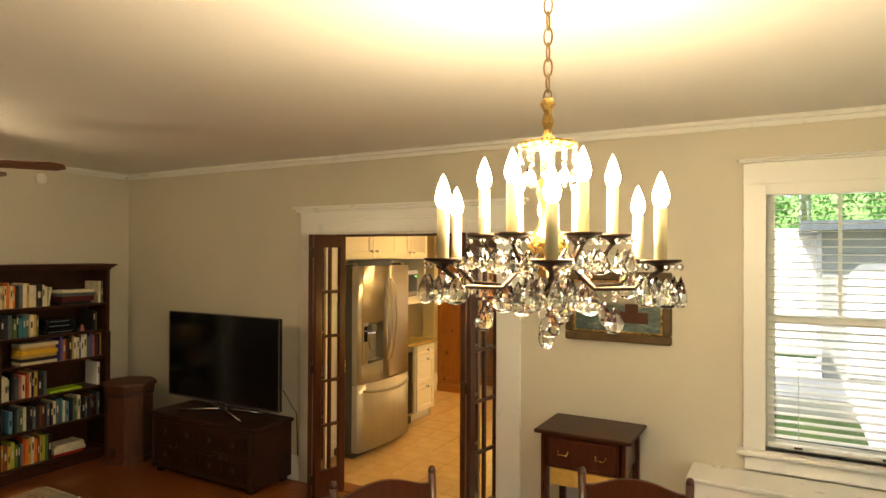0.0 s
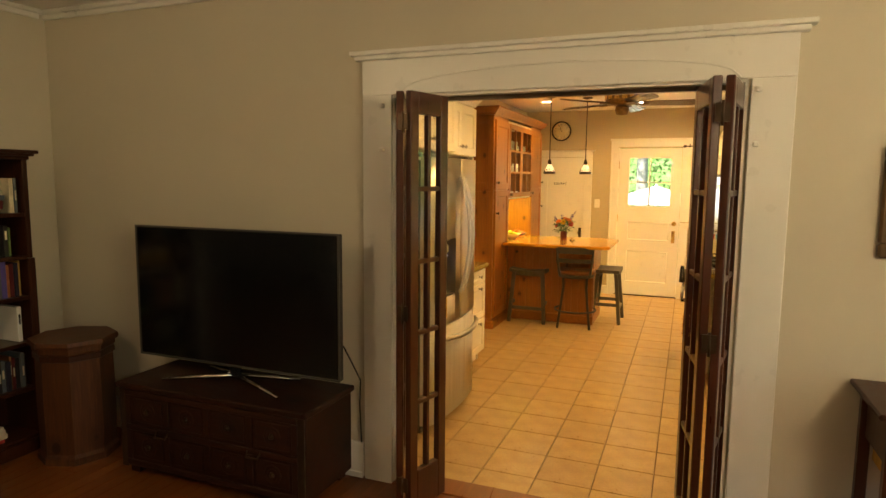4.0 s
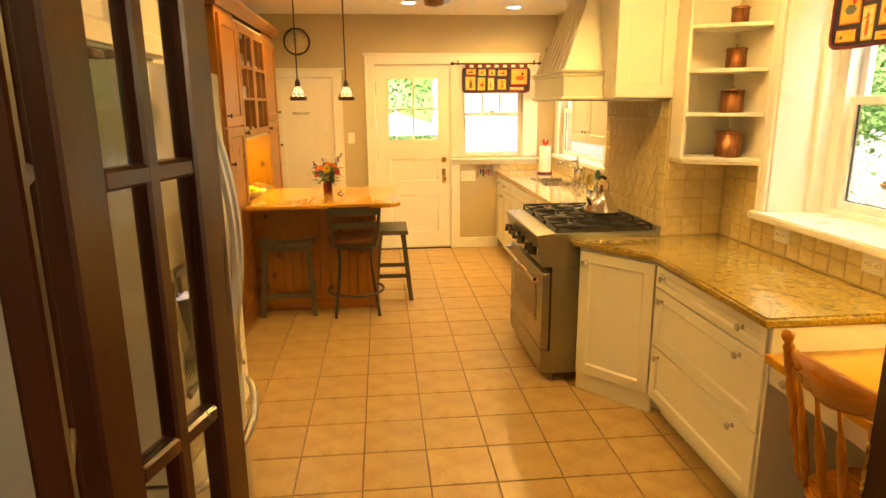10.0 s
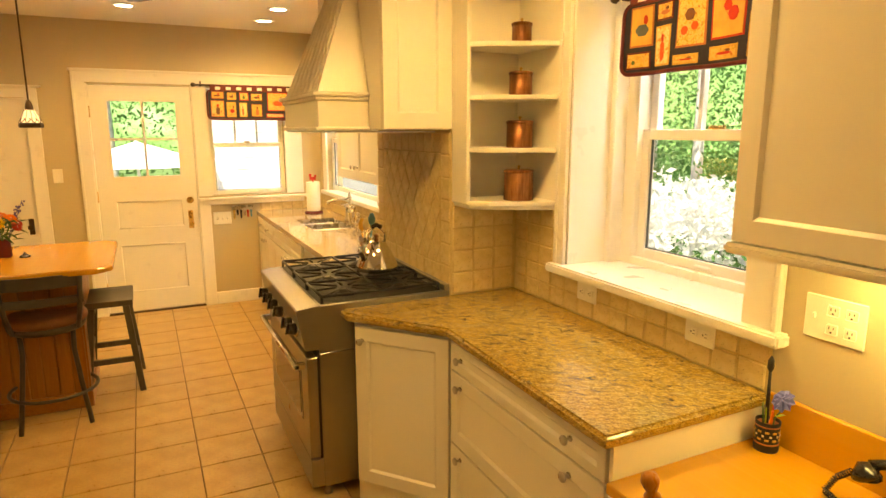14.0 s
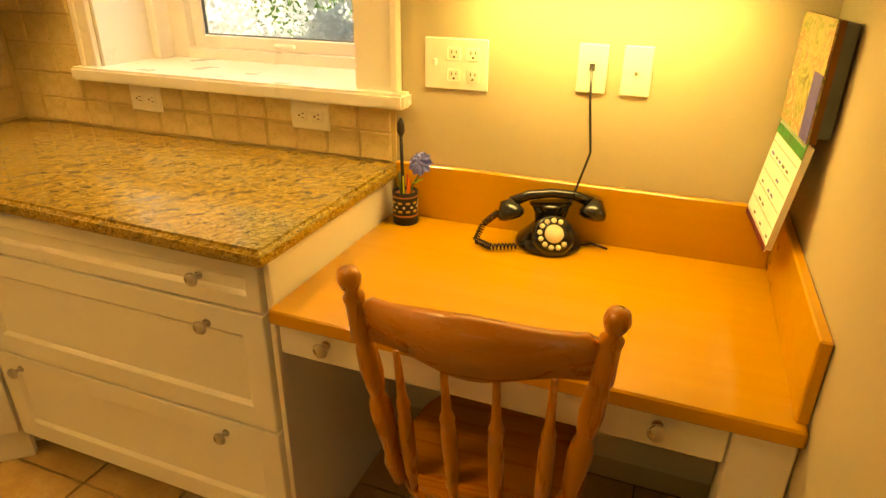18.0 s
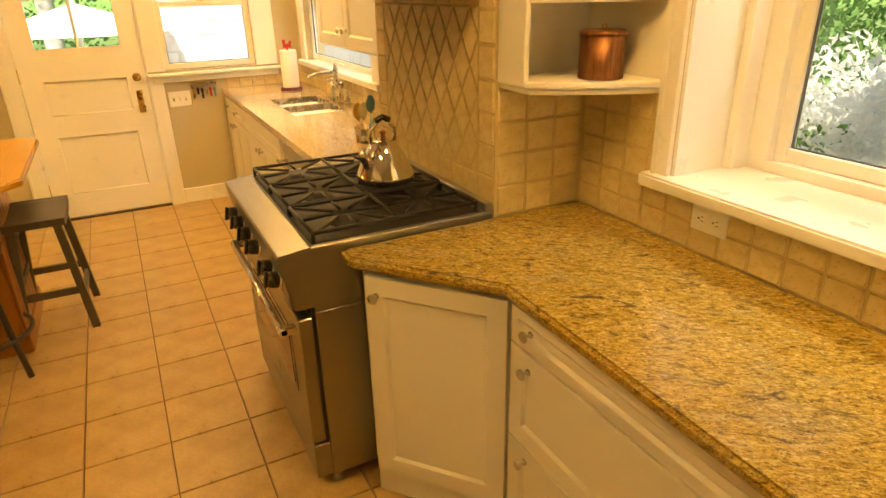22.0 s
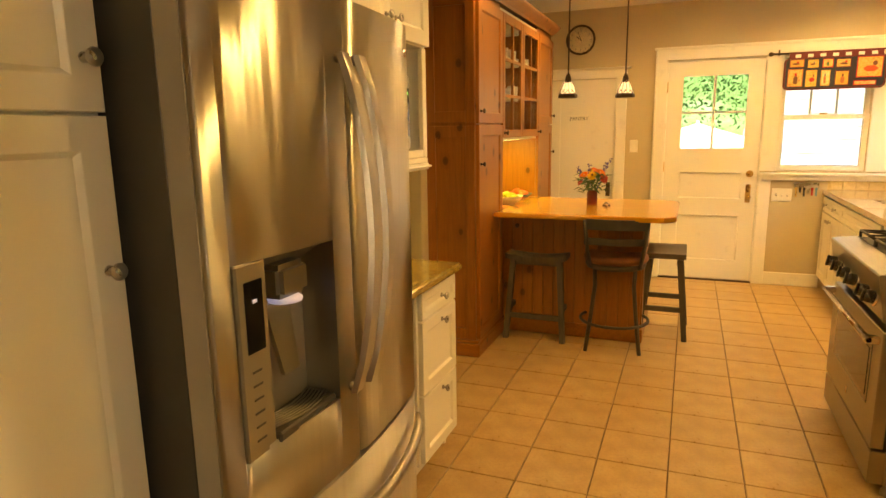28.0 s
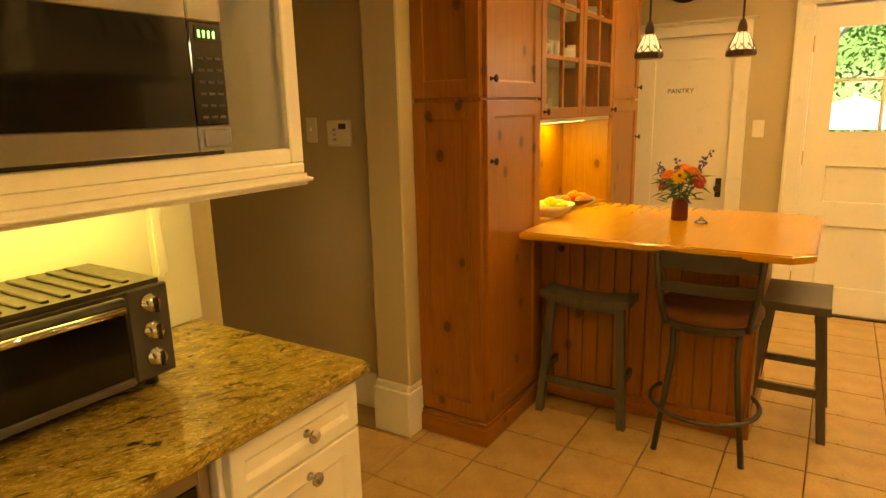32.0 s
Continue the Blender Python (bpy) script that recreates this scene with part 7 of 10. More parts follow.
def outlet(t, x, z, turn=0):
    bm = B(); box(bm, x - 0.017, -0.0085, z - 0.015, x + 0.017, -0.006, z + 0.015, bev=0.003)
    o = part("socket", bm, M["whitepl"], t)
    bm = B()
    for a, b, w, h in ((-0.006, 0.004, 0.0022, 0.009), (0.006, 0.004, 0.0022, 0.007), (0, -0.008, 0.005, 0.005)):
        if turn:
            a, b, w, h = b, a, h, w
        box(bm, x + a - w / 2, -0.0095, z + b - h / 2, x + a + w / 2, -0.0082, z + b + h / 2)
    part("slots", bm, M["slot"], o)


def toggle(t, x, z):
    bm = B(); box(bm, x - 0.004, -0.016, z - 0.004, x + 0.004, -0.006, z + 0.012, bev=0.002)
    part("toggle", bm, M["whitepl"], t)


t = plate("white light switch plate beside the pantry door", (-3.058, YB - 0.001, 1.30), 0, 0.075, 0.12); toggle(t, 0, 0)
t = plate("white triple switch plate under the back window", (-1.73, YB - 0.001, 0.85), 0, 0.165, 0.12)
for k in (-0.046, 0, 0.046):
    part("slot", bx(k - 0.006, -0.0068, -0.013, k + 0.006, -0.0055, 0.013), M["nickel"], t)
    toggle(t, k, 0)
for y in (5.83, 5.235):
    t = plate("white double outlet plate set in the tile backsplash", (XR - 0.012, y, 1.015), -90, 0.125, 0.078, "outlet"); outlet(t, -0.025, 0, 1); outlet(t, 0.025, 0, 1)
t = plate("white plate with switch and four outlets", (XR - 0.001, 4.805, 1.18), -90, 0.168, 0.125, "outlet"); toggle(t, -0.053, 0)
for x in (-0.004, 0.046):
    outlet(t, x, 0.026); outlet(t, x, -0.026)
t = plate("white telephone wall plate", (XR - 0.001, 4.47, 1.19), -90, 0.068, 0.112, "phone jack")
part("jack", bx(-0.006, -0.010, -0.004, 0.006, -0.006, 0.012), M["slot"], t)
t = plate("white cable wall plate", (XR - 0.001, 4.37, 1.19), -90, 0.065, 0.112, "cable jack")
bm = B(); rod(bm, (0, -0.006, 0.0), (0, -0.014, 0), 0.004)
part("connector", bm, M["nickel"], t)
t = thing("thermostat", "white wall thermostat in the hall", "thermostat", (-4.575, 7.449, 1.385))
part("case", bx(-0.07, -0.022, -0.062, 0.07, 0, 0.062, bev=0.004), M["whitepl"], t)
part("display", bx(0.005, -0.0235, 0.02, 0.05, -0.022, 0.045), M["slot"], t)
for k in range(3):
    part("button", bx(-0.03, -0.0245, 0.01 - 0.022 * k, -0.012, -0.022, 0.022 - 0.022 * k), M["nickel"], t)
t = plate("white hall light switch plate", (-4.76, 7.449, 1.40), 0, 0.07, 0.12); toggle(t, 0, 0)

# wall clock
t = thing("wall_clock", "round wall clock with dark rim and pale face", "clock", (-3.60, YB - 0.001, 2.335))
bm = B(); lathe(bm, [(0.128, 0), (0.142, 0.004), (0.144, 0.022), (0.132, 0.032), (0.124, 0.026), (0.124, 0.0)], 48, m=pose(0, 0, 0, 90, 0, 0))
part("rim", bm, M["bronze"], t)
bm = B(); lathe(bm, [(0, 0.004), (0.126, 0.004), (0.126, 0.012), (0, 0.012)], 40, m=pose(0, 0, 0, 90, 0, 0))
part("face", bm, M["ivory"], t)
for k in range(12):
    a = math.pi / 6 * k
    bm = B(); box(bm, -0.002, -0.0145, 0.085, 0.002, -0.012, 0.105)
    bmesh.ops.rotate(bm, verts=bm.verts[:], cent=(0, 0, 0), matrix=Matrix.Rotation(a, 3, "Y"))
    part("hour_mark", bm, M["slate"], t)
for a, ln in ((-0.9, 0.055), (-0.35, 0.085)):
    bm = B(); box(bm, -0.0025, -0.016, -0.01, 0.0025, -0.0135, ln)
    bmesh.ops.rotate(bm, verts=bm.verts[:], cent=(0, 0, 0), matrix=Matrix.Rotation(a, 3, "Y"))
    part("clock_hand", bm, M["black"], t)
bm = B(); lathe(bm, [(0, 0.024), (0.126, 0.022), (0.126, 0.025), (0, 0.027)], 32, m=pose(0, 0, 0, 90, 0, 0))
part("glass", bm, M["pane"], t).visible_shadow = False

# valances
def valance(label, at, rz, w, h, seed, rod_over=0.10, big=1.0, back=0.05):
    """A patchwork valance hanging from a rod by checked tabs, in local x facing -y."""
    t = thing("window_valance", label, "valance", at, rz)
    bm = B(); rod(bm, (-rod_over, 0.012, h + 0.045), (w + rod_over, 0.012, h + 0.045), 0.0085)
    rd = part("curtain_rod", bm, M["bronze"], t)
    for x in (-rod_over, w + rod_over):
        bm = B(); lathe(bm, [(0.009, -0.01), (0.014, 0.0), (0.02, 0.015), (0.015, 0.03), (0, 0.036)], 14, m=pose(x, 0.012, h + 0.045, 0, -90 if x < 0 else 90, 0))
        part("finial", bm, M["bronze"], rd)
    for x in (-rod_over * 0.5, w + rod_over * 0.5):
        bm = B(); box(bm, x - 0.006, 0.012, h + 0.03, x + 0.006, back, h + 0.08, bev=0.002)
        part("bracket", bm, M["bronze"], rd)
    fy = lambda x, z: 0.010 * math.sin(x * 21 + seed) * (1 - z / h * 0.6)

    def sheet(x0, x1, z0, z1, y, mat, name, par, n=10, rad=0.0):
        bm = B()
        cols = []
        for i in range(n + 1):
            x = x0 + (x1 - x0) * i / n
            e = min(x - x0, x1 - x)
            c = rad - math.sqrt(max(0, rad * rad - (rad - e) ** 2)) if rad and e < rad else 0
            cols.append([bm.verts.new((x, y + fy(x, z) + d, z)) for z in (z0 + c, z1 - c) for d in (0, 0.003)])
        for a, b in zip(cols, cols[1:]):
            for p, q in ((0, 2), (2, 3), (3, 1), (1, 0)):
                f = bm.faces.new((a[p], a[q], b[q], b[p]))
        bm.faces.new((cols[0][0], cols[0][1], cols[0][3], cols[0][2])); bm.faces.new((cols[-1][0], cols[-1][1], cols[-1][3], cols[-1][2]))
        bmesh.ops.recalc_face_normals(bm, faces=bm.faces[:])
        return part(name, bm, M[mat], par)
    cl = sheet(0, w, 0, h, 0.006, "navy", "cloth", t, 36, 0.04)
    # red corded edge
    pts = []
    r = 0.04
    for cx, cz, a0 in ((r, r, 180), (w - r, r, 270), (w - r, h - r, 0), (r, h - r, 90)):
        for k in range(6):
            a = radians(a0 + 18 * k)
            pts.append((cx + r * math.cos(a), cz + r * math.sin(a)))
    dense = []
    for (xa, za), (xb, zb) in zip(pts, pts[1:] + pts[:1]):
        m = max(1, int(math.hypot(xb - xa, zb - za) / 0.04))
        dense += [(xa + (xb - xa) * i / m, za + (zb - za) * i / m) for i in range(m)]
    bm = B(); tube(bm, [(x, 0.005 + fy(x, z), z) for x, z in dense], 0.008, 6, True)
    part("corded_edge", bm, M["maroon"], t)
    # red heading with small white squares
    bm = B(); box(bm, 0.03, -0.002, h - 0.002, w - 0.03, 0.006, h + 0.05)
    hb = part("heading", bm, M["maroon"], t, "dark red heading with white squares")
    n = max(6, int(w / 0.105))
    for i in range(n):
        x0 = 0.05 + (w - 0.10) * (i + 0.28) / n
        part("square", bx(x0, -0.0045, h + 0.004, x0 + (w - 0.10) / n * 0.46, -0.002, h + 0.031), M["canvas"], hb)
    # picture patches set in uneven columns, each with a small figure
    r = random.Random(seed)
    x = 0.028

    def picture(x0, x1, z0, z1):
        sheet(x0, x1, z0, z1, 0.0035, r.choice(("maroon", "gold", "red", "teracotta", "maroon")), "patch_border", cl, 5)
        e = 0.007
        sheet(x0 + e, x1 - e, z0 + e, z1 - e, 0.0018, r.choice(("print", "print", "printpale", "print", "gold")), "patch", cl, 5)
        pw, ph = x1 - x0 - 2 * e, z1 - z0 - 2 * e
        cx, cz = x0 + e + pw * r.uniform(0.4, 0.6), z0 + e + ph * 0.1
        c1, c2 = r.sample(("red", "brown", "teracotta", "brown", "slate", "tomato", "stem"), 2)
        kind = r.random()
        if kind < 0.35:
            for du, dv in ((-0.22, 0.12), (0.16, 0.2), (-0.04, 0.42)):
                q = min(pw, ph) * r.uniform(0.13, 0.2)
                mx, mz = x0 + e + pw * (0.5 + du), cz + ph * dv + q
                sheet(mx - q, mx + q, mz - q, mz + q, 0.0004 - 0.0002 * dv, r.choice((c1, c2, "gold")), "motif", cl, 6, q * 0.9)
        elif pw < ph * 1.25 and kind < 0.7:
            sheet(cx - pw * 0.16, cx + pw * 0.16, cz, cz + ph * 0.5, 0.0004, c1, "motif", cl, 4, min(pw * 0.1, ph * 0.1))
            sheet(cx - pw * 0.09, cx + pw * 0.09, cz + ph * 0.5, cz + ph * 0.72, 0.0004, c2, "motif", cl, 4, pw * 0.07)
        else:
            sheet(cx - pw * 0.32, cx + pw * 0.3, cz + ph * 0.15, cz + ph * 0.45, 0.0004, c1, "motif", cl, 4, ph * 0.12)
            sheet(cx + pw * 0.05, cx + pw * 0.25, cz + ph * 0.45, cz + ph * 0.7, 0.0004, c2, "motif", cl, 4, ph * 0.08)

    while x < w - 0.07:
        pw = min(r.uniform(0.075, 0.15) * big, w - 0.025 - x)
        if w - 0.025 - x - pw < 0.06:
            pw = w - 0.025 - x
        cut = h * (r.uniform(0.24, 0.36) if r.random() < 0.68 else r.uniform(0.62, 0.70))
        lo, hi = h * r.uniform(0.05, 0.09), h * r.uniform(0.93, 0.97)
        picture(x, x + pw * r.uniform(0.80, 1.0), lo, cut - r.uniform(0.008, 0.02))
        picture(x + pw * r.uniform(0.0, 0.1), x + pw, cut + 0.008, hi)
        x += pw + r.uniform(0.014, 0.030)
    return t


valance("patchwork picture valance on a dark rod, back window", (-1.80, YB - 0.065, 1.79), 0, 0.76, 0.265, 5)
valance("patchwork picture valance hanging in the deep window", (-0.60, 5.85, 1.905), -90, 0.74, 0.265, 11, 0.06, 1.15)
valance("patchwork picture valance on a dark rod, sink window", (-0.86, 9.93, 1.935), -90, 1.50, 0.265, 19, 0.11, 1.0, 0.125)

# copper canisters on the corner shelves
for z, r, h in ((1.376, 0.066, 0.13), (1.611, 0.058, 0.112), (1.838, 0.05, 0.095), (2.06, 0.042, 0.078)):
    t = thing("copper_canister", "worn copper canister with knobbed lid on the corner shelf", "canister", (-0.855, 6.207, z), 0, "copper canisters")
    bm = B(); lathe(bm, [(0, 0), (r, 0), (r + 0.001, 0.004), (r, h), (r - 0.003, h), (0, h)], 28)
    part("pot", bm, M["copper"], t)
    bm = B(); lathe(bm, [(r + 0.003, h - 0.006), (r + 0.004, h + 0.003), (r * 0.9, h + 0.008), (0, h + 0.010)], 28)
    ld = part("lid", bm, M["copper"], t)
    bm = B(); lathe(bm, [(0.005, h + 0.009), (0.004, h + 0.016), (0.008, h + 0.021), (0, h + 0.028)], 12)
    part("lid_knob", bm, M["brass"], ld)

# microwave, toaster oven
t = thing("microwave", "steel and black countertop microwave on the shelf", "microwave", (-3.606, 5.512, 1.372), 90)
part("case", bx(0, 0.02, 0.03, 0.51, 0.38, 0.326, bev=0.004), M["darkgrey"], t)
for x0, x1 in ((0.0, 0.431), (0.433, 0.51)):
    part("top_trim", bx(x0, -0.004, 0.283, x1, 0.02, 0.328, bev=0.003), M["steel_h"], t)
    part("bottom_trim", bx(x0, -0.004, 0.041, x1, 0.02, 0.090, bev=0.003), M["steel_h"], t)
part("door_glass", bx(0.002, -0.002, 0.090, 0.430, 0.02, 0.283), M["blackglass"], t)
part("door_window", bx(0.055, -0.0025, 0.118, 0.355, -0.002, 0.262), M["darkgrey"], t)
part("window_glass", bx(0.045, -0.0045, 0.110, 0.365, -0.0028, 0.270), M["blackglass"], t)
cp = part("control_panel", bx(0.4335, -0.003, 0.091, 0.508, 0.02, 0.282, bev=0.002), M["blackglass"], t)
part("clock_display", bx(0.445, -0.0045, 0.247, 0.502, -0.003, 0.273), M["screen"], cp)
for k in range(4):
    part("digit", bx(0.452 + 0.011 * k, -0.0056, 0.254, 0.456 + 0.011 * k, -0.0044, 0.267), M["led"], cp)
for i in range(3):
    for j in range(6):
        part("key", bx(0.446 + 0.020 * i, -0.0042, 0.104 + 0.022 * j, 0.459 + 0.020 * i, -0.003, 0.109 + 0.022 * j), M["darkgrey"], cp)
part("open_button", bx(0.443, -0.008, 0.048, 0.500, -0.004, 0.084, bev=0.003), M["steel_h"], t)
part("foot_strip", bx(0.03, 0.05, 0.0, 0.48, 0.36, 0.03), M["blackpl"], t)

t = thing("toaster_oven", "dark steel toaster oven with three round knobs", "toaster oven", (-3.775, 5.48, 0.902), 90)
part("case", bx(0, 0.0, 0.022, 0.47, 0.30, 0.24, bev=0.012, seg=2), M["toaster"], t)
for k in range(10):
    part("top_rib", bx(0.03 + 0.04 * k, 0.03, 0.2395, 0.045 + 0.04 * k, 0.27, 0.2455, bev=0.002), M["toaster"], t)
dr = part("glass_door", bx(0.012, -0.012, 0.045, 0.365, 0.004, 0.215, bev=0.004), M["screen"], t)
bm = B(); box(bm, 0.012, -0.016, 0.03, 0.365, 0.0, 0.048, bev=0.003); box(bm, 0.012, -0.016, 0.205, 0.365, 0.0, 0.222, bev=0.003)
part("door_rail", bm, M["darkgrey"], dr)
bm = B(); rod(bm, (0.03, -0.042, 0.205), (0.345, -0.042, 0.205), 0.008); rod(bm, (0.05, -0.042, 0.205), (0.05, -0.01, 0.2), 0.006); rod(bm, (0.325, -0.042, 0.205), (0.325, -0.01, 0.2), 0.006)
part("door_handle", bm, M["chrome"], dr)
part("knob_panel", bx(0.372, -0.006, 0.03, 0.466, 0.004, 0.232, bev=0.004), M["darkgrey"], t)
for z in (0.075, 0.135, 0.195):
    bm = B(); lathe(bm, [(0.021, 0), (0.021, 0.005), (0.017, 0.007), (0.0155, 0.02), (0, 0.022)], 20, m=pose(0.42, -0.006, z, 90, 0, 0))
    kb = part("knob", bm, M["chrome"], t)
    part("knob_grip", bx(0.417, -0.036, z - 0.016, 0.423, -0.028, z + 0.016), M["blackpl"], kb)
for x in (0.04, 0.43):
    for y in (0.04, 0.26):
        bm = B(); lathe(bm, [(0.014, 0), (0.014, 0.024)], 10, at=(x, y, 0))
        part("foot", bm, M["blackpl"], t)
single("under_cabinet_light", bx(-4.0, 5.5, 1.328, -3.9, 6.1, 1.343), M["tube"], "lit warm strip light under the microwave shelf", "lamp")
t = thing("paddle_lamp_switch", "yellowed wall plate and cord cover under the shelf", "wall plate", (XL + 0.002, 6.05, 1.07), 90)
part("plate", bx(-0.11, -0.006, -0.03, 0.01, 0, 0.03, bev=0.002), M["whitepl"], t)
bm = B(); box(bm, 0.075, -0.02, -0.02, 0.12, 0, 0.24, bev=0.012, seg=2)
part("cord_cover", bm, M["whitepl"], t)
single("splash_panel", bx(XL + 0.001, 5.38, 0.902, XL + 0.012, 6.262, 1.34), M["cabin"], "cream painted panel behind the counter", "panel")["kind"] = "structure"

# ---- desk things ----
def telephone():
    t = thing("telephone", "black rotary dial telephone with cream dial", "telephone", (-0.80, 4.525, DZ), -68)
    bm = B(); lathe(bm, [(0, 0), (0.080, 0), (0.084, 0.006), (0.080, 0.018), (0.056, 0.040), (0.040, 0.056), (0, 0.060)], 32)
    part("base", bm, M["blackpl"], t)
    m = pose(0, -0.055, 0.047, 52, 0, 0)
    bm = B(); lathe(bm, [(0.05, -0.02), (0.052, 0), (0.046, 0.008), (0, 0.008)], 32, m=m)
    d = part("dial_housing", bm, M["blackpl"], t)
    bm = B(); lathe(bm, [(0, 0.008), (0.043, 0.008), (0.043, 0.011), (0, 0.011)], 32, m=m)
    part("dial_plate", bm, M["blackpl"], t)
    for k in range(10):
        a = radians(60 + 28 * k)
        bm = B(); lathe(bm, [(0.0064, 0.011), (0.0064, 0.0125), (0, 0.0125)], 12, m=m @ Matrix.Translation((0.0345 * math.cos(a), 0.0345 * math.sin(a), 0)))
        part("finger_hole", bm, M["ivory"], t)
    bm = B(); lathe(bm, [(0.026, 0.011), (0.025, 0.0125), (0.014, 0.013), (0, 0.013)], 24, m=m)
    part("dial_wheel", bm, M["blackpl"], t)
    bm = B(); lathe(bm, [(0, 0.0125), (0.023, 0.0128), (0.023, 0.0145), (0, 0.0145)], 18, m=m)
    part("dial_centre", bm, M["cream"], t)
    bm = B(); lathe(bm, [(0.034, 0.045), (0.024, 0.07), (0.021, 0.085), (0.03, 0.10), (0.03, 0.104), (0, 0.106)], 20, at=(0, 0.012, 0))
    part("column", bm, M["blackpl"], t)
    part("cradle_bar", bx(-0.052, -0.004, 0.098, 0.052, 0.026, 0.112, bev=0.005, seg=2), M["blackpl"], t)
    for x in (-0.035, 0.035):
        bm = B(); tube(bm, [(x * 0.6, 0.005, 0.055), (x * 0.8, 0.008, 0.085), (x * 1.1, 0.008, 0.105)], [0.016, 0.011, 0.009], 10)
        part("cradle", bm, M["blackpl"], t)
    bm = B()
    tube(bm, [(-0.10, 0.0, 0.112), (-0.055, 0.006, 0.128), (0, 0.008, 0.133), (0.055, 0.006, 0.128), (0.10, 0.0, 0.112)], [0.014, 0.0125, 0.0115, 0.0125, 0.014], 12)
    hs = part("handset", bm, M["blackpl"], t)
    for x in (-1, 1):
        bm = B(); lathe(bm, [(0.016, 0.02), (0.028, 0.0), (0.034, -0.012), (0.032, -0.024), (0.02, -0.03), (0, -0.031)], 20, m=pose(x * 0.105, -0.008, 0.10, -25, x * 18, 0))
        part("ear_cup", bm, M["blackpl"], hs)
    # coiled cord
    pts = []
    line = [Vector((-0.13, -0.01, 0.09)), Vector((-0.165, 0.01, 0.05)), Vector((-0.185, -0.01, 0.014)), Vector((-0.15, -0.045, 0.011)), Vector((-0.085, -0.04, 0.011))]
    n = 190
    for i in range(n):
        u = i / (n - 1) * (len(line) - 1)
        k = min(int(u), len(line) - 2)
        p = line[k].lerp(line[k + 1], u - k)
        d = (line[k + 1] - line[k]).normalized()
        e = d.cross(Vector((0.3, 0.2, 1))).normalized(); g2 = d.cross(e)
        a = i * 0.95
        pts.append(p + (e * math.cos(a) + g2 * math.sin(a)) * 0.0075)
    bm = B(); tube(bm, pts, 0.0022, 4)
    part("coiled_cord", bm, M["blackpl"], t)


telephone()
bm = B(); tube(bm, [(XR - 0.016, 4.47, 1.19), (XR - 0.02, 4.465, 1.12), (XR - 0.03, 4.45, 1.0), (XR - 0.06, 4.48, 0.88), (XR - 0.08, 4.50, 0.80), (-0.80, 4.46, 0.772), (-0.77, 4.42, 0.771), (-0.79, 4.38, 0.771)], 0.003, 6)
single("telephone_cable", bm, M["blackpl"], "thin dark cable from wall plate to telephone", "cable")
t = thing("pen_cup", "black patterned pen cup with pens and a blue flower", "pen cup", (-0.80, 4.92, DZ))
t.scale = (0.84, 0.84, 0.9)
bm = B(); lathe(bm, [(0, 0), (0.04, 0), (0.041, 0.01), (0.038, 0.05), (0.041, 0.10), (0.037, 0.10), (0.035, 0.006), (0, 0.006)], 24)
cup = part("cup", bm, M["black"], t)
for z, c in ((0.024, "teracotta"), (0.083, "teracotta")):
    bm = B(); lathe(bm, [(0.0392, z), (0.0412, z + 0.001), (0.0412, z + 0.005), (0.0392, z + 0.006)], 24)
    part("pattern_band", bm, M[c], cup)
for k in range(10):
    a = 2 * math.pi * k / 10
    for dz, c in ((0.043, "gold"), (0.056, "ivory"), (0.069, "gold")):
        bm = B(); box(bm, -0.0015, -0.007 if c == "gold" else -0.004, dz - 0.0035, 0.0015, 0.007 if c == "gold" else 0.004, dz + 0.0035, bev=0.001)
        part("painted_scroll", bm, M[c], cup, at=pose(0.0402 * math.cos(a + (0.3 if c == "ivory" else 0)), 0.0402 * math.sin(a + (0.3 if c == "ivory" else 0)), 0, 0, 0, math.degrees(a + (0.3 if c == "ivory" else 0))))
for x, y, z, c, r in ((0.0, 0.012, 0.30, "black", 0.008), (-0.02, 0.012, 0.16, "green", 0.004), (0.012, 0.02, 0.15, "stem", 0.004), (-0.01, -0.02, 0.14, "orange", 0.008), (0.02, 0.0, 0.145, "red", 0.004), (-0.025, -0.005, 0.15, "lime", 0.004)):
    bm = B(); rod(bm, (x * 0.4, y * 0.4, 0.01), (x, y, z), r, r * 0.6, 8)
    part("pen", bm, M[c], t)
bm = B(); lathe(bm, [(0.002, 0.0), (0.012, 0.02), (0.011, 0.045), (0.003, 0.06)], 10, at=(0, 0.011, 0.255))
part("pen_top", bm, M["black"], t)
bm = B(); tube(bm, [(0, -0.01, 0.02), (-0.01, -0.03, 0.12), (-0.02, -0.06, 0.165)], 0.003, 6)
part("flower_stem", bm, M["stem"], t)
bm = B()
for ring, (k, rad, z) in enumerate(((9, 0.04, 0.0), (7, 0.028, 0.012), (5, 0.016, 0.02))):
    for i in range(k):
        a = 2 * math.pi * i / k + ring
        w = math.pi / k * 1.2
        bm.faces.new([bm.verts.new((-0.02 + r_ * math.cos(b), -0.065 + r_ * math.sin(b), 0.175 + z + dz)) for r_, b, dz in ((0.004, a, 0), (rad * 0.8, a - w, 0.006), (rad, a, -0.002), (rad * 0.8, a + w, 0.006))])
bmesh.ops.rotate(bm, verts=bm.verts[:], cent=(-0.02, -0.065, 0.175), matrix=Matrix.Rotation(radians(-50), 3, "Y"))
bmesh.ops.translate(bm, verts=bm.verts[:], vec=(-0.006, 0.0, 0.02))
part("blue_flower", bm, M["blue"], t, "periwinkle blue flower head")
bm = B(); bm.faces.new([bm.verts.new(p) for p in ((-0.012, -0.03, 0.13), (-0.03, -0.05, 0.135), (-0.02, -0.075, 0.15), (0.0, -0.05, 0.14))])
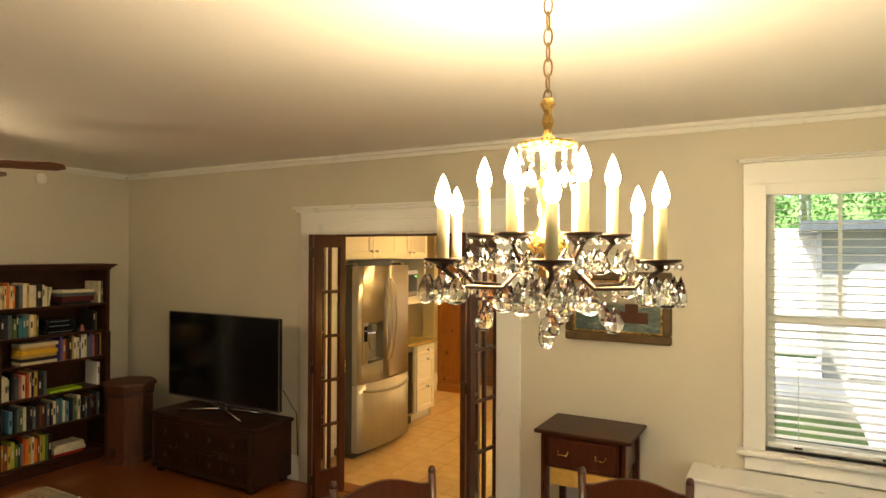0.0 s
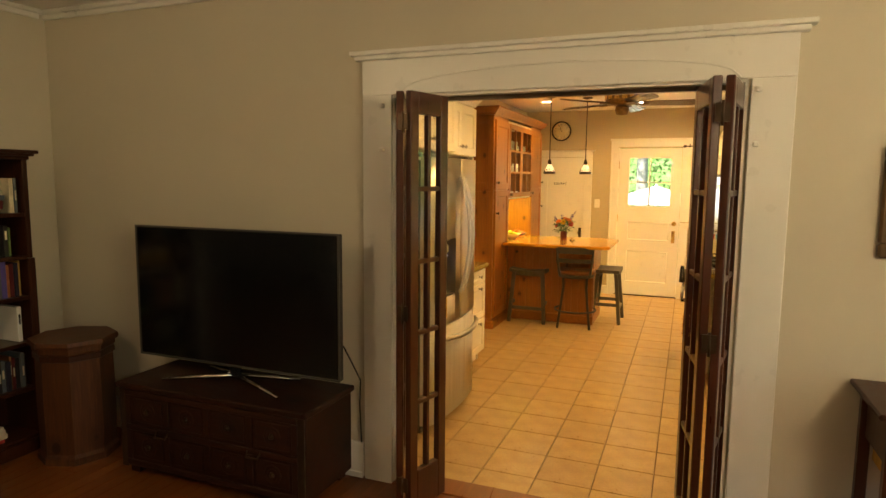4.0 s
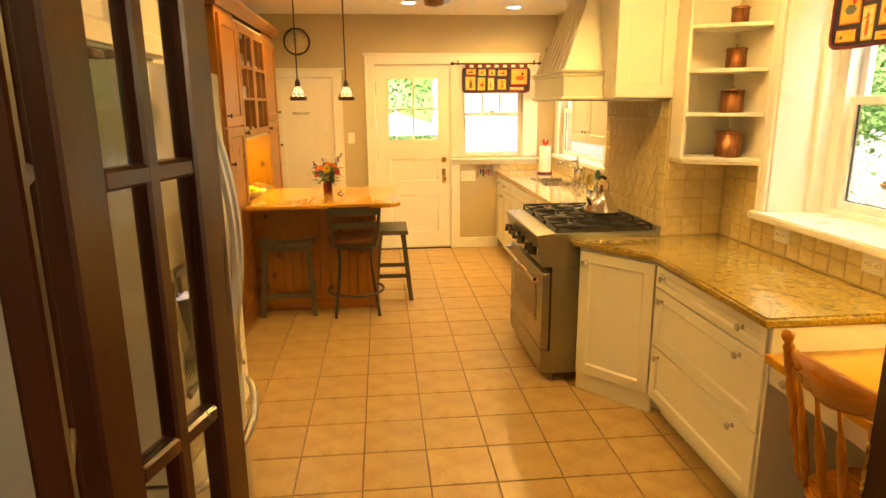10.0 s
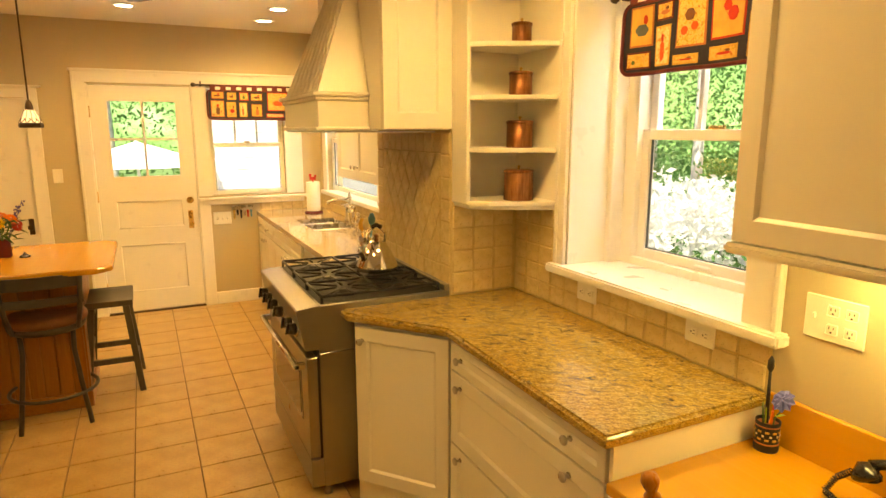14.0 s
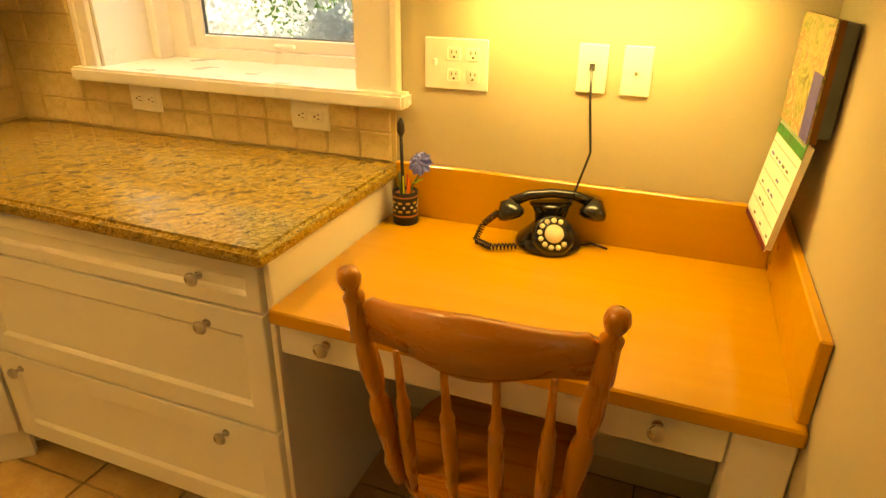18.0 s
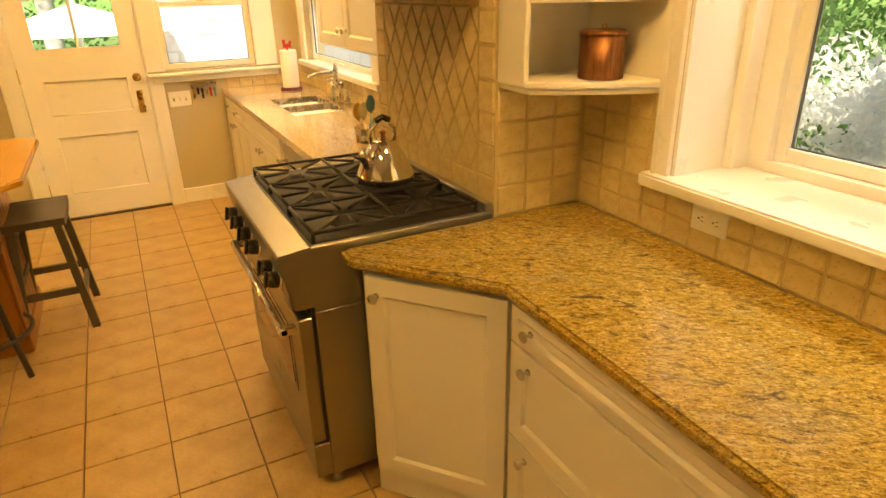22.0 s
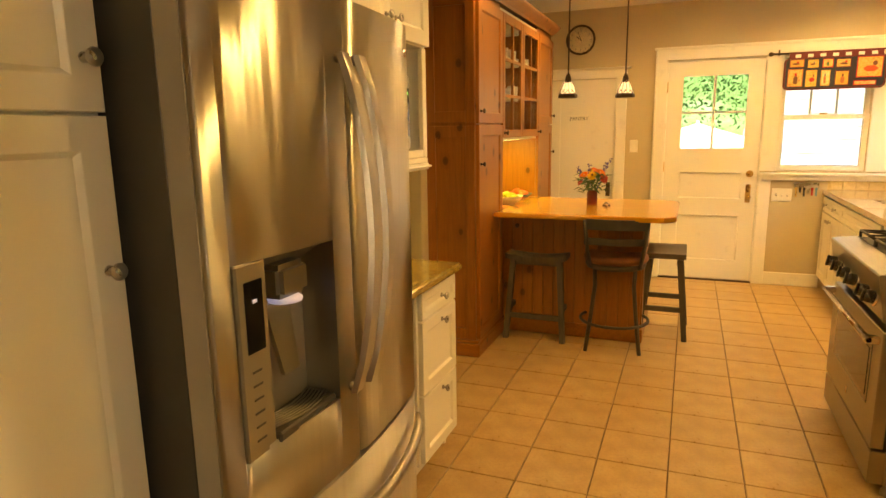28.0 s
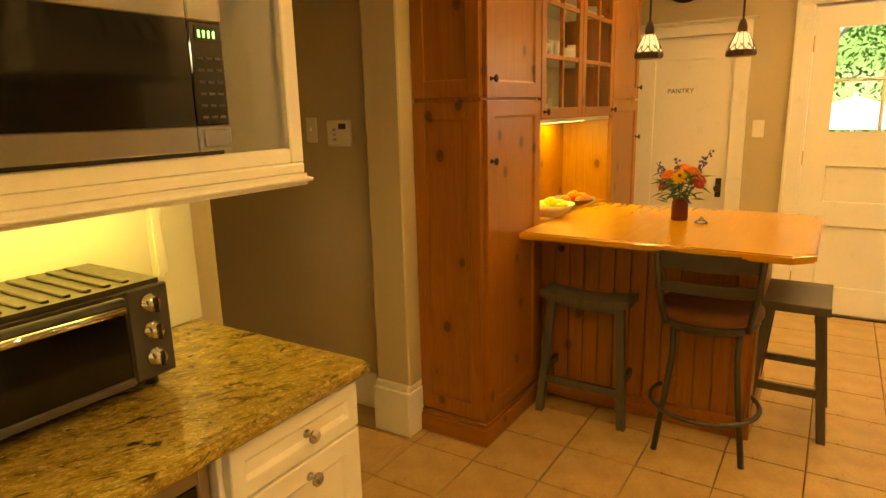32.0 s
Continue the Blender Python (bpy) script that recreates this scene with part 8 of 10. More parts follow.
part("flower_leaf", bm, M["acid"], t)
# calendar on the side wall
t = thing("wall_calendar", "hanging wall calendar with picture and ruled page", "calendar", (-0.975, YK + 0.034, 0.845), 5)
for name, z0, hh, mat, y0, tilt in (("page", 0.055, 0.215, "paper", 0.032, 8), ("picture", 0.272, 0.212, "picture", 0.006, 0)):
    p = part(name, bx(0, 0, 0, 0.235, 0.003, hh), M[mat], t, at=pose(0, y0, z0, tilt, 0, 0))
    if name == "page":
        part("header", bx(0, 0.0032, 0.188, 0.235, 0.0045, 0.232), M["calgreen"], p)
        part("footer", bx(0, 0.0032, 0.0, 0.235, 0.0042, 0.012), M["maroon"], p)
        part("page_block", bx(0.002, -0.010, 0.004, 0.233, -0.001, 0.212), M["paper"], p)
        for k in range(6):
            part("grid_line", bx(0.01, 0.0032, 0.015 + 0.031 * k, 0.225, 0.0036, 0.016 + 0.031 * k), M["slate"], p)
        rr = random.Random(6)
        for k in range(16):
            x, z = 0.015 + 0.034 * rr.randrange(6), 0.022 + 0.031 * rr.randrange(5)
            part("note_mark", bx(x, 0.0032, z, x + rr.uniform(0.012, 0.025), 0.0038, z + 0.005), M[rr.choice(("blue", "slate", "slate"))], p)
        for k in range(18):
            part("binding_ring", bx(0.008 + 0.0125 * k, -0.002, 0.209, 0.012 + 0.0125 * k, 0.006, 0.221), M["trim"], p)
    else:
        part("page_block", bx(0.0, -0.012, 0.0, 0.235, -0.001, 0.21), M["brown"], p)
        part("backing", bx(0.004, -0.034, 0.01, 0.225, -0.0125, 0.205), M["slate"], p)
        part("caption_band", bx(0.0, 0.0032, 0.0, 0.06, 0.004, 0.12), M["purple"], p)

# desk chair
def desk_chair():
    t = thing("desk_chair", "honey oak spindle back swivel chair at the desk", "chair", (-1.205, 4.527, 0), 94)
    W = M["chairwood"]
    # local: front faces +y after turn so that the back lies at -y... back toward the room
    bm = B()
    pts = []
    for k in range(28):
        a = 2 * math.pi * k / 28
        x, y = 0.20 * math.copysign(abs(math.cos(a)) ** 0.75, math.cos(a)), 0.20 * math.copysign(abs(math.sin(a)) ** 0.8, math.sin(a))
        pts.append((x, y))
    prism(bm, pts, 0.415, 0.455, 0.012)
    part("seat", bm, M["chairwood_h"], t)
    turned = [(0.011, 0), (0.014, 0.03), (0.019, 0.06), (0.013, 0.09), (0.016, 0.13), (0.02, 0.20), (0.018, 0.23), (0.012, 0.25), (0.016, 0.27), (0.019, 0.31), (0.017, 0.36), (0.014, 0.375), (0.019, 0.39), (0.017, 0.42), (0.015, 0.46), (0.017, 0.475), (0.010, 0.487), (0.015, 0.497), (0.0185, 0.512), (0.015, 0.527), (0.0, 0.533)]
    for s in (-1, 1):
        a, b = Vector((s * 0.165, 0.155, 0.445)), Vector((s * 0.212, 0.235, 0.945))
        d = b - a
        bm = B(); lathe(bm, [(r * 1.12, z * d.length / 0.515) for r, z in turned], 14, m=Matrix.Translation(a) @ d.to_track_quat("Z", "Y").to_matrix().to_4x4())
        part("back_post", bm, W, t)
    bm = B()
    n = 16
    R = []
    for i in range(n + 1):
        u = i / n * 2 - 1
        y = 0.215 + 0.045 * (1 - u * u)
        zt = 0.918 + 0.010 * math.cos(u * math.pi) - (0.02 if abs(u) > 0.93 else 0)
        zb = 0.818 - 0.012 * (math.cos(u * math.pi * 1.5))
        R.append([bm.verts.new((u * 0.20, y + dy + (z - 0.85) * 0.15, z)) for z in (zb, zt) for dy in (-0.009, 0.009)])
    for a, b in zip(R, R[1:]):
        for q in ((0, 1), (1, 3), (3, 2), (2, 0)):
            f = bm.faces.new((a[q[0]], a[q[1]], b[q[1]], b[q[0]])); f.smooth = True
    bm.faces.new((R[0][0], R[0][1], R[0][3], R[0][2])); bm.faces.new((R[-1][0], R[-1][1], R[-1][3], R[-1][2]))
    bmesh.ops.recalc_face_normals(bm, faces=bm.faces[:])
    part("crest_rail", bm, M["chairwood_h"], t)
    sp = [(0.008, 0), (0.009, 0.035), (0.0125, 0.055), (0.0145, 0.10), (0.0145, 0.22), (0.0125, 0.255), (0.0145, 0.262), (0.009, 0.285), (0.0075, 0.33), (0.006, 0.40)]
    for u in (-0.66, -0.22, 0.22, 0.66):
        a, b = Vector((u * 0.19, 0.165 + 0.015 * (1 - u * u), 0.45)), Vector((u * 0.20, 0.212 + 0.045 * (1 - u * u), 0.82))
        d = b - a
        bm = B(); lathe(bm, [(r, z * d.length / 0.40) for r, z in sp], 12, m=Matrix.Translation(a) @ d.to_track_quat("Z", "Y").to_matrix().to_4x4())
        part("spindle", bm, W, t)
    bm = B(); rod(bm, (0, 0, 0.10), (0, 0, 0.415), 0.022)
    part("column", bm, M["bronze"], t)
    for k in range(4):
        a = math.pi / 2 * k + 0.6
        bm = B(); tube(bm, [(0.03 * math.cos(a), 0.03 * math.sin(a), 0.14), (0.15 * math.cos(a), 0.15 * math.sin(a), 0.105), (0.25 * math.cos(a), 0.25 * math.sin(a), 0.062)], [0.028, 0.024, 0.018], 8)
        lg = part("foot", bm, W, t)
        bm = B(); lathe(bm, [(0.022, -0.012), (0.026, 0), (0.022, 0.012)], 14, m=pose(0.25 * math.cos(a), 0.25 * math.sin(a), 0.027, 90, 0, math.degrees(a)))
        part("caster", bm, M["blackpl"], lg)


desk_chair()

# ---- backsplash tiles ----
SPL = 0.102
bm = B()
box(bm, XR - 0.006, 4.975, 0.90, XR - 0.0005, 6.42, 1.075); box(bm, XR - 0.006, 6.06, 1.07, XR - 0.0005, 6.42, 1.36)
box(bm, -1.09, 6.4135, 0.90, XR - 0.006, 6.4195, 1.36); box(bm, -1.096, 6.4135, 0.90, -1.0905, 7.40, 1.70)
box(bm, XR - 0.006, 7.40, 0.905, XR - 0.0005, YB, 1.07); box(bm, -1.37, YB - 0.006, 0.905, XR, YB - 0.0005, 1.02)
splash = setting("backsplash", bm, M["travgrout"], "brown grout bed of the tile backsplash", "backsplash")
rs = random.Random(12)
boards_d = {}


def stone(mesh, at, rx, ry, rz, sc=(1, 1, 1)):
    ob = new("stone_tile", mesh)
    ob.parent = splash
    ob.matrix_basis = Matrix.LocRotScale(at, Euler((radians(rx), radians(ry), radians(rz))), sc)


def stone_mesh(pts, d=0.010, bev=0.004):
    bm = B()
    fs = prism(bm, pts, -d, 0)
    es = [e for e in bm.edges if all(v.co.z > -1e-6 for v in e.verts)]
    bmesh.ops.bevel(bm, geom=es, offset=bev, segments=1, affect="EDGES")
    return mesh_of(bm, "stone_tile", M["trav"])


hs = (SPL - 0.006) / 2
sq = stone_mesh([(-hs, -hs), (hs, -hs), (hs, hs), (-hs, hs)])


def field(face, a0, a1, z0, z1):
    """Square tiles over a wall face: 'e' on the east wall, 's' on the breast's side, 'f' on its front."""
    nz = max(1, round((z1 - z0) / SPL))
    na = max(1, round((a1 - a0) / SPL))
    sa, sz = (a1 - a0) / na, (z1 - z0) / nz
    for i in range(na):
        for j in range(nz):
            a, z = a0 + sa * (i + 0.5), z0 + sz * (j + 0.5)
            o = rs.uniform(0, 0.0025)
            sc = (sa / SPL * rs.uniform(0.97, 1.0), sz / SPL * rs.uniform(0.97, 1.0), 1)
            tw = rs.uniform(-0.6, 0.6)
            if face == "e":
                stone(sq, (XR - 0.011 - o, a, z), 90, 0, -90, sc)
            elif face == "s":
                stone(sq, (a, 6.409 - o, z), 90, 0, 0, sc)
            elif face == "n":
                stone(sq, (a, YB - 0.011 - o, z), 90, 0, 0, sc)
            else:
                stone(sq, (-1.1005 - o, a, z), 90, 0, -90, sc)


field("e", 4.985, 6.40, 0.907, 1.070)
field("e", 6.088, 6.40, 1.070, 1.345)
field("s", -1.09, XR - 0.02, 0.907, 1.335)
field("e", 7.41, 8.30, 0.907, 1.065)
field("e", 8.32, YB - 0.02, 0.907, 1.068)
field("n", -1.36, XR - 0.02, 0.907, 0.985)
# the panel behind the range: border squares round a field of diamonds
field("f", 6.415, 6.515, 0.94, 1.68)
field("f", 7.30, 7.40, 0.94, 1.68)
field("f", 6.515, 7.30, 0.94, 1.04)
field("f", 6.515, 7.30, 1.58, 1.68)
dw, dh = 0.11214, 0.18
ny, nzz = 7, 3
cy0, cz0 = 6.515, 1.04
for j in range(-1, 2 * nzz + 1):
    for i in range(-1, ny + 1):
        cy = cy0 + (i + (0.5 if j % 2 else 0.0)) * dw + 0.0
        cz = cz0 + j * dh / 2
        pts = [(0, -dh / 2 + 0.006), (dw / 2 - 0.0038, 0), (0, dh / 2 - 0.006), (-dw / 2 + 0.0038, 0)]
        # clip to the field
        q = []
        for (ya, za) in pts:
            q.append((min(max(cy + ya, cy0 + 0.002), 7.298), min(max(cz + za, cz0 + 0.002), 1.578)))
        w = max(p[0] for p in q) - min(p[0] for p in q)
        h = max(p[1] for p in q) - min(p[1] for p in q)
        if w < 0.02 or h < 0.03:
            continue
        uq = list(dict.fromkeys((round(-(p[0] - cy), 4), round(p[1] - cz, 4)) for p in q))
        if len(uq) < 3:
            continue
        key = tuple(uq)
        if key not in boards_d:
            boards_d[key] = stone_mesh(uq, bev=0.003)
        stone(boards_d[key], (-1.1005 - rs.uniform(0, 0.002), cy, cz), 90, 0, -90)

# ---- living room ----
# bookcase
def books(par, x0, x1, z, depth, hmax, seed, cols, y=-0.02, wide=(0.016, 0.032), lean=0.0):
    """A run of upright books; lean tips the last one, in degrees."""
    r = random.Random(seed)
    x, i = x0, 0
    while x < x1 - 0.012:
        w = min(r.uniform(*wide), x1 - x)
        h = hmax * r.uniform(0.78, 0.96)
        d = depth * r.uniform(0.6, 0.75)
        c = cols[i % len(cols)]
        back = y + 0.05 + r.uniform(0, 0.02)
        bm = B(); box(bm, x + 0.0006, back, z, x + w - 0.0006, back + d, z + h, bev=0.002)
        b = single("book", bm, M[c], "upright hardback book on the bookcase shelf", "book", group="books on the bookcase")
        tip = lean if x + w >= x1 - 0.012 else 0.0
        b.matrix_basis = par.matrix_basis @ (Matrix.Translation((x, 0, z)) @ pose(0, 0, 0, 0, -tip, 0) @ Matrix.Translation((-x, 0, -z)))
        if r.random() < 0.5:
            z1 = z + h * r.uniform(0.3, 0.6)
            bm = B(); box(bm, x + w * 0.3, back - 0.0012, z1, x + w * 0.7, back + 0.0005, z1 + h * 0.28)
            part("title_band", bm, M["black" if c in ("ivory", "cream", "yellow", "gold", "canvas", "pink", "sky") else "ivory"], b)
        x += w
        i += 1


def stack(par, x0, z, w, n, seed, y=0.02, cols=("yellow", "ivory", "cream", "red", "canvas", "gold")):
    r = random.Random(seed)
    for k in range(n):
        h = r.uniform(0.018, 0.032)
        bm = B(); box(bm, x0 + r.uniform(0, 0.02), y + r.uniform(0, 0.02), z, x0 + w - r.uniform(0, 0.04), y + 0.17, z + h - 0.001, bev=0.002)
        b = single("book", bm, M[r.choice(cols)], "hardback book lying flat in a stack", "book", group="books on the bookcase")
        b.matrix_basis = par.matrix_basis.copy()
        z += h


W, D, H = 0.96, 0.30, 1.78
bc = thing("bookcase", "dark red-brown walnut bookcase with moulded top, nearly full", "bookcase", (-5.42, 2.52, 0), 90)
part("side_panel", bx(0, 0.0, 0.08, 0.03, D, H - 0.05, bev=0.003), M["walnut"], bc)
part("side_panel", bx(W - 0.03, 0.0, 0.08, W, D, H - 0.05, bev=0.003), M["walnut"], bc)
part("back_panel", bx(0.03, D - 0.012, 0.08, W - 0.03, D, H - 0.05), M["walnut"], bc)
bm = B(); box(bm, -0.02, -0.025, 0, W + 0.02, D, 0.08, bev=0.005); box(bm, -0.01, -0.012, 0.08, W + 0.01, D, 0.10, bev=0.004)
part("plinth", bm, M["walnut"], bc)
bm = B()
for z0, o in ((H - 0.05, 0.01), (H - 0.03, 0.028), (H - 0.015, 0.045)):
    box(bm, -o, -o, z0, W + o, D, z0 + 0.02, bev=0.004)
part("top_moulding", bm, M["walnut"], bc)
SH = (0.10, 0.388, 0.662, 0.936, 1.173, 1.424)
for z in SH[1:]:
    part("shelf_board", bx(0.03, 0.004, z - 0.022, W - 0.03, D - 0.012, z, bev=0.002), M["walnut"], bc)
for x in (0, W - 0.045):
    part("face_stile", bx(x, -0.02, 0.08, x + 0.045, 0.0, 1.16, bev=0.004), M["walnut"], bc)
books(bc, 0.07, 0.47, SH[0], D, 0.235, 21, ("orange", "brown", "gold", "lime", "stem", "black", "slate", "tomato", "orange", "gold", "ivory")); stack(bc, 0.48, SH[0], 0.29, 4, 31, cols=("ivory", "red", "canvas", "ivory", "maroon"))
books(bc, 0.13, 0.905, SH[1], D, 0.225, 22, ("sky", "black", "slate", "stem", "ivory", "black", "black", "slate", "navy", "brown", "maroon", "black", "slate", "navy", "ivory", "slate", "teal", "ivory"))
books(bc, 0.06, 0.13, SH[2], D, 0.225, 23, ("ivory", "cream")); books(bc, 0.15, 0.43, SH[2], D, 0.225, 36, ("black", "slate", "pink", "ivory", "tomato", "cream", "black", "gold", "black")); stack(bc, 0.44, SH[2], 0.32, 1, 32, cols=("acid",)); books(bc, 0.875, 0.91, SH[2], D, 0.225, 24, ("canvas", "slate"))
stack(bc, 0.20, SH[3], 0.32, 6, 33, cols=("ivory", "canvas", "gold", "yellow", "black", "ivory")); books(bc, 0.53, 0.905, SH[3], D, 0.235, 25, ("purple", "teracotta", "maroon", "navy", "gold", "canvas", "ivory", "black", "canvas", "ivory", "slate"))
books(bc, 0.06, 0.20, SH[4], D, 0.205, 26, ("black", "navy", "slate", "stem")); books(bc, 0.20, 0.36, SH[4], D, 0.20, 37, ("teal", "teal", "slate", "cream", "gold", "stem")); books(bc, 0.82, 0.86, SH[4], D, 0.2, 27, ("black", "stem"))
for z0, x0, x1 in ((0.0, 0.41, 0.69), (0.052, 0.42, 0.67), (0.092, 0.425, 0.665)):
    bm = B(); box(bm, x0, 0.04, SH[4] + z0, x1, 0.22, SH[4] + z0 + 0.038, bev=0.004)
    if z0 == 0.0:
        box(bm, x0 + 0.01, 0.05, SH[4] + 0.038, x1 - 0.01, 0.21, SH[4] + 0.052)
    o = single("media_player", bm, M["blackpl"], "flat black media box stacked on the bookcase shelf", "media player"); o.matrix_basis = bc.matrix_basis.copy()
    part("front_slot", bx(x0 + 0.02, 0.0385, SH[4] + z0 + 0.016, x1 - 0.06, 0.0402, SH[4] + z0 + 0.022), M["slate"], o)
bm = B(); lathe(bm, [(0, 0), (0.018, 0), (0.022, 0.02), (0.012, 0.045), (0.016, 0.055), (0, 0.062)], 14, at=(0.745, 0.08, SH[4]))
o = single("figurine", bm, M["pink"], "small pink ornament on the bookcase shelf", "ornament"); o.matrix_basis = bc.matrix_basis.copy()
books(bc, 0.05, 0.27, SH[5], D, 0.225, 28, ("cream", "gold", "ivory", "orange", "ivory", "orange", "black", "slate")); books(bc, 0.27, 0.40, SH[5], D, 0.215, 38, ("cream", "black"), wide=(0.05, 0.06)); books(bc, 0.40, 0.435, SH[5], D, 0.20, 39, ("ivory",), lean=-8.0)
stack(bc, 0.52, SH[5], 0.32, 5, 34, cols=("maroon", "ivory", "slate", "black", "ivory")); books(bc, 0.87, 0.912, SH[5], D, 0.235, 29, ("ivory", "slate"))

# carved drum pedestal
t = thing("drum_pedestal", "dark carved wooden drum pedestal in the corner", "pedestal", (-5.15, 3.50, 0))
bm = B(); lathe(bm, [(0, 0), (0.215, 0), (0.215, 0.04), (0.20, 0.06), (0.205, 0.36), (0.20, 0.63), (0.215, 0.65), (0.215, 0.68), (0, 0.68)], 8, smooth=False)
part("drum", bm, M["carved"], t)
bm = B(); lathe(bm, [(0, 0.68), (0.23, 0.68), (0.235, 0.695), (0.23, 0.715), (0, 0.715)], 8, smooth=False)
part("top", bm, M["carved"], t)
bm = B(); lathe(bm, [(0.207, 0.60), (0.212, 0.604), (0.212, 0.634), (0.207, 0.638)], 8, smooth=False)
part("carved_band", bm, M["walnut"], t)

# chest and television
t = thing("tv_chest", "dark red-brown carved wooden chest with panelled front", "chest", (-4.70, 3.42, 0))
part("body", bx(0, 0.0, 0.04, 1.20, 0.44, 0.488, bev=0.006), M["cask"], t)
part("lid", bx(-0.02, -0.02, 0.488, 1.22, 0.445, 0.52, bev=0.006), M["cask"], t)
for z in (0.055, 0.255, 0.452):
    part("front_rail", bx(0.04, -0.012, z, 1.16, 0.0, z + 0.032, bev=0.004), M["cask"], t)
for k in range(5):
    for z0, z1 in ((0.088, 0.254), (0.288, 0.451)):
        part("front_stile", bx(0.04 + 0.271 * k, -0.010, z0, 0.076 + 0.271 * k, 0.0, z1, bev=0.003), M["cask"], t)
for k in range(4):
    xc = 0.194 + 0.271 * k
    for z in (0.171, 0.370):
        f = part("carved_panel", bx(xc - 0.10, -0.004, z - 0.066, xc + 0.10, 0.0, z + 0.066, bev=0.003), M["cask"], t)
        bm = B(); lathe(bm, [(0.055, 0), (0.048, 0.003), (0.036, 0.0015), (0.030, 0.004), (0, 0.005)], 8, m=pose(xc, -0.004, z, 90, 0, 0), smooth=False)
        part("rosette", bm, M["cask"], f)
        bm = B(); lathe(bm, [(0.016, 0), (0.012, 0.01), (0, 0.013)], 12, m=pose(xc, -0.008, z, 90, 0, 0))
        part("iron_stud", bm, M["bronze"], f)
for x in (0.30, 0.90):
    bm = B(); tube(bm, [(x - 0.04, -0.012, 0.275), (x - 0.035, -0.032, 0.25), (x + 0.035, -0.032, 0.25), (x + 0.04, -0.012, 0.275)], 0.005, 6)
    part("iron_pull", bm, M["bronze"], t)
for x in (0.0, 1.16):
    part("corner_strap", bx(x, -0.010, 0.04, x + 0.04, 0.0, 0.488, bev=0.002), M["bronze"], t)
for x in (0.03, 1.11):
    for y in (0.02, 0.36):
        part("foot", bx(x, y, 0, x + 0.06, y + 0.06, 0.042), M["cask"], t)
t = thing("television", "large black flat screen television on crossed chrome feet", "television", (-4.105, 3.64, 0.522))
part("panel", bx(-0.67, 0.0, 0.09, 0.67, 0.035, 0.842, bev=0.004), M["blackpl"], t)
part("screen", bx(-0.655, -0.003, 0.105, 0.655, 0.001, 0.828), M["screen"], t)
bm = B()
for q in ((-0.672, 0.088, 0.672, 0.098), (-0.672, 0.835, 0.672, 0.844), (-0.672, 0.098, -0.663, 0.835), (0.663, 0.098, 0.672, 0.835)):
    box(bm, q[0], -0.006, q[1], q[2], 0.0, q[3])
part("bezel", bm, M["darkgrey"], t)
part("back_cover", bx(-0.35, 0.035, 0.15, 0.35, 0.07, 0.6, bev=0.01), M["blackpl"], t)
bm = B(); box(bm, -0.03, 0.0, 0.03, 0.03, 0.03, 0.10, bev=0.004)
part("neck", bm, M["blackpl"], t)
for p, q in (((0, 0.02), (-0.38, -0.13)), ((0, 0.02), (0.38, -0.13)), ((0, 0.02), (0.32, 0.16)), ((0, 0.02), (-0.3, 0.15))):
    bm = B(); tube(bm, [(p[0], p[1], 0.035), ((p[0] + q[0]) / 2, (p[1] + q[1]) / 2, 0.024), (q[0], q[1], 0.008)], [0.014, 0.011, 0.007], 8)
    part("stand_foot", bm, M["chrome"], t)
bm = B(); tube(bm, [(-3.45, 3.70, 0.78), (-3.425, 3.76, 0.66), (-3.43, 3.84, 0.56), (-3.45, 3.865, 0.42), (-3.44, 3.865, 0.2)], 0.004, 6)
single("television_cable", bm, M["blackpl"], "black cable hanging behind the television", "cable")

# rugs
t = thing("rug", "cream and dark patterned wool rug with fringed edge", "rug", (0, 0, 0))
bm = B(); box(bm, -5.10, -0.6, 0.001, -2.5, 2.72, 0.010, bev=0.003)
part("border", bm, M["rugedge"], t)
bm = B(); box(bm, -4.99, -0.5, 0.0102, -2.6, 2.61, 0.0125)
part("field", bm, M["rug"], t)
bm = B()
for i in range(250):
    x = -5.09 + 2.58 * i / 250
    box(bm, x, 2.72, 0.001, x + 0.005, 2.755, 0.005)
tagged(part("fringe", bm, M["rugedge"], t), "", "", "", "stuff")

# wall devices
t = thing("wall_thermostat", "white and dark thermostat on the living room wall", "thermostat", (LX + 0.001, 2.44, 1.50), 90)
part("case", bx(-0.075, -0.024, -0.045, 0.075, 0, 0.045, bev=0.004), M["whitepl"], t)
part("display", bx(-0.065, -0.026, -0.035, 0.065, -0.024, 0.015), M["slot"], t)
bm = B(); lathe(bm, [(0, 0), (0.05, 0), (0.05, 0.02), (0.04, 0.032), (0, 0.034)], 24, m=pose(LX + 0.001, 3.02, 2.55, 0, 90, 0))
single("smoke_detector", bm, M["whitepl"], "round white smoke detector high on the wall", "smoke detector")

# side table, painting
t = thing("side_table", "dark mahogany side table with drawer and shelf", "side table", (-1.16, 3.46, 0))
bm = B(); box(bm, -0.035, -0.03, 0.835, 0.535, 0.40, 0.858, bev=0.006)
part("top", bm, M["walnut"], t)
part("case", bx(0.02, 0.0, 0.64, 0.48, 0.38, 0.835, bev=0.003), M["mahog"], t)
d = part("drawer", bx(0.06, -0.008, 0.66, 0.44, 0.0, 0.81, bev=0.003), M["mahog"], t)
for x in (0.14, 0.36):
    bm = B(); tube(bm, [(x - 0.03, -0.008, 0.745), (x - 0.025, -0.025, 0.725), (x + 0.025, -0.025, 0.725), (x + 0.03, -0.008, 0.745)], 0.004, 6)
    part("drawer_pull", bm, M["brass"], d)
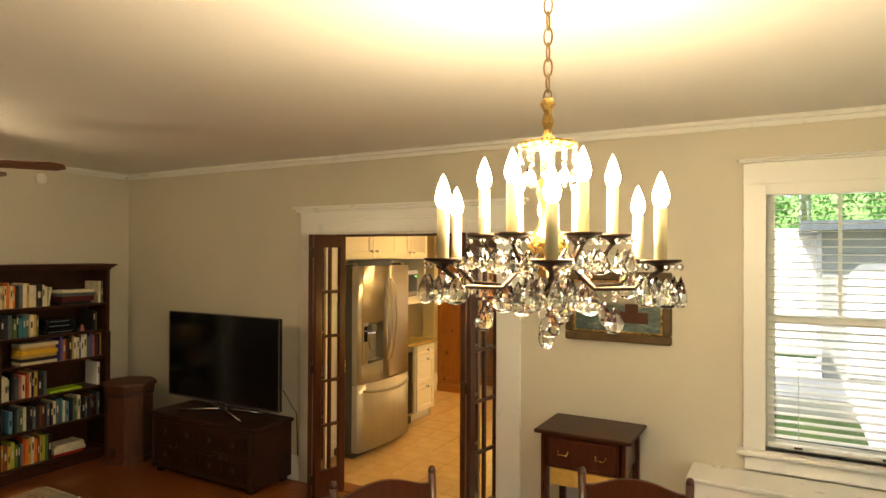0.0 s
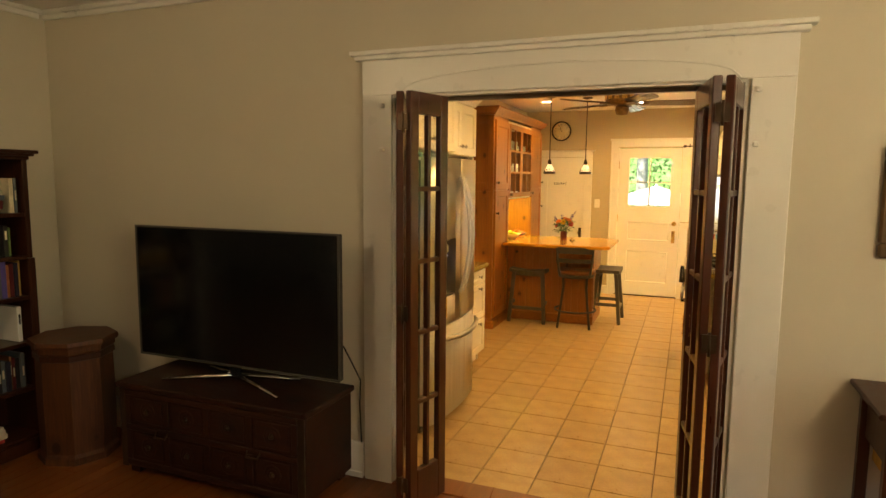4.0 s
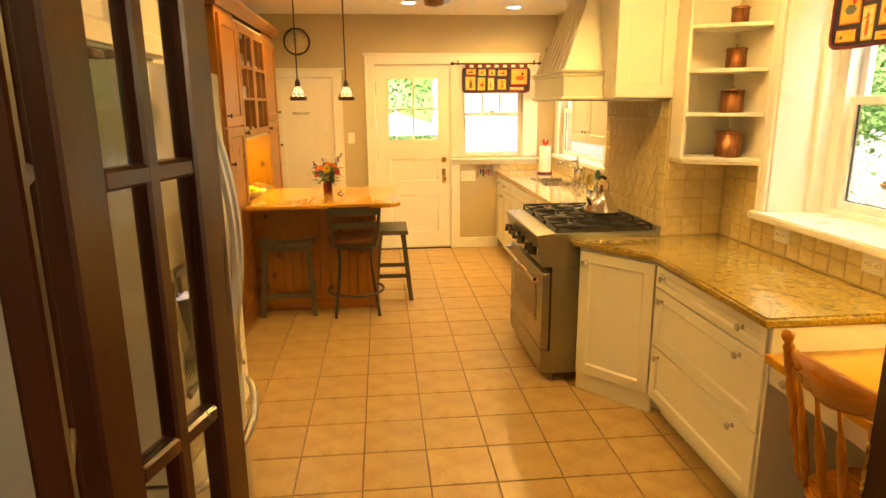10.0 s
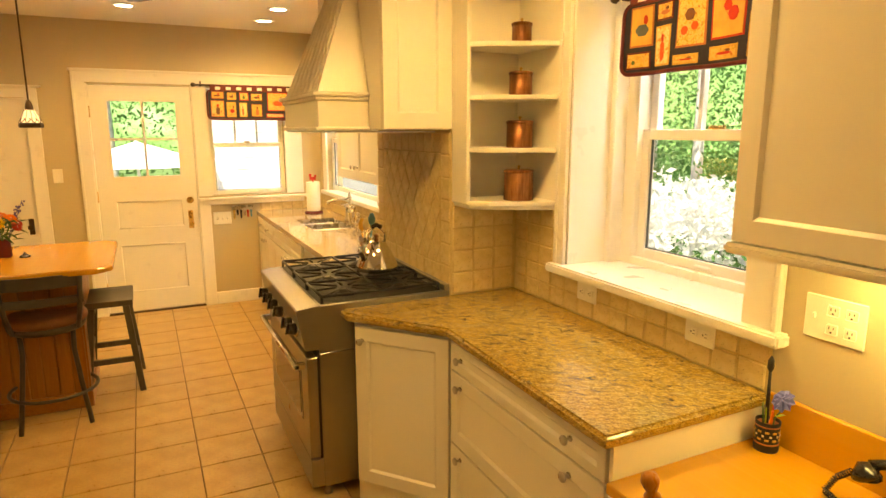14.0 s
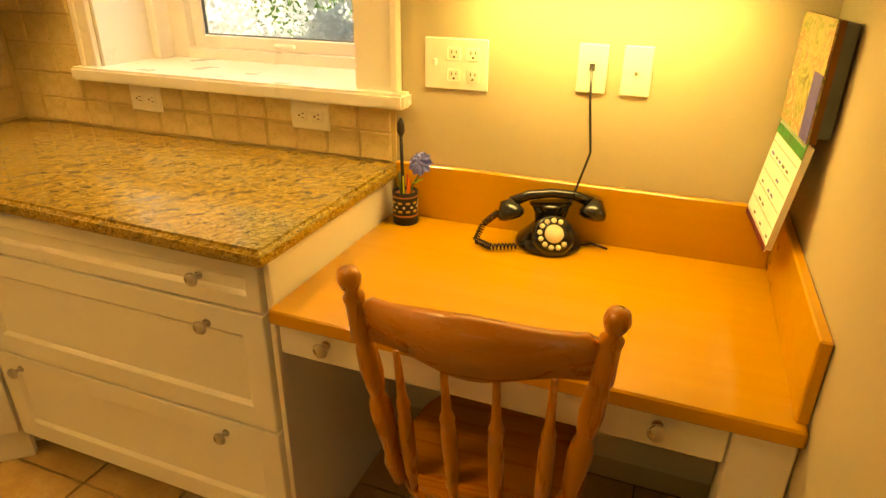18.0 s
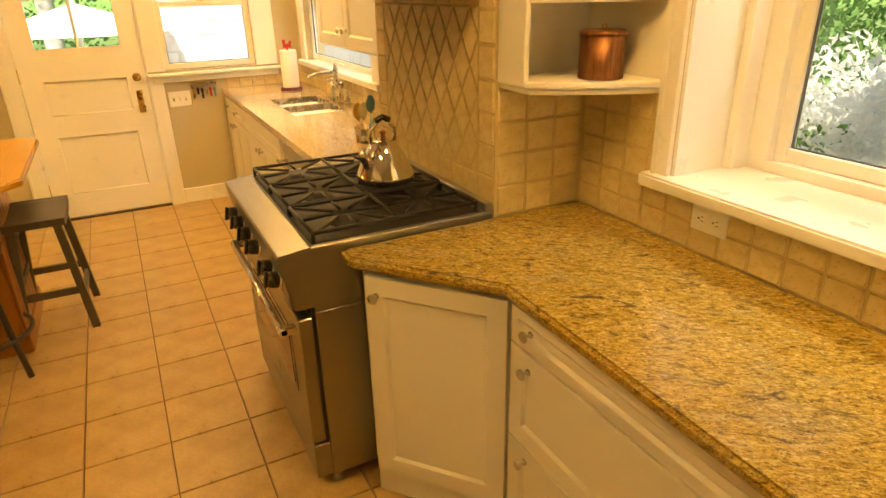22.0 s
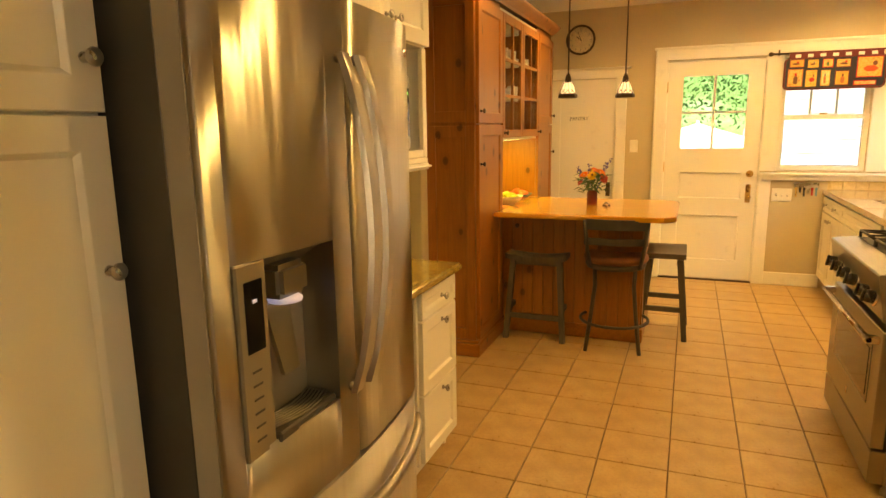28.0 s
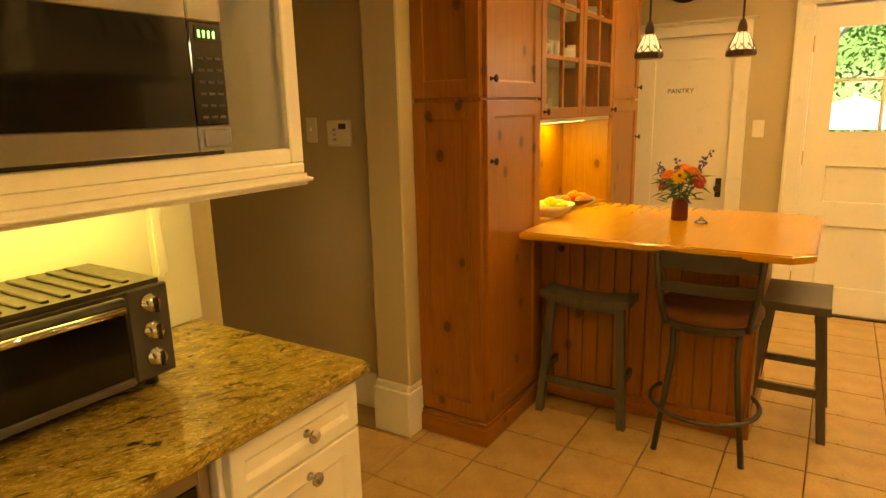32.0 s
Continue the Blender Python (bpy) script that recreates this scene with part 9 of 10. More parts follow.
part("lower_front", bx(0.06, 0.0, 0.54, 0.44, 0.38, 0.635), M["gold"], t, "lighter amber wood panel")
for x in (0.0, 0.46):
    for y in (0.0, 0.34):
        part("leg", bx(x, y, 0, x + 0.04, y + 0.04, 0.835, bev=0.004), M["mahog"], t)
part("shelf", bx(0.02, 0.02, 0.20, 0.48, 0.36, 0.222, bev=0.003), M["mahog"], t)

t = thing("framed_painting", "gold framed seascape painting on the wall", "painting", (-0.81, LY - 0.004, 1.57))
bm = B()
w, h, f = 0.33, 0.22, 0.055
for q in ((-w, -h, w, -h + f), (-w, h - f, w, h), (-w, -h + f, -w + f, h - f), (w - f, -h + f, w, h - f)):
    box(bm, q[0], -0.03, q[1], q[2], 0, q[3], bev=0.008)
part("frame", bm, M["framegilt"], t)
bm = B()
g2 = 0.012
for q in ((-w + f, -h + f, w - f, -h + f + g2), (-w + f, h - f - g2, w - f, h - f), (-w + f, -h + f + g2, -w + f + g2, h - f - g2), (w - f - g2, -h + f + g2, w - f, h - f - g2)):
    box(bm, q[0], -0.02, q[1], q[2], 0, q[3], bev=0.003)
part("inner_frame", bm, M["brass"], t)
k = Nodes("seascape_paint")
sep = k.n.new("ShaderNodeSeparateXYZ"); k.l.new(k.coord, sep.inputs[0])
c = k.ramp(k.noise(12, 5, 0.6, k.scaled(1, 1, 2.5)), (0.3, (0.03, 0.05, 0.045)), (0.55, (0.10, 0.14, 0.12)), (0.7, (0.30, 0.32, 0.28)))
sk = k.ramp(k.noise(7, 4), (0.3, (0.30, 0.27, 0.2)), (0.7, (0.45, 0.40, 0.30)))
mp = k.n.new("ShaderNodeMapRange"); k.l.new(sep.outputs[2], mp.inputs[0]); mp.inputs[1].default_value, mp.inputs[2].default_value = 0.0, 0.03
c = k.mix(mp.outputs[0], c, sk)
k.put("Base Color", c); k.put("Roughness", 0.45)
part("canvas", bx(-w + f, -0.008, -h + f, w - f, -0.002, h - f), k.m, t, "dark sea under a tan sky")
bm = B(); box(bm, 0.02, -0.0095, -0.10, 0.19, -0.0082, -0.03, bev=0.0); box(bm, 0.05, -0.0095, -0.03, 0.13, -0.0082, 0.02)
part("dark_ship", bm, M["mahog"], t)

# window with blinds, radiator cover
sash_window("window_4", "white double-hung living room window with blinds", (0, LY + 0.07, 0), 0, 0.02, 0.74, 0.81, 1.53, 2.29, 2, handle=False)
t = casing("window_casing", 0.02, 0.74, 2.30, LY, w=0.115, head=0.12, z0=0.80, crown=0.025, label="white painted casing of the living room window")
bm = B(); box(bm, -0.125, LY - 0.075, 0.775, 0.885, LY + 0.06, 0.80, bev=0.006)
single("window_sill", bm, M["trim"], "white moulded living room window sill", "sill")["kind"] = "structure"
bm = B(); box(bm, -0.09, LY - 0.03, 0.685, 0.85, LY, 0.775, bev=0.006)
single("sill_apron", bm, M["trim"], "white moulded apron under the window sill", "trim")["kind"] = "structure"
t = thing("window_blind", "white slatted wooden blind, lowered and open", "blind", (0.38, LY + 0.03, 0))
part("headrail", bx(-0.375, -0.045, 2.235, 0.375, 0.03, 2.305, bev=0.004), M["trim"], t)
slat = None
for k in range(32):
    z = 2.20 - k * 0.0425
    if slat is None:
        bm = B(); box(bm, -0.35, -0.024, -0.0012, 0.35, 0.024, 0.0012)
        slat = mesh_of(bm, "slat", M["trim"])
    o = new("slat", slat); o.parent = t; o.matrix_basis = pose(0, 0, z, 6, 0, 0)
part("bottom_rail", bx(-0.35, -0.025, 0.822, 0.35, 0.025, 0.842, bev=0.004), M["trim"], t)
for x in (-0.2, 0.2):
    part("rail_clip", bx(x - 0.02, -0.03, 0.826, x + 0.02, -0.024, 0.838), M["bronze"], t)
    bm = B(); rod(bm, (x, -0.026, 0.84), (x, -0.026, 2.235), 0.0012, n=4)
    part("ladder_cord", bm, M["trim"], t)
t = thing("radiator_cover", "white painted radiator cover under the window", "radiator cover", (-0.34, 3.58, 0))
part("top", bx(-0.02, -0.02, 0.655, 1.50, 0.275, 0.68, bev=0.005), M["trim"], t)
part("body", bx(0, 0, 0, 1.48, 0.27, 0.655, bev=0.004), M["trim"], t)
# dining chairs by the table
def dining_chair(at, rz):
    t = thing("dining_chair", "dark mahogany dining chair with shaped crest rail", "chair", at, rz, "dining chairs")
    for s in (-1, 1):
        bm = B(); tube(bm, [(s * 0.19, 0.2, 0), (s * 0.19, 0.19, 0.45), (s * 0.205, 0.23, 0.75), (s * 0.215, 0.27, 0.965)], 0.017, 8); lathe(bm, [(0.012, 0), (0.018, 0.01), (0.012, 0.03), (0, 0.035)], 10, at=(s * 0.215, 0.27, 0.96))
        part("back_post", bm, M["mahog"], t)
        bm = B(); tube(bm, [(s * 0.2, -0.2, 0), (s * 0.2, -0.19, 0.43)], 0.018, 8)
        part("front_leg", bm, M["mahog"], t)
    bm = B(); prism(bm, [(-0.22, -0.22), (0.22, -0.22), (0.2, 0.2), (-0.2, 0.2)], 0.43, 0.47, 0.008)
    part("seat", bm, M["mahog"], t)
    bm = B()
    R = []
    for i in range(13):
        u = i / 6 - 1
        zt = 0.925 + 0.035 * max(0, math.cos(u * math.pi / 2 * 1.25))
        R.append([bm.verts.new((u * 0.205, 0.262 + 0.02 * (1 - u * u) + dy, z)) for z in (0.86, zt) for dy in (-0.009, 0.009)])
    for a, b in zip(R, R[1:]):
        for q in ((0, 1), (1, 3), (3, 2), (2, 0)):
            bm.faces.new((a[q[0]], a[q[1]], b[q[1]], b[q[0]]))
    bm.faces.new((R[0][0], R[0][1], R[0][3], R[0][2])); bm.faces.new((R[-1][0], R[-1][1], R[-1][3], R[-1][2]))
    bmesh.ops.recalc_face_normals(bm, faces=bm.faces[:])
    part("crest_rail", bm, M["mahog"], t)
    for u in (-0.5, 0, 0.5):
        bm = B(); rod(bm, (u * 0.36, 0.19, 0.46), (u * 0.36, 0.268, 0.87), 0.009)
        part("spindle", bm, M["mahog"], t)


dining_chair((-0.37, 2.32, 0), 12)
dining_chair((-1.10, 1.90, 0), 55)

# ---- chandelier ----
def chandelier():
    t = thing("chandelier", "brass and crystal chandelier with lit candle bulbs", "chandelier", (CH[0], CH[1], 0))
    bm = B(); lathe(bm, [(0, ZL), (0.07, ZL), (0.065, ZL - 0.02), (0.02, ZL - 0.04), (0, ZL - 0.042)], 24)
    part("canopy", bm, M["brass"], t)
    z, k = ZL - 0.04, 0
    while z > 2.29:
        bm = B(); tube(bm, [(0.011 * math.cos(a), 0, z - 0.02 + 0.024 * math.sin(a)) for a in (2 * math.pi * i / 14 for i in range(14))], 0.0028, 6, True)
        part("chain_link", bm, M["motorbrass"], t, at=pose(0, 0, 0, 0, 0, 90 * (k % 2)))
        z -= 0.040; k += 1
    prof = [(0, 2.30), (0.014, 2.30), (0.02, 2.285), (0.010, 2.265), (0.016, 2.24), (0.009, 2.215), (0.02, 2.19), (0.075, 2.185), (0.078, 2.178), (0.02, 2.165), (0.016, 2.10), (0.03, 2.06), (0.016, 2.02), (0.018, 1.98), (0.04, 1.95), (0.055, 1.92), (0.04, 1.89), (0.02, 1.87), (0.028, 1.85), (0, 1.83)]
    bm = B(); lathe(bm, prof, 24)
    part("stem", bm, M["brass"], t)
    # drop shapes
    bm = B(); lathe(bm, [(0, 0), (0.004, -0.006), (0.010, -0.018), (0.0165, -0.036), (0.015, -0.048), (0.008, -0.056), (0, -0.058)], 8, smooth=False)
    bmesh.ops.transform(bm, matrix=Matrix.Diagonal((1.75, 0.9, 1.25, 1)), verts=bm.verts[:])
    drop = mesh_of(bm, "crystal_drop", M["crystal"])
    bm = B(); bmesh.ops.create_icosphere(bm, subdivisions=1, radius=0.008)
    bead = mesh_of(bm, "crystal_bead", M["crystal"])
    r = random.Random(5)

    def hang(par, x, y, z, s=1.0, beads=1):
        for b in range(beads):
            o = new("crystal_bead", bead); o.parent = par; o.matrix_basis = pose(x, y, z - 0.009 - 0.016 * b)
        o = new("crystal_drop", drop); o.parent = par
        o.matrix_basis = Matrix.LocRotScale((x, y, z - 0.012 - 0.016 * beads), Euler((0, 0, r.uniform(0, 3))), (s, s, s))
    bm = B(); lathe(bm, [(0.008, 0), (0.017, 0.012), (0.020, 0.028), (0.0145, 0.05), (0.006, 0.074), (0, 0.085)], 14)
    bulb = mesh_of(bm, "bulb", M["bulb"])
    bm = B(); lathe(bm, [(0.0145, 0), (0.0145, 0.122), (0, 0.123)], 14)
    sleeve = mesh_of(bm, "candle_sleeve", M["candle"])
    bm = B(); lathe(bm, [(0.006, -0.02), (0.012, -0.008), (0.034, 0.0), (0.045, 0.004), (0.047, 0.009), (0.02, 0.006), (0, 0.006)], 18)
    cup = mesh_of(bm, "cup", M["bronze"])
    for n, rad, zc, off in ((6, 0.29, 1.880, -1.194), (6, 0.163, 1.942, 0.342)):
        for i in range(n):
            a = off + 2 * math.pi * i / n
            c, s = math.cos(a), math.sin(a)
            bm = B(); tube(bm, [(0.035 * c, 0.035 * s, 1.905), (rad * 0.45 * c, rad * 0.45 * s, zc - 0.065), (rad * 0.8 * c, rad * 0.8 * s, zc - 0.06), (rad * c, rad * s, zc - 0.015)], 0.006, 6)
            arm = part("arm", bm, M["bronze"], t)
            o = new("cup", cup); o.parent = arm; o.matrix_basis = pose(rad * c, rad * s, zc)
            o = new("candle_sleeve", sleeve); o.parent = arm; o.matrix_basis = pose(rad * c, rad * s, zc + 0.005)
            o = new("bulb", bulb); o.parent = arm; o.matrix_basis = pose(rad * c, rad * s, zc + 0.126); o.visible_shadow = False
            for k in range(6):
                b = 2 * math.pi * k / 6 + i
                hang(arm, rad * c + 0.044 * math.cos(b), rad * s + 0.044 * math.sin(b), zc, 1.0 if rad > 0.2 else 0.85)
            hang(arm, rad * 0.62 * c, rad * 0.62 * s, zc - 0.062, 0.9, 2)
    for k in range(10):
        b = 2 * math.pi * k / 10
        hang(t, 0.072 * math.cos(b), 0.072 * math.sin(b), 2.18, 0.6, 3)
    for k in range(7):
        b = 2 * math.pi * k / 7
        hang(t, 0.11 * math.cos(b), 0.11 * math.sin(b), 1.87, 1.1, 2)
    hang(t, 0, 0, 1.83, 1.35, 4)
    hang(t, 0.03, 0.02, 1.84, 1.1, 2)


chandelier()

# ---- rooms beyond the arch ----
t = casing("far_casing", 2.98, 4.62, 2.06, 0, 90, (-11.05, 0, 0), w=0.2, head=0.16, crown=0.05, label="white painted casing of the far opening")
def armchair(at, rz):
    t = thing("armchair", "oxblood leather armchair with rolled arms and dark legs", "armchair", at, rz)
    part("seat_cushion", bx(-0.29, -0.37, 0.31, 0.29, 0.24, 0.48, bev=0.05, seg=3), M["leather"], t)
    bm = B()
    for x in (-0.20, 0.0, 0.20):
        box(bm, x - 0.11, 0.20, 0.40, x + 0.11, 0.36, 1.0, bev=0.055, seg=3)
    box(bm, -0.34, 0.28, 0.25, 0.34, 0.42, 0.96, bev=0.05, seg=3)
    part("backrest", bm, M["leather"], t)
    for s in (-1, 1):
        bm = B(); box(bm, min(s * 0.29, s * 0.40), -0.38, 0.20, max(s * 0.29, s * 0.40), 0.34, 0.58, bev=0.03, seg=2)
        rod(bm, (s * 0.365, -0.40, 0.585), (s * 0.365, 0.30, 0.61), 0.078, n=18)
        box(bm, min(s * 0.30, s * 0.40), 0.14, 0.55, max(s * 0.30, s * 0.40), 0.38, 0.93, bev=0.045, seg=3)
        part("armrest", bm, M["leather"], t)
        for k in range(7):
            bm = B(); lathe(bm, [(0.007, 0), (0.004, 0.005), (0, 0.006)], 8, m=pose(s * 0.345, -0.384, 0.25 + 0.045 * k, 90, 0, 0))
            part("nail_head", bm, M["brass"], t)
        for y in (-0.33, 0.34):
            bm = B(); lathe(bm, [(0, 0), (0.018, 0), (0.024, 0.05), (0.034, 0.13), (0.03, 0.19)], 14, at=(s * 0.34, y, 0))
            part("leg", bm, M["mahog"], t)
    part("base", bx(-0.39, -0.36, 0.18, 0.39, 0.38, 0.32, bev=0.02), M["leather"], t)


armchair((-9.33, 2.02, 0), 55)
t = thing("far_bookcase", "dark bookcase with glass doors beyond the arch", "bookcase", (-10.75, 2.49, 0), 90)
part("carcass", bx(-0.9, 0, 0, 0.05, 0.3, 1.8, bev=0.005), M["walnut"], t)
part("cornice", bx(-0.96, -0.05, 1.8, 0.11, 0.3, 1.87, bev=0.01), M["walnut"], t)
for k in range(10):
    part("book_spine", bx(-0.8 + 0.08 * k, -0.006, 1.05, -0.73 + 0.08 * k, 0, 1.32), M[("maroon", "brown", "black", "navy", "brown")[k % 5]], t)
t = thing("rug", "faded red and blue wool rug beyond the arch", "rug", (0, 0, 0))
part("field", bx(-10.3, 0.9, 0.001, -7.9, 3.2, 0.01, bev=0.003), M["rug"], t)
bm = B()
for q in ((-10.4, 0.8, -7.8, 0.9), (-10.4, 3.2, -7.8, 3.3), (-10.4, 0.9, -10.3, 3.2), (-7.9, 0.9, -7.8, 3.2)):
    box(bm, q[0], q[1], 0.001, q[2], q[3], 0.009)
part("border", bm, M["teracotta"], t)
t = thing("curtained_window", "white sheer curtained window in the far room", "window", (-15.15, 5.15, 0), 90); t["kind"] = "structure"
bm = B()
cols = []
for i in range(60):
    x = -0.6 + 1.2 * i / 59
    cols.append([bm.verts.new((x, -0.02 + 0.018 * math.sin(i * 0.9), z)) for z in (0.58, 2.10)])
for a, b in zip(cols, cols[1:]):
    f = bm.faces.new((a[0], b[0], b[1], a[1])); f.smooth = True
k = Nodes("sheer_curtain")
tr = k.n.new("ShaderNodeBsdfTranslucent"); tr.inputs[0].default_value = (0.86, 0.84, 0.95, 1)
tp = k.n.new("ShaderNodeBsdfTransparent")
mx = k.n.new("ShaderNodeMixShader"); mx.inputs[0].default_value = 0.05
k.l.new(tr.outputs[0], mx.inputs[1]); k.l.new(tp.outputs[0], mx.inputs[2]); k.l.new(mx.outputs[0], k.n["Material Output"].inputs[0])
part("curtain", bm, k.m, t)
bm = B(); box(bm, -0.55, 0.08, 1.42, 0.55, 0.11, 1.48); box(bm, -0.02, 0.08, 0.62, 0.02, 0.11, 2.06)
part("sash", bm, M["trim"], t)
bm = B(); rod(bm, (-0.75, -0.05, 2.22), (0.75, -0.05, 2.22), 0.012)
part("curtain_rod", bm, M["bronze"], t)
t = thing("shelf_unit", "white built-in shelves with books in the far room", "shelf", (-15.12, 3.78, 0), 90)
for z in (0.3, 0.75, 1.15, 1.55, 1.95):
    part("shelf_board", bx(-0.1, 0.0, z, 0.75, -0.25, z + 0.03), M["trim"], t)
for x in (-0.12, 0.75):
    part("side_panel", bx(x, -0.25, 0, x + 0.03, 0, 2.1), M["trim"], t)
rr = random.Random(44)
for z in (0.33, 0.78, 1.18, 1.58):
    x = -0.06
    while x < 0.66:
        w = rr.uniform(0.03, 0.07)
        part("book_spine", bx(x, -0.22, z, x + w - 0.004, -0.05, z + rr.uniform(0.18, 0.28)), M[rr.choice(("ivory", "red", "slate", "teal", "brown", "canvas"))], t)
        x += w + rr.uniform(0, 0.05)
t = thing("low_bench", "dark upholstered bench under the far window", "bench", (-14.6, 5.1, 0), 90)
part("cushion", bx(-0.6, -0.2, 0.30, 0.6, 0.25, 0.48, bev=0.03, seg=2), M["black"], t)
part("frame", bx(-0.58, -0.18, 0.0, 0.58, 0.23, 0.30, bev=0.01), M["walnut"], t)
single("far_rug", bx(-14.6, 1.2, 0.001, -11.5, 4.2, 0.008), M["rugedge"], "pale grey carpet in the far room", "rug")

# ---- outdoors ----
bm = B(); GZ = -0.45
v = [bm.verts.new(p) for p in ((-2000, -2000, GZ), (2000, -2000, GZ), (2000, 2000, GZ), (-2000, 2000, GZ))]
bm.faces.new(v)
setting("ground", bm, M["lawn"], "green lawn round the house", "ground")
bm = B(); box(bm, -6.0, YB + 0.15, GZ, 1.5, 14.2, GZ + 0.30, bev=0.01)
setting("patio", bm, M["patio"], "pale stone patio behind the kitchen", "pavement")
bm = B(); box(bm, 1.0, 4.6, GZ - 0.05, 7.5, 14.2, GZ + 0.03, bev=0.01)
setting("gravel_yard", bm, M["palestone"], "pale sunlit gravel beside the house", "pavement")
# far woods beyond the garden, their sunlight and haze painted in as emission
k = Nodes("far_woods_painted_glow")
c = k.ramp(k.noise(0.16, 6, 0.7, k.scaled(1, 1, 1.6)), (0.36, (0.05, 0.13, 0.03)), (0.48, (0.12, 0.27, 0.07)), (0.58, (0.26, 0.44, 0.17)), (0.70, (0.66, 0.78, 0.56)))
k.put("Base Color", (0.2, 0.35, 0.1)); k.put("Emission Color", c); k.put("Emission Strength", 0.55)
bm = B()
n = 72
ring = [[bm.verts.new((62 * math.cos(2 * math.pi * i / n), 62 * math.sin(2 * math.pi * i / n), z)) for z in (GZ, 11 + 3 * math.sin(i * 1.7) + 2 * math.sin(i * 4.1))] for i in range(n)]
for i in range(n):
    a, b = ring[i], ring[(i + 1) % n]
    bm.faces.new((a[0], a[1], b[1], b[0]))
setting("backdrop", bm, k.m, "green backdrop of far woods with painted glow", "backdrop")


def leaves(name, label, category, lo, hi, n, size, mat, seed, clumps=40, kind=""):
    """Many small leaves gathered in uneven clumps inside a box."""
    r = np.random.RandomState(seed)
    lo, hi = np.array(lo), np.array(hi)
    cc = lo + (hi - lo) * r.rand(clumps, 3)
    cr = (hi - lo).mean() * (0.10 + 0.16 * r.rand(clumps))
    pick = r.randint(0, clumps, n)
    d = r.randn(n, 3); d /= np.linalg.norm(d, axis=1)[:, None]
    c = cc[pick] + d * (cr[pick] * r.rand(n) ** 0.45)[:, None]
    a = r.randn(n, 3); a /= np.linalg.norm(a, axis=1)[:, None]
    b = np.cross(a, r.randn(n, 3)); b /= np.linalg.norm(b, axis=1)[:, None]
    s = size * (0.6 + 0.8 * r.rand(n))[:, None]
    v = np.stack([c - a * s, c + b * s * 0.45, c + a * s, c - b * s * 0.45], 1).reshape(-1, 3)
    f = np.arange(n * 4).reshape(-1, 4)
    me = bpy.data.meshes.new(name)
    me.from_pydata(v.tolist(), [], f.tolist())
    me.materials.append(M[mat])
    ob = new(name, me)
    return tagged(ob, label, category, "", kind)


def tree(at, h, r, crown_r, n, seed, label, bark="bark"):
    t = thing("tree", label, "tree", at)
    rr = random.Random(seed)
    bm = B()
    lean = rr.uniform(-0.4, 0.4)
    tube(bm, [(lean * u * u, 0.3 * lean * u, h * u) for u in (0, 0.15, 0.35, 0.6, 0.85, 1.0)], [r * 1.5, r, r * 0.85, r * 0.65, r * 0.4, r * 0.2], 10)
    part("trunk", bm, M[bark], t)
    for k in range(7):
        u = 0.35 + 0.08 * k
        a = rr.uniform(0, 6.28)
        p = Vector((lean * u * u, 0.3 * lean * u, h * u))
        q = p + Vector((math.cos(a), math.sin(a), 0.7)) * crown_r * 0.7
        bm = B(); tube(bm, [p, p.lerp(q, 0.5) + Vector((0, 0, 0.15)), q], [r * 0.45, r * 0.3, r * 0.12], 7)
        part("limb", bm, M[bark], t)
    c = leaves("crown", "", "", (-crown_r, -crown_r, h * 0.42), (crown_r, crown_r, h * 1.12), n * 6, 0.042, "foliage", seed, 40)
    c.parent = t
    return t


tree((5.0, 10.5, GZ), 8.5, 0.085, 2.4, 4200, 1, "pale-barked tree with light green leaves")
tree((7.6, 8.2, GZ), 8.0, 0.09, 2.4, 4200, 2, "pale-barked tree with light green leaves")
tree((8.0, 14.5, GZ), 8.5, 0.12, 2.6, 4200, 3, "pale-barked tree with light green leaves")
tree((-3.0, 18.5, GZ), 8.0, 0.16, 2.8, 4200, 4, "leafy tree behind the patio")
tree((0.5, 20.0, GZ), 9.0, 0.18, 3.0, 4200, 5, "leafy tree behind the patio")
tree((-7.0, 19.5, GZ), 9.0, 0.18, 3.0, 4200, 6, "leafy tree behind the patio")
leaves("woods", "dense green woods beyond the lawn", "woods", (8.5, -2, GZ), (12, 22, 8.5), 60000, 0.06, "foliage", 7, 150, "stuff")
leaves("woods", "dense green woods behind the patio", "woods", (-14, 21, GZ), (9, 25, 9), 60000, 0.065, "foliage", 8, 150, "stuff")
leaves("shrubs", "low green shrubs under the trees", "shrub", (4.5, 2, GZ), (8, 14, 1.5), 20000, 0.05, "foliage", 9, 70, "stuff")
t = thing("flowering_bush", "white flowering bush outside the deep window", "bush", (0, 0, 0))
c = leaves("foliage", "", "", (2.2, 6.4, GZ), (3.8, 10.0, 0.6), 4000, 0.045, "foliage", 10, 30); c.parent = t
c = leaves("blossoms", "", "", (1.9, 6.3, 0.0), (3.7, 10.1, 0.95), 26000, 0.04, "blossom", 11, 60); c.parent = t
c["kind"] = "stuff"
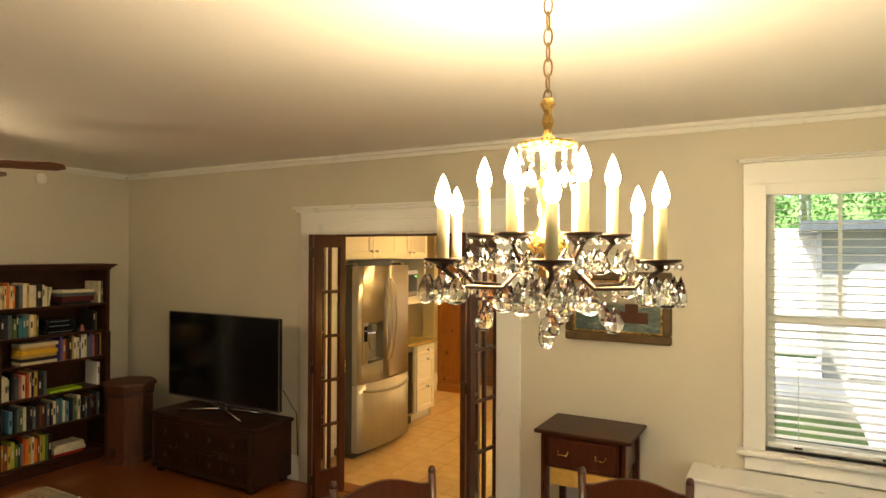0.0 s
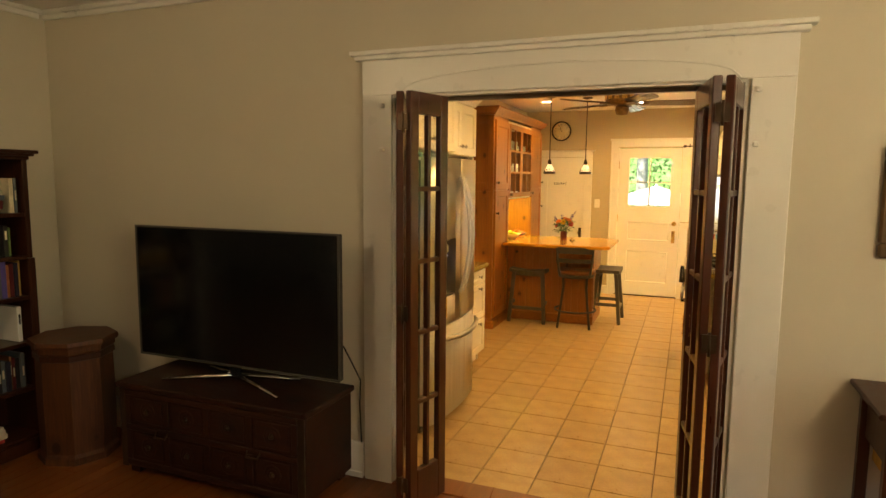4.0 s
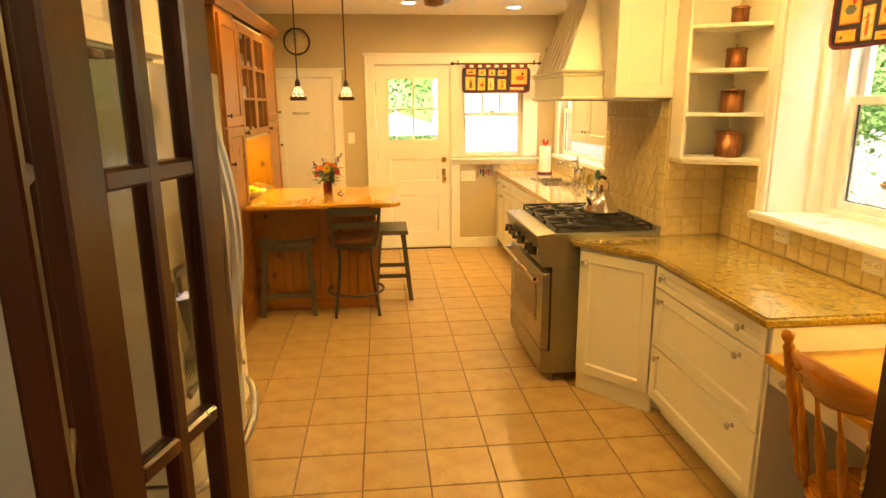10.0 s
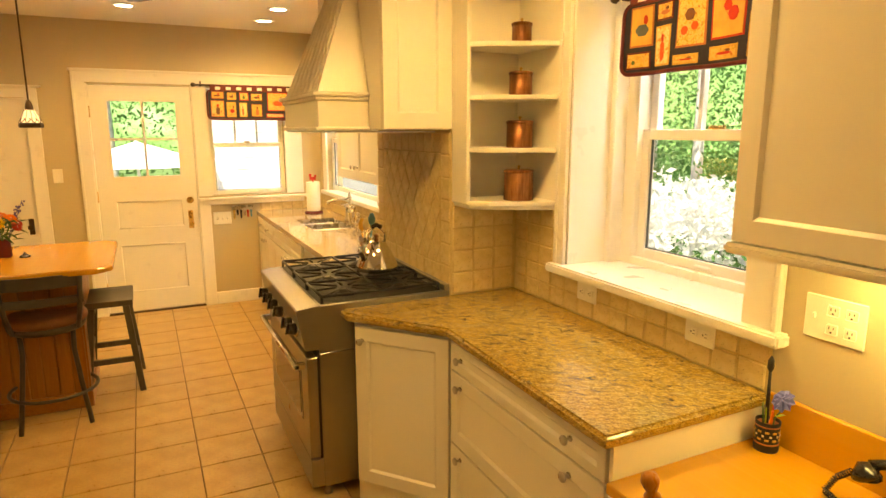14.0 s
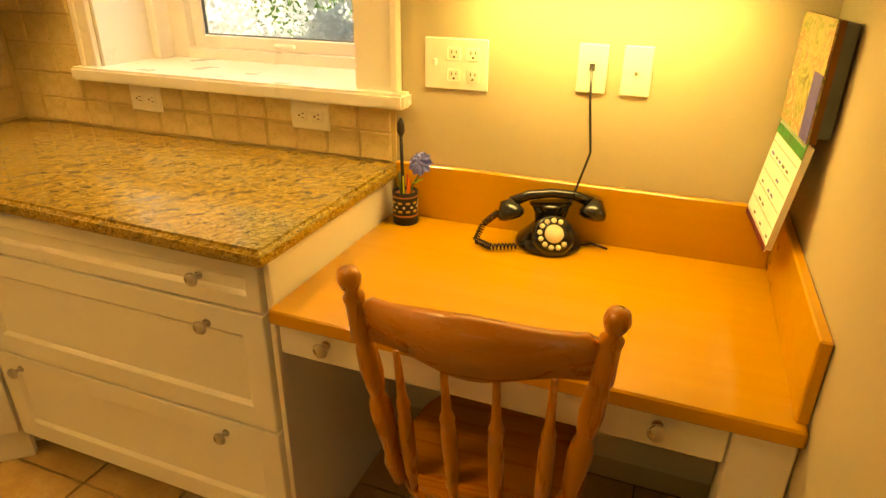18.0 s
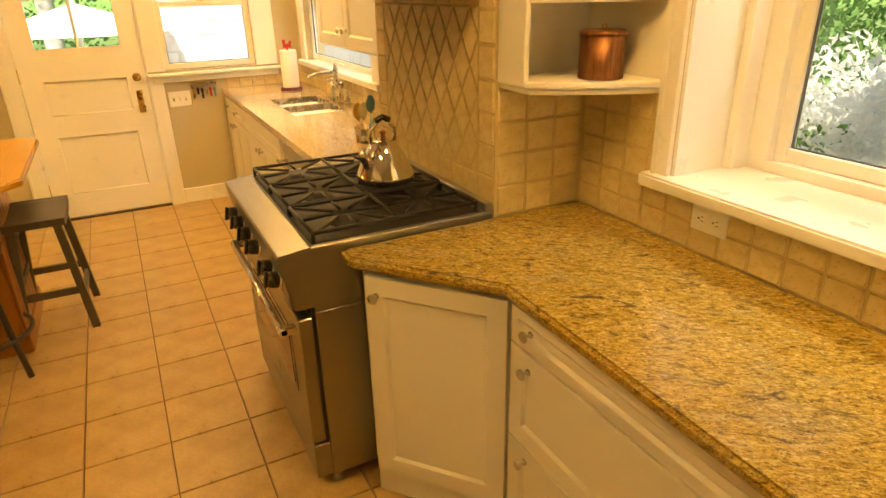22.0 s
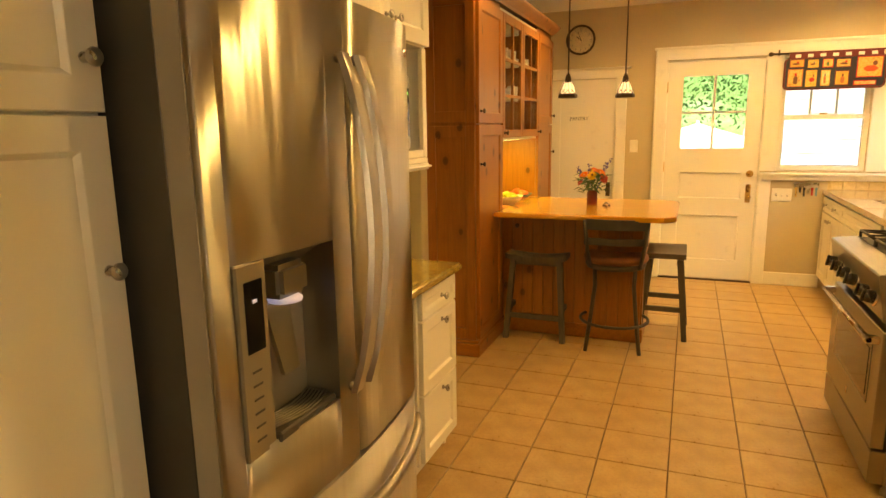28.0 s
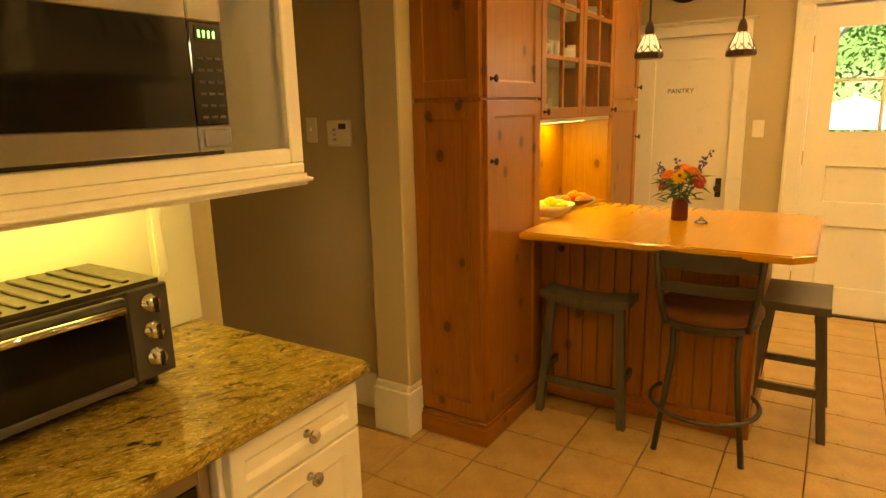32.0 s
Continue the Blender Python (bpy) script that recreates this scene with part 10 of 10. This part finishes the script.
# patio umbrella, stone wall
t = thing("patio_umbrella", "large white canvas patio umbrella", "umbrella", (-2.45, 14.2, GZ + 0.3))
bm = B()
n = 8
top = bm.verts.new((0, 0, 1.68))
ring = [bm.verts.new((1.15 * math.cos(2 * math.pi * k / n + 0.3), 1.15 * math.sin(2 * math.pi * k / n + 0.3), 1.33)) for k in range(n)]
for k in range(n):
    bm.faces.new((ring[k], ring[(k + 1) % n], top))
part("canopy", bm, M["canvas"], t)
bm = B(); rod(bm, (0, 0, 0), (0, 0, 1.72), 0.022)
part("pole", bm, M["trim"], t)
t = thing("stone_wall", "pale stone garden wall beyond the patio", "wall", (0, 0, 0))
rr = random.Random(77)
part("mortar_core", bx(-1.72, 14.608, -0.15, 2.3, 15.06, 2.44), M["palestone"], t)
for j in range(13):
    x = -1.75 + rr.uniform(0, 0.12)
    while x < 2.2:
        w = rr.uniform(0.22, 0.5)
        bm = B(); box(bm, x, 14.6 + rr.uniform(-0.012, 0.006), -0.15 + j * 0.2, x + w - 0.008, 15.1, 0.042 + j * 0.2, bev=0.008)
        part("stone", bm, M["palestone"], t)
        x += w
# garden shed seen through the living room window
t = thing("garden_shed", "grey boarded shed with white arched openings", "shed", (0.6, 11.8, GZ))
for k in range(16):
    part("board", bx(0.0, 0.0, 0.17 * k, 2.6, 0.05, 0.17 * k + 0.165), M["siding"], t)
for x in (0.35, 1.5):
    bm = B(); pts = [(x, 0.4), (x + 0.7, 0.4)] + [(x + 0.35 + 0.35 * math.cos(a), 1.9 + 0.35 * math.sin(a)) for a in (math.pi * i / 10 for i in range(11))]
    lo = [bm.verts.new((a, -0.03, b)) for a, b in pts]; hi = [bm.verts.new((a, 0.0, b)) for a, b in pts]
    bm.faces.new(lo); bm.faces.new(hi)
    for i in range(len(pts)):
        bm.faces.new((lo[i], lo[(i + 1) % len(pts)], hi[(i + 1) % len(pts)], hi[i]))
    bmesh.ops.recalc_face_normals(bm, faces=bm.faces[:])
    part("arched_panel", bm, M["canvas"], t)
bm = B(); prism(bm, [(-0.3, -0.4), (2.9, -0.4), (2.9, 3.2), (-0.3, 3.2)], 2.75, 2.9)
part("roof", bm, M["slate"], t)
part("shed_body", bx(0.02, 0.06, 0, 2.58, 3.0, 2.74), M["siding"], t)
# house outer shell over the rooms
bm = B(); box(bm, -15.6, LBACK - 0.14, ZL + 0.11, LRIGHT + 0.14, 6.3, ZL + 0.3); box(bm, XL - 2.3, 6.3, ZL + 0.11, XR + 0.4, YB + 0.16, ZL + 0.3)
setting("roof_slab", bm, M["slate"], "dark roof over the house", "roof")

# ---- floor tiles and boards ----
def tile_mesh(name, w, h, d, bev, mat):
    bm = B(); box(bm, -w / 2, -h / 2, -d, w / 2, h / 2, 0, bev=0)
    es = [e for e in bm.edges if all(v.co.z > -1e-6 for v in e.verts)]
    bmesh.ops.bevel(bm, geom=es, offset=bev, segments=1, affect="EDGES")
    return mesh_of(bm, name, mat)


S, GX, GY = 0.305, -2.55, 5.435
tile_data = tile_mesh("tile", S - 0.006, S - 0.006, 0.011, 0.002, M["tile"])
rng = random.Random(4)
for i in range(-6, 7):
    for j in range(-5, 16):
        x0, y0 = GX + i * S, GY + j * S
        x1, y1 = x0 + S, y0 + S
        cx0, cx1, cy0, cy1 = max(x0, XL + 0.0), min(x1, XR), max(y0, YK - 0.0), min(y1, YB)
        if cx1 - cx0 < 0.03 or cy1 - cy0 < 0.03:
            continue
        ob = new("tile", tile_data)
        ob.parent = floor_k
        sx, sy = (cx1 - cx0) / S, (cy1 - cy0) / S
        ob.matrix_basis = Matrix.LocRotScale(((cx0 + cx1) / 2, (cy0 + cy1) / 2, rng.uniform(-0.0008, 0.0)), Euler((rng.uniform(-0.0008, 0.0008), rng.uniform(-0.0008, 0.0008), 0)), (sx, sy, 1))
for i in range(-12, -5):
    for j in range(2, 7):
        x0, y0 = GX + i * S, GY + j * S
        cx0, cx1, cy0, cy1 = x0, min(x0 + S, XL), max(y0, 6.34), min(y0 + S, 7.45)
        if cx1 - cx0 < 0.03 or cy1 - cy0 < 0.03:
            continue
        ob = new("tile", tile_data)
        ob.parent = floor_k
        ob.matrix_basis = Matrix.LocRotScale(((cx0 + cx1) / 2, (cy0 + cy1) / 2, 0), None, ((cx1 - cx0) / S, (cy1 - cy0) / S, 1))
# oak boards along the living room
bw = 0.083
boards = {}
x = -8.0
k = 0
while x < -1.2:
    y = -1.0 - rng.uniform(0, 1.2)
    while y < LY - 0.01:
        ln = rng.choice((1.4, 1.8, 2.2))
        y1 = min(y + ln, LY - 0.001)
        if y1 - y > 0.1:
            key = round(y1 - y, 3)
            if key not in boards:
                boards[key] = tile_mesh("board", bw - 0.0015, y1 - y - 0.0015, 0.011, 0.001, M["plank"])
            ob = new("board", boards[key]); ob.parent = floor_l
            ob.matrix_basis = pose(x + bw / 2, (y + y1) / 2, 0)
        y = y1
    x += bw
bm = B()
for x0 in (-15.1 + 0.09 * i for i in range(78)):
    box(bm, x0, LBACK, -0.011, x0 + 0.088, LY, 0)
tagged(part("far_boards", bm, M["plank"], floor_l), "", "", "", "stuff")
bm = B()
for i in range(43):
    box(bm, -1.2 + 0.083 * i + 0.05, LBACK, -0.011, -1.2 + 0.083 * i + 0.1315, LY - 0.001, 0)
tagged(part("near_boards", bm, M["plank"], floor_l), "", "", "", "stuff")
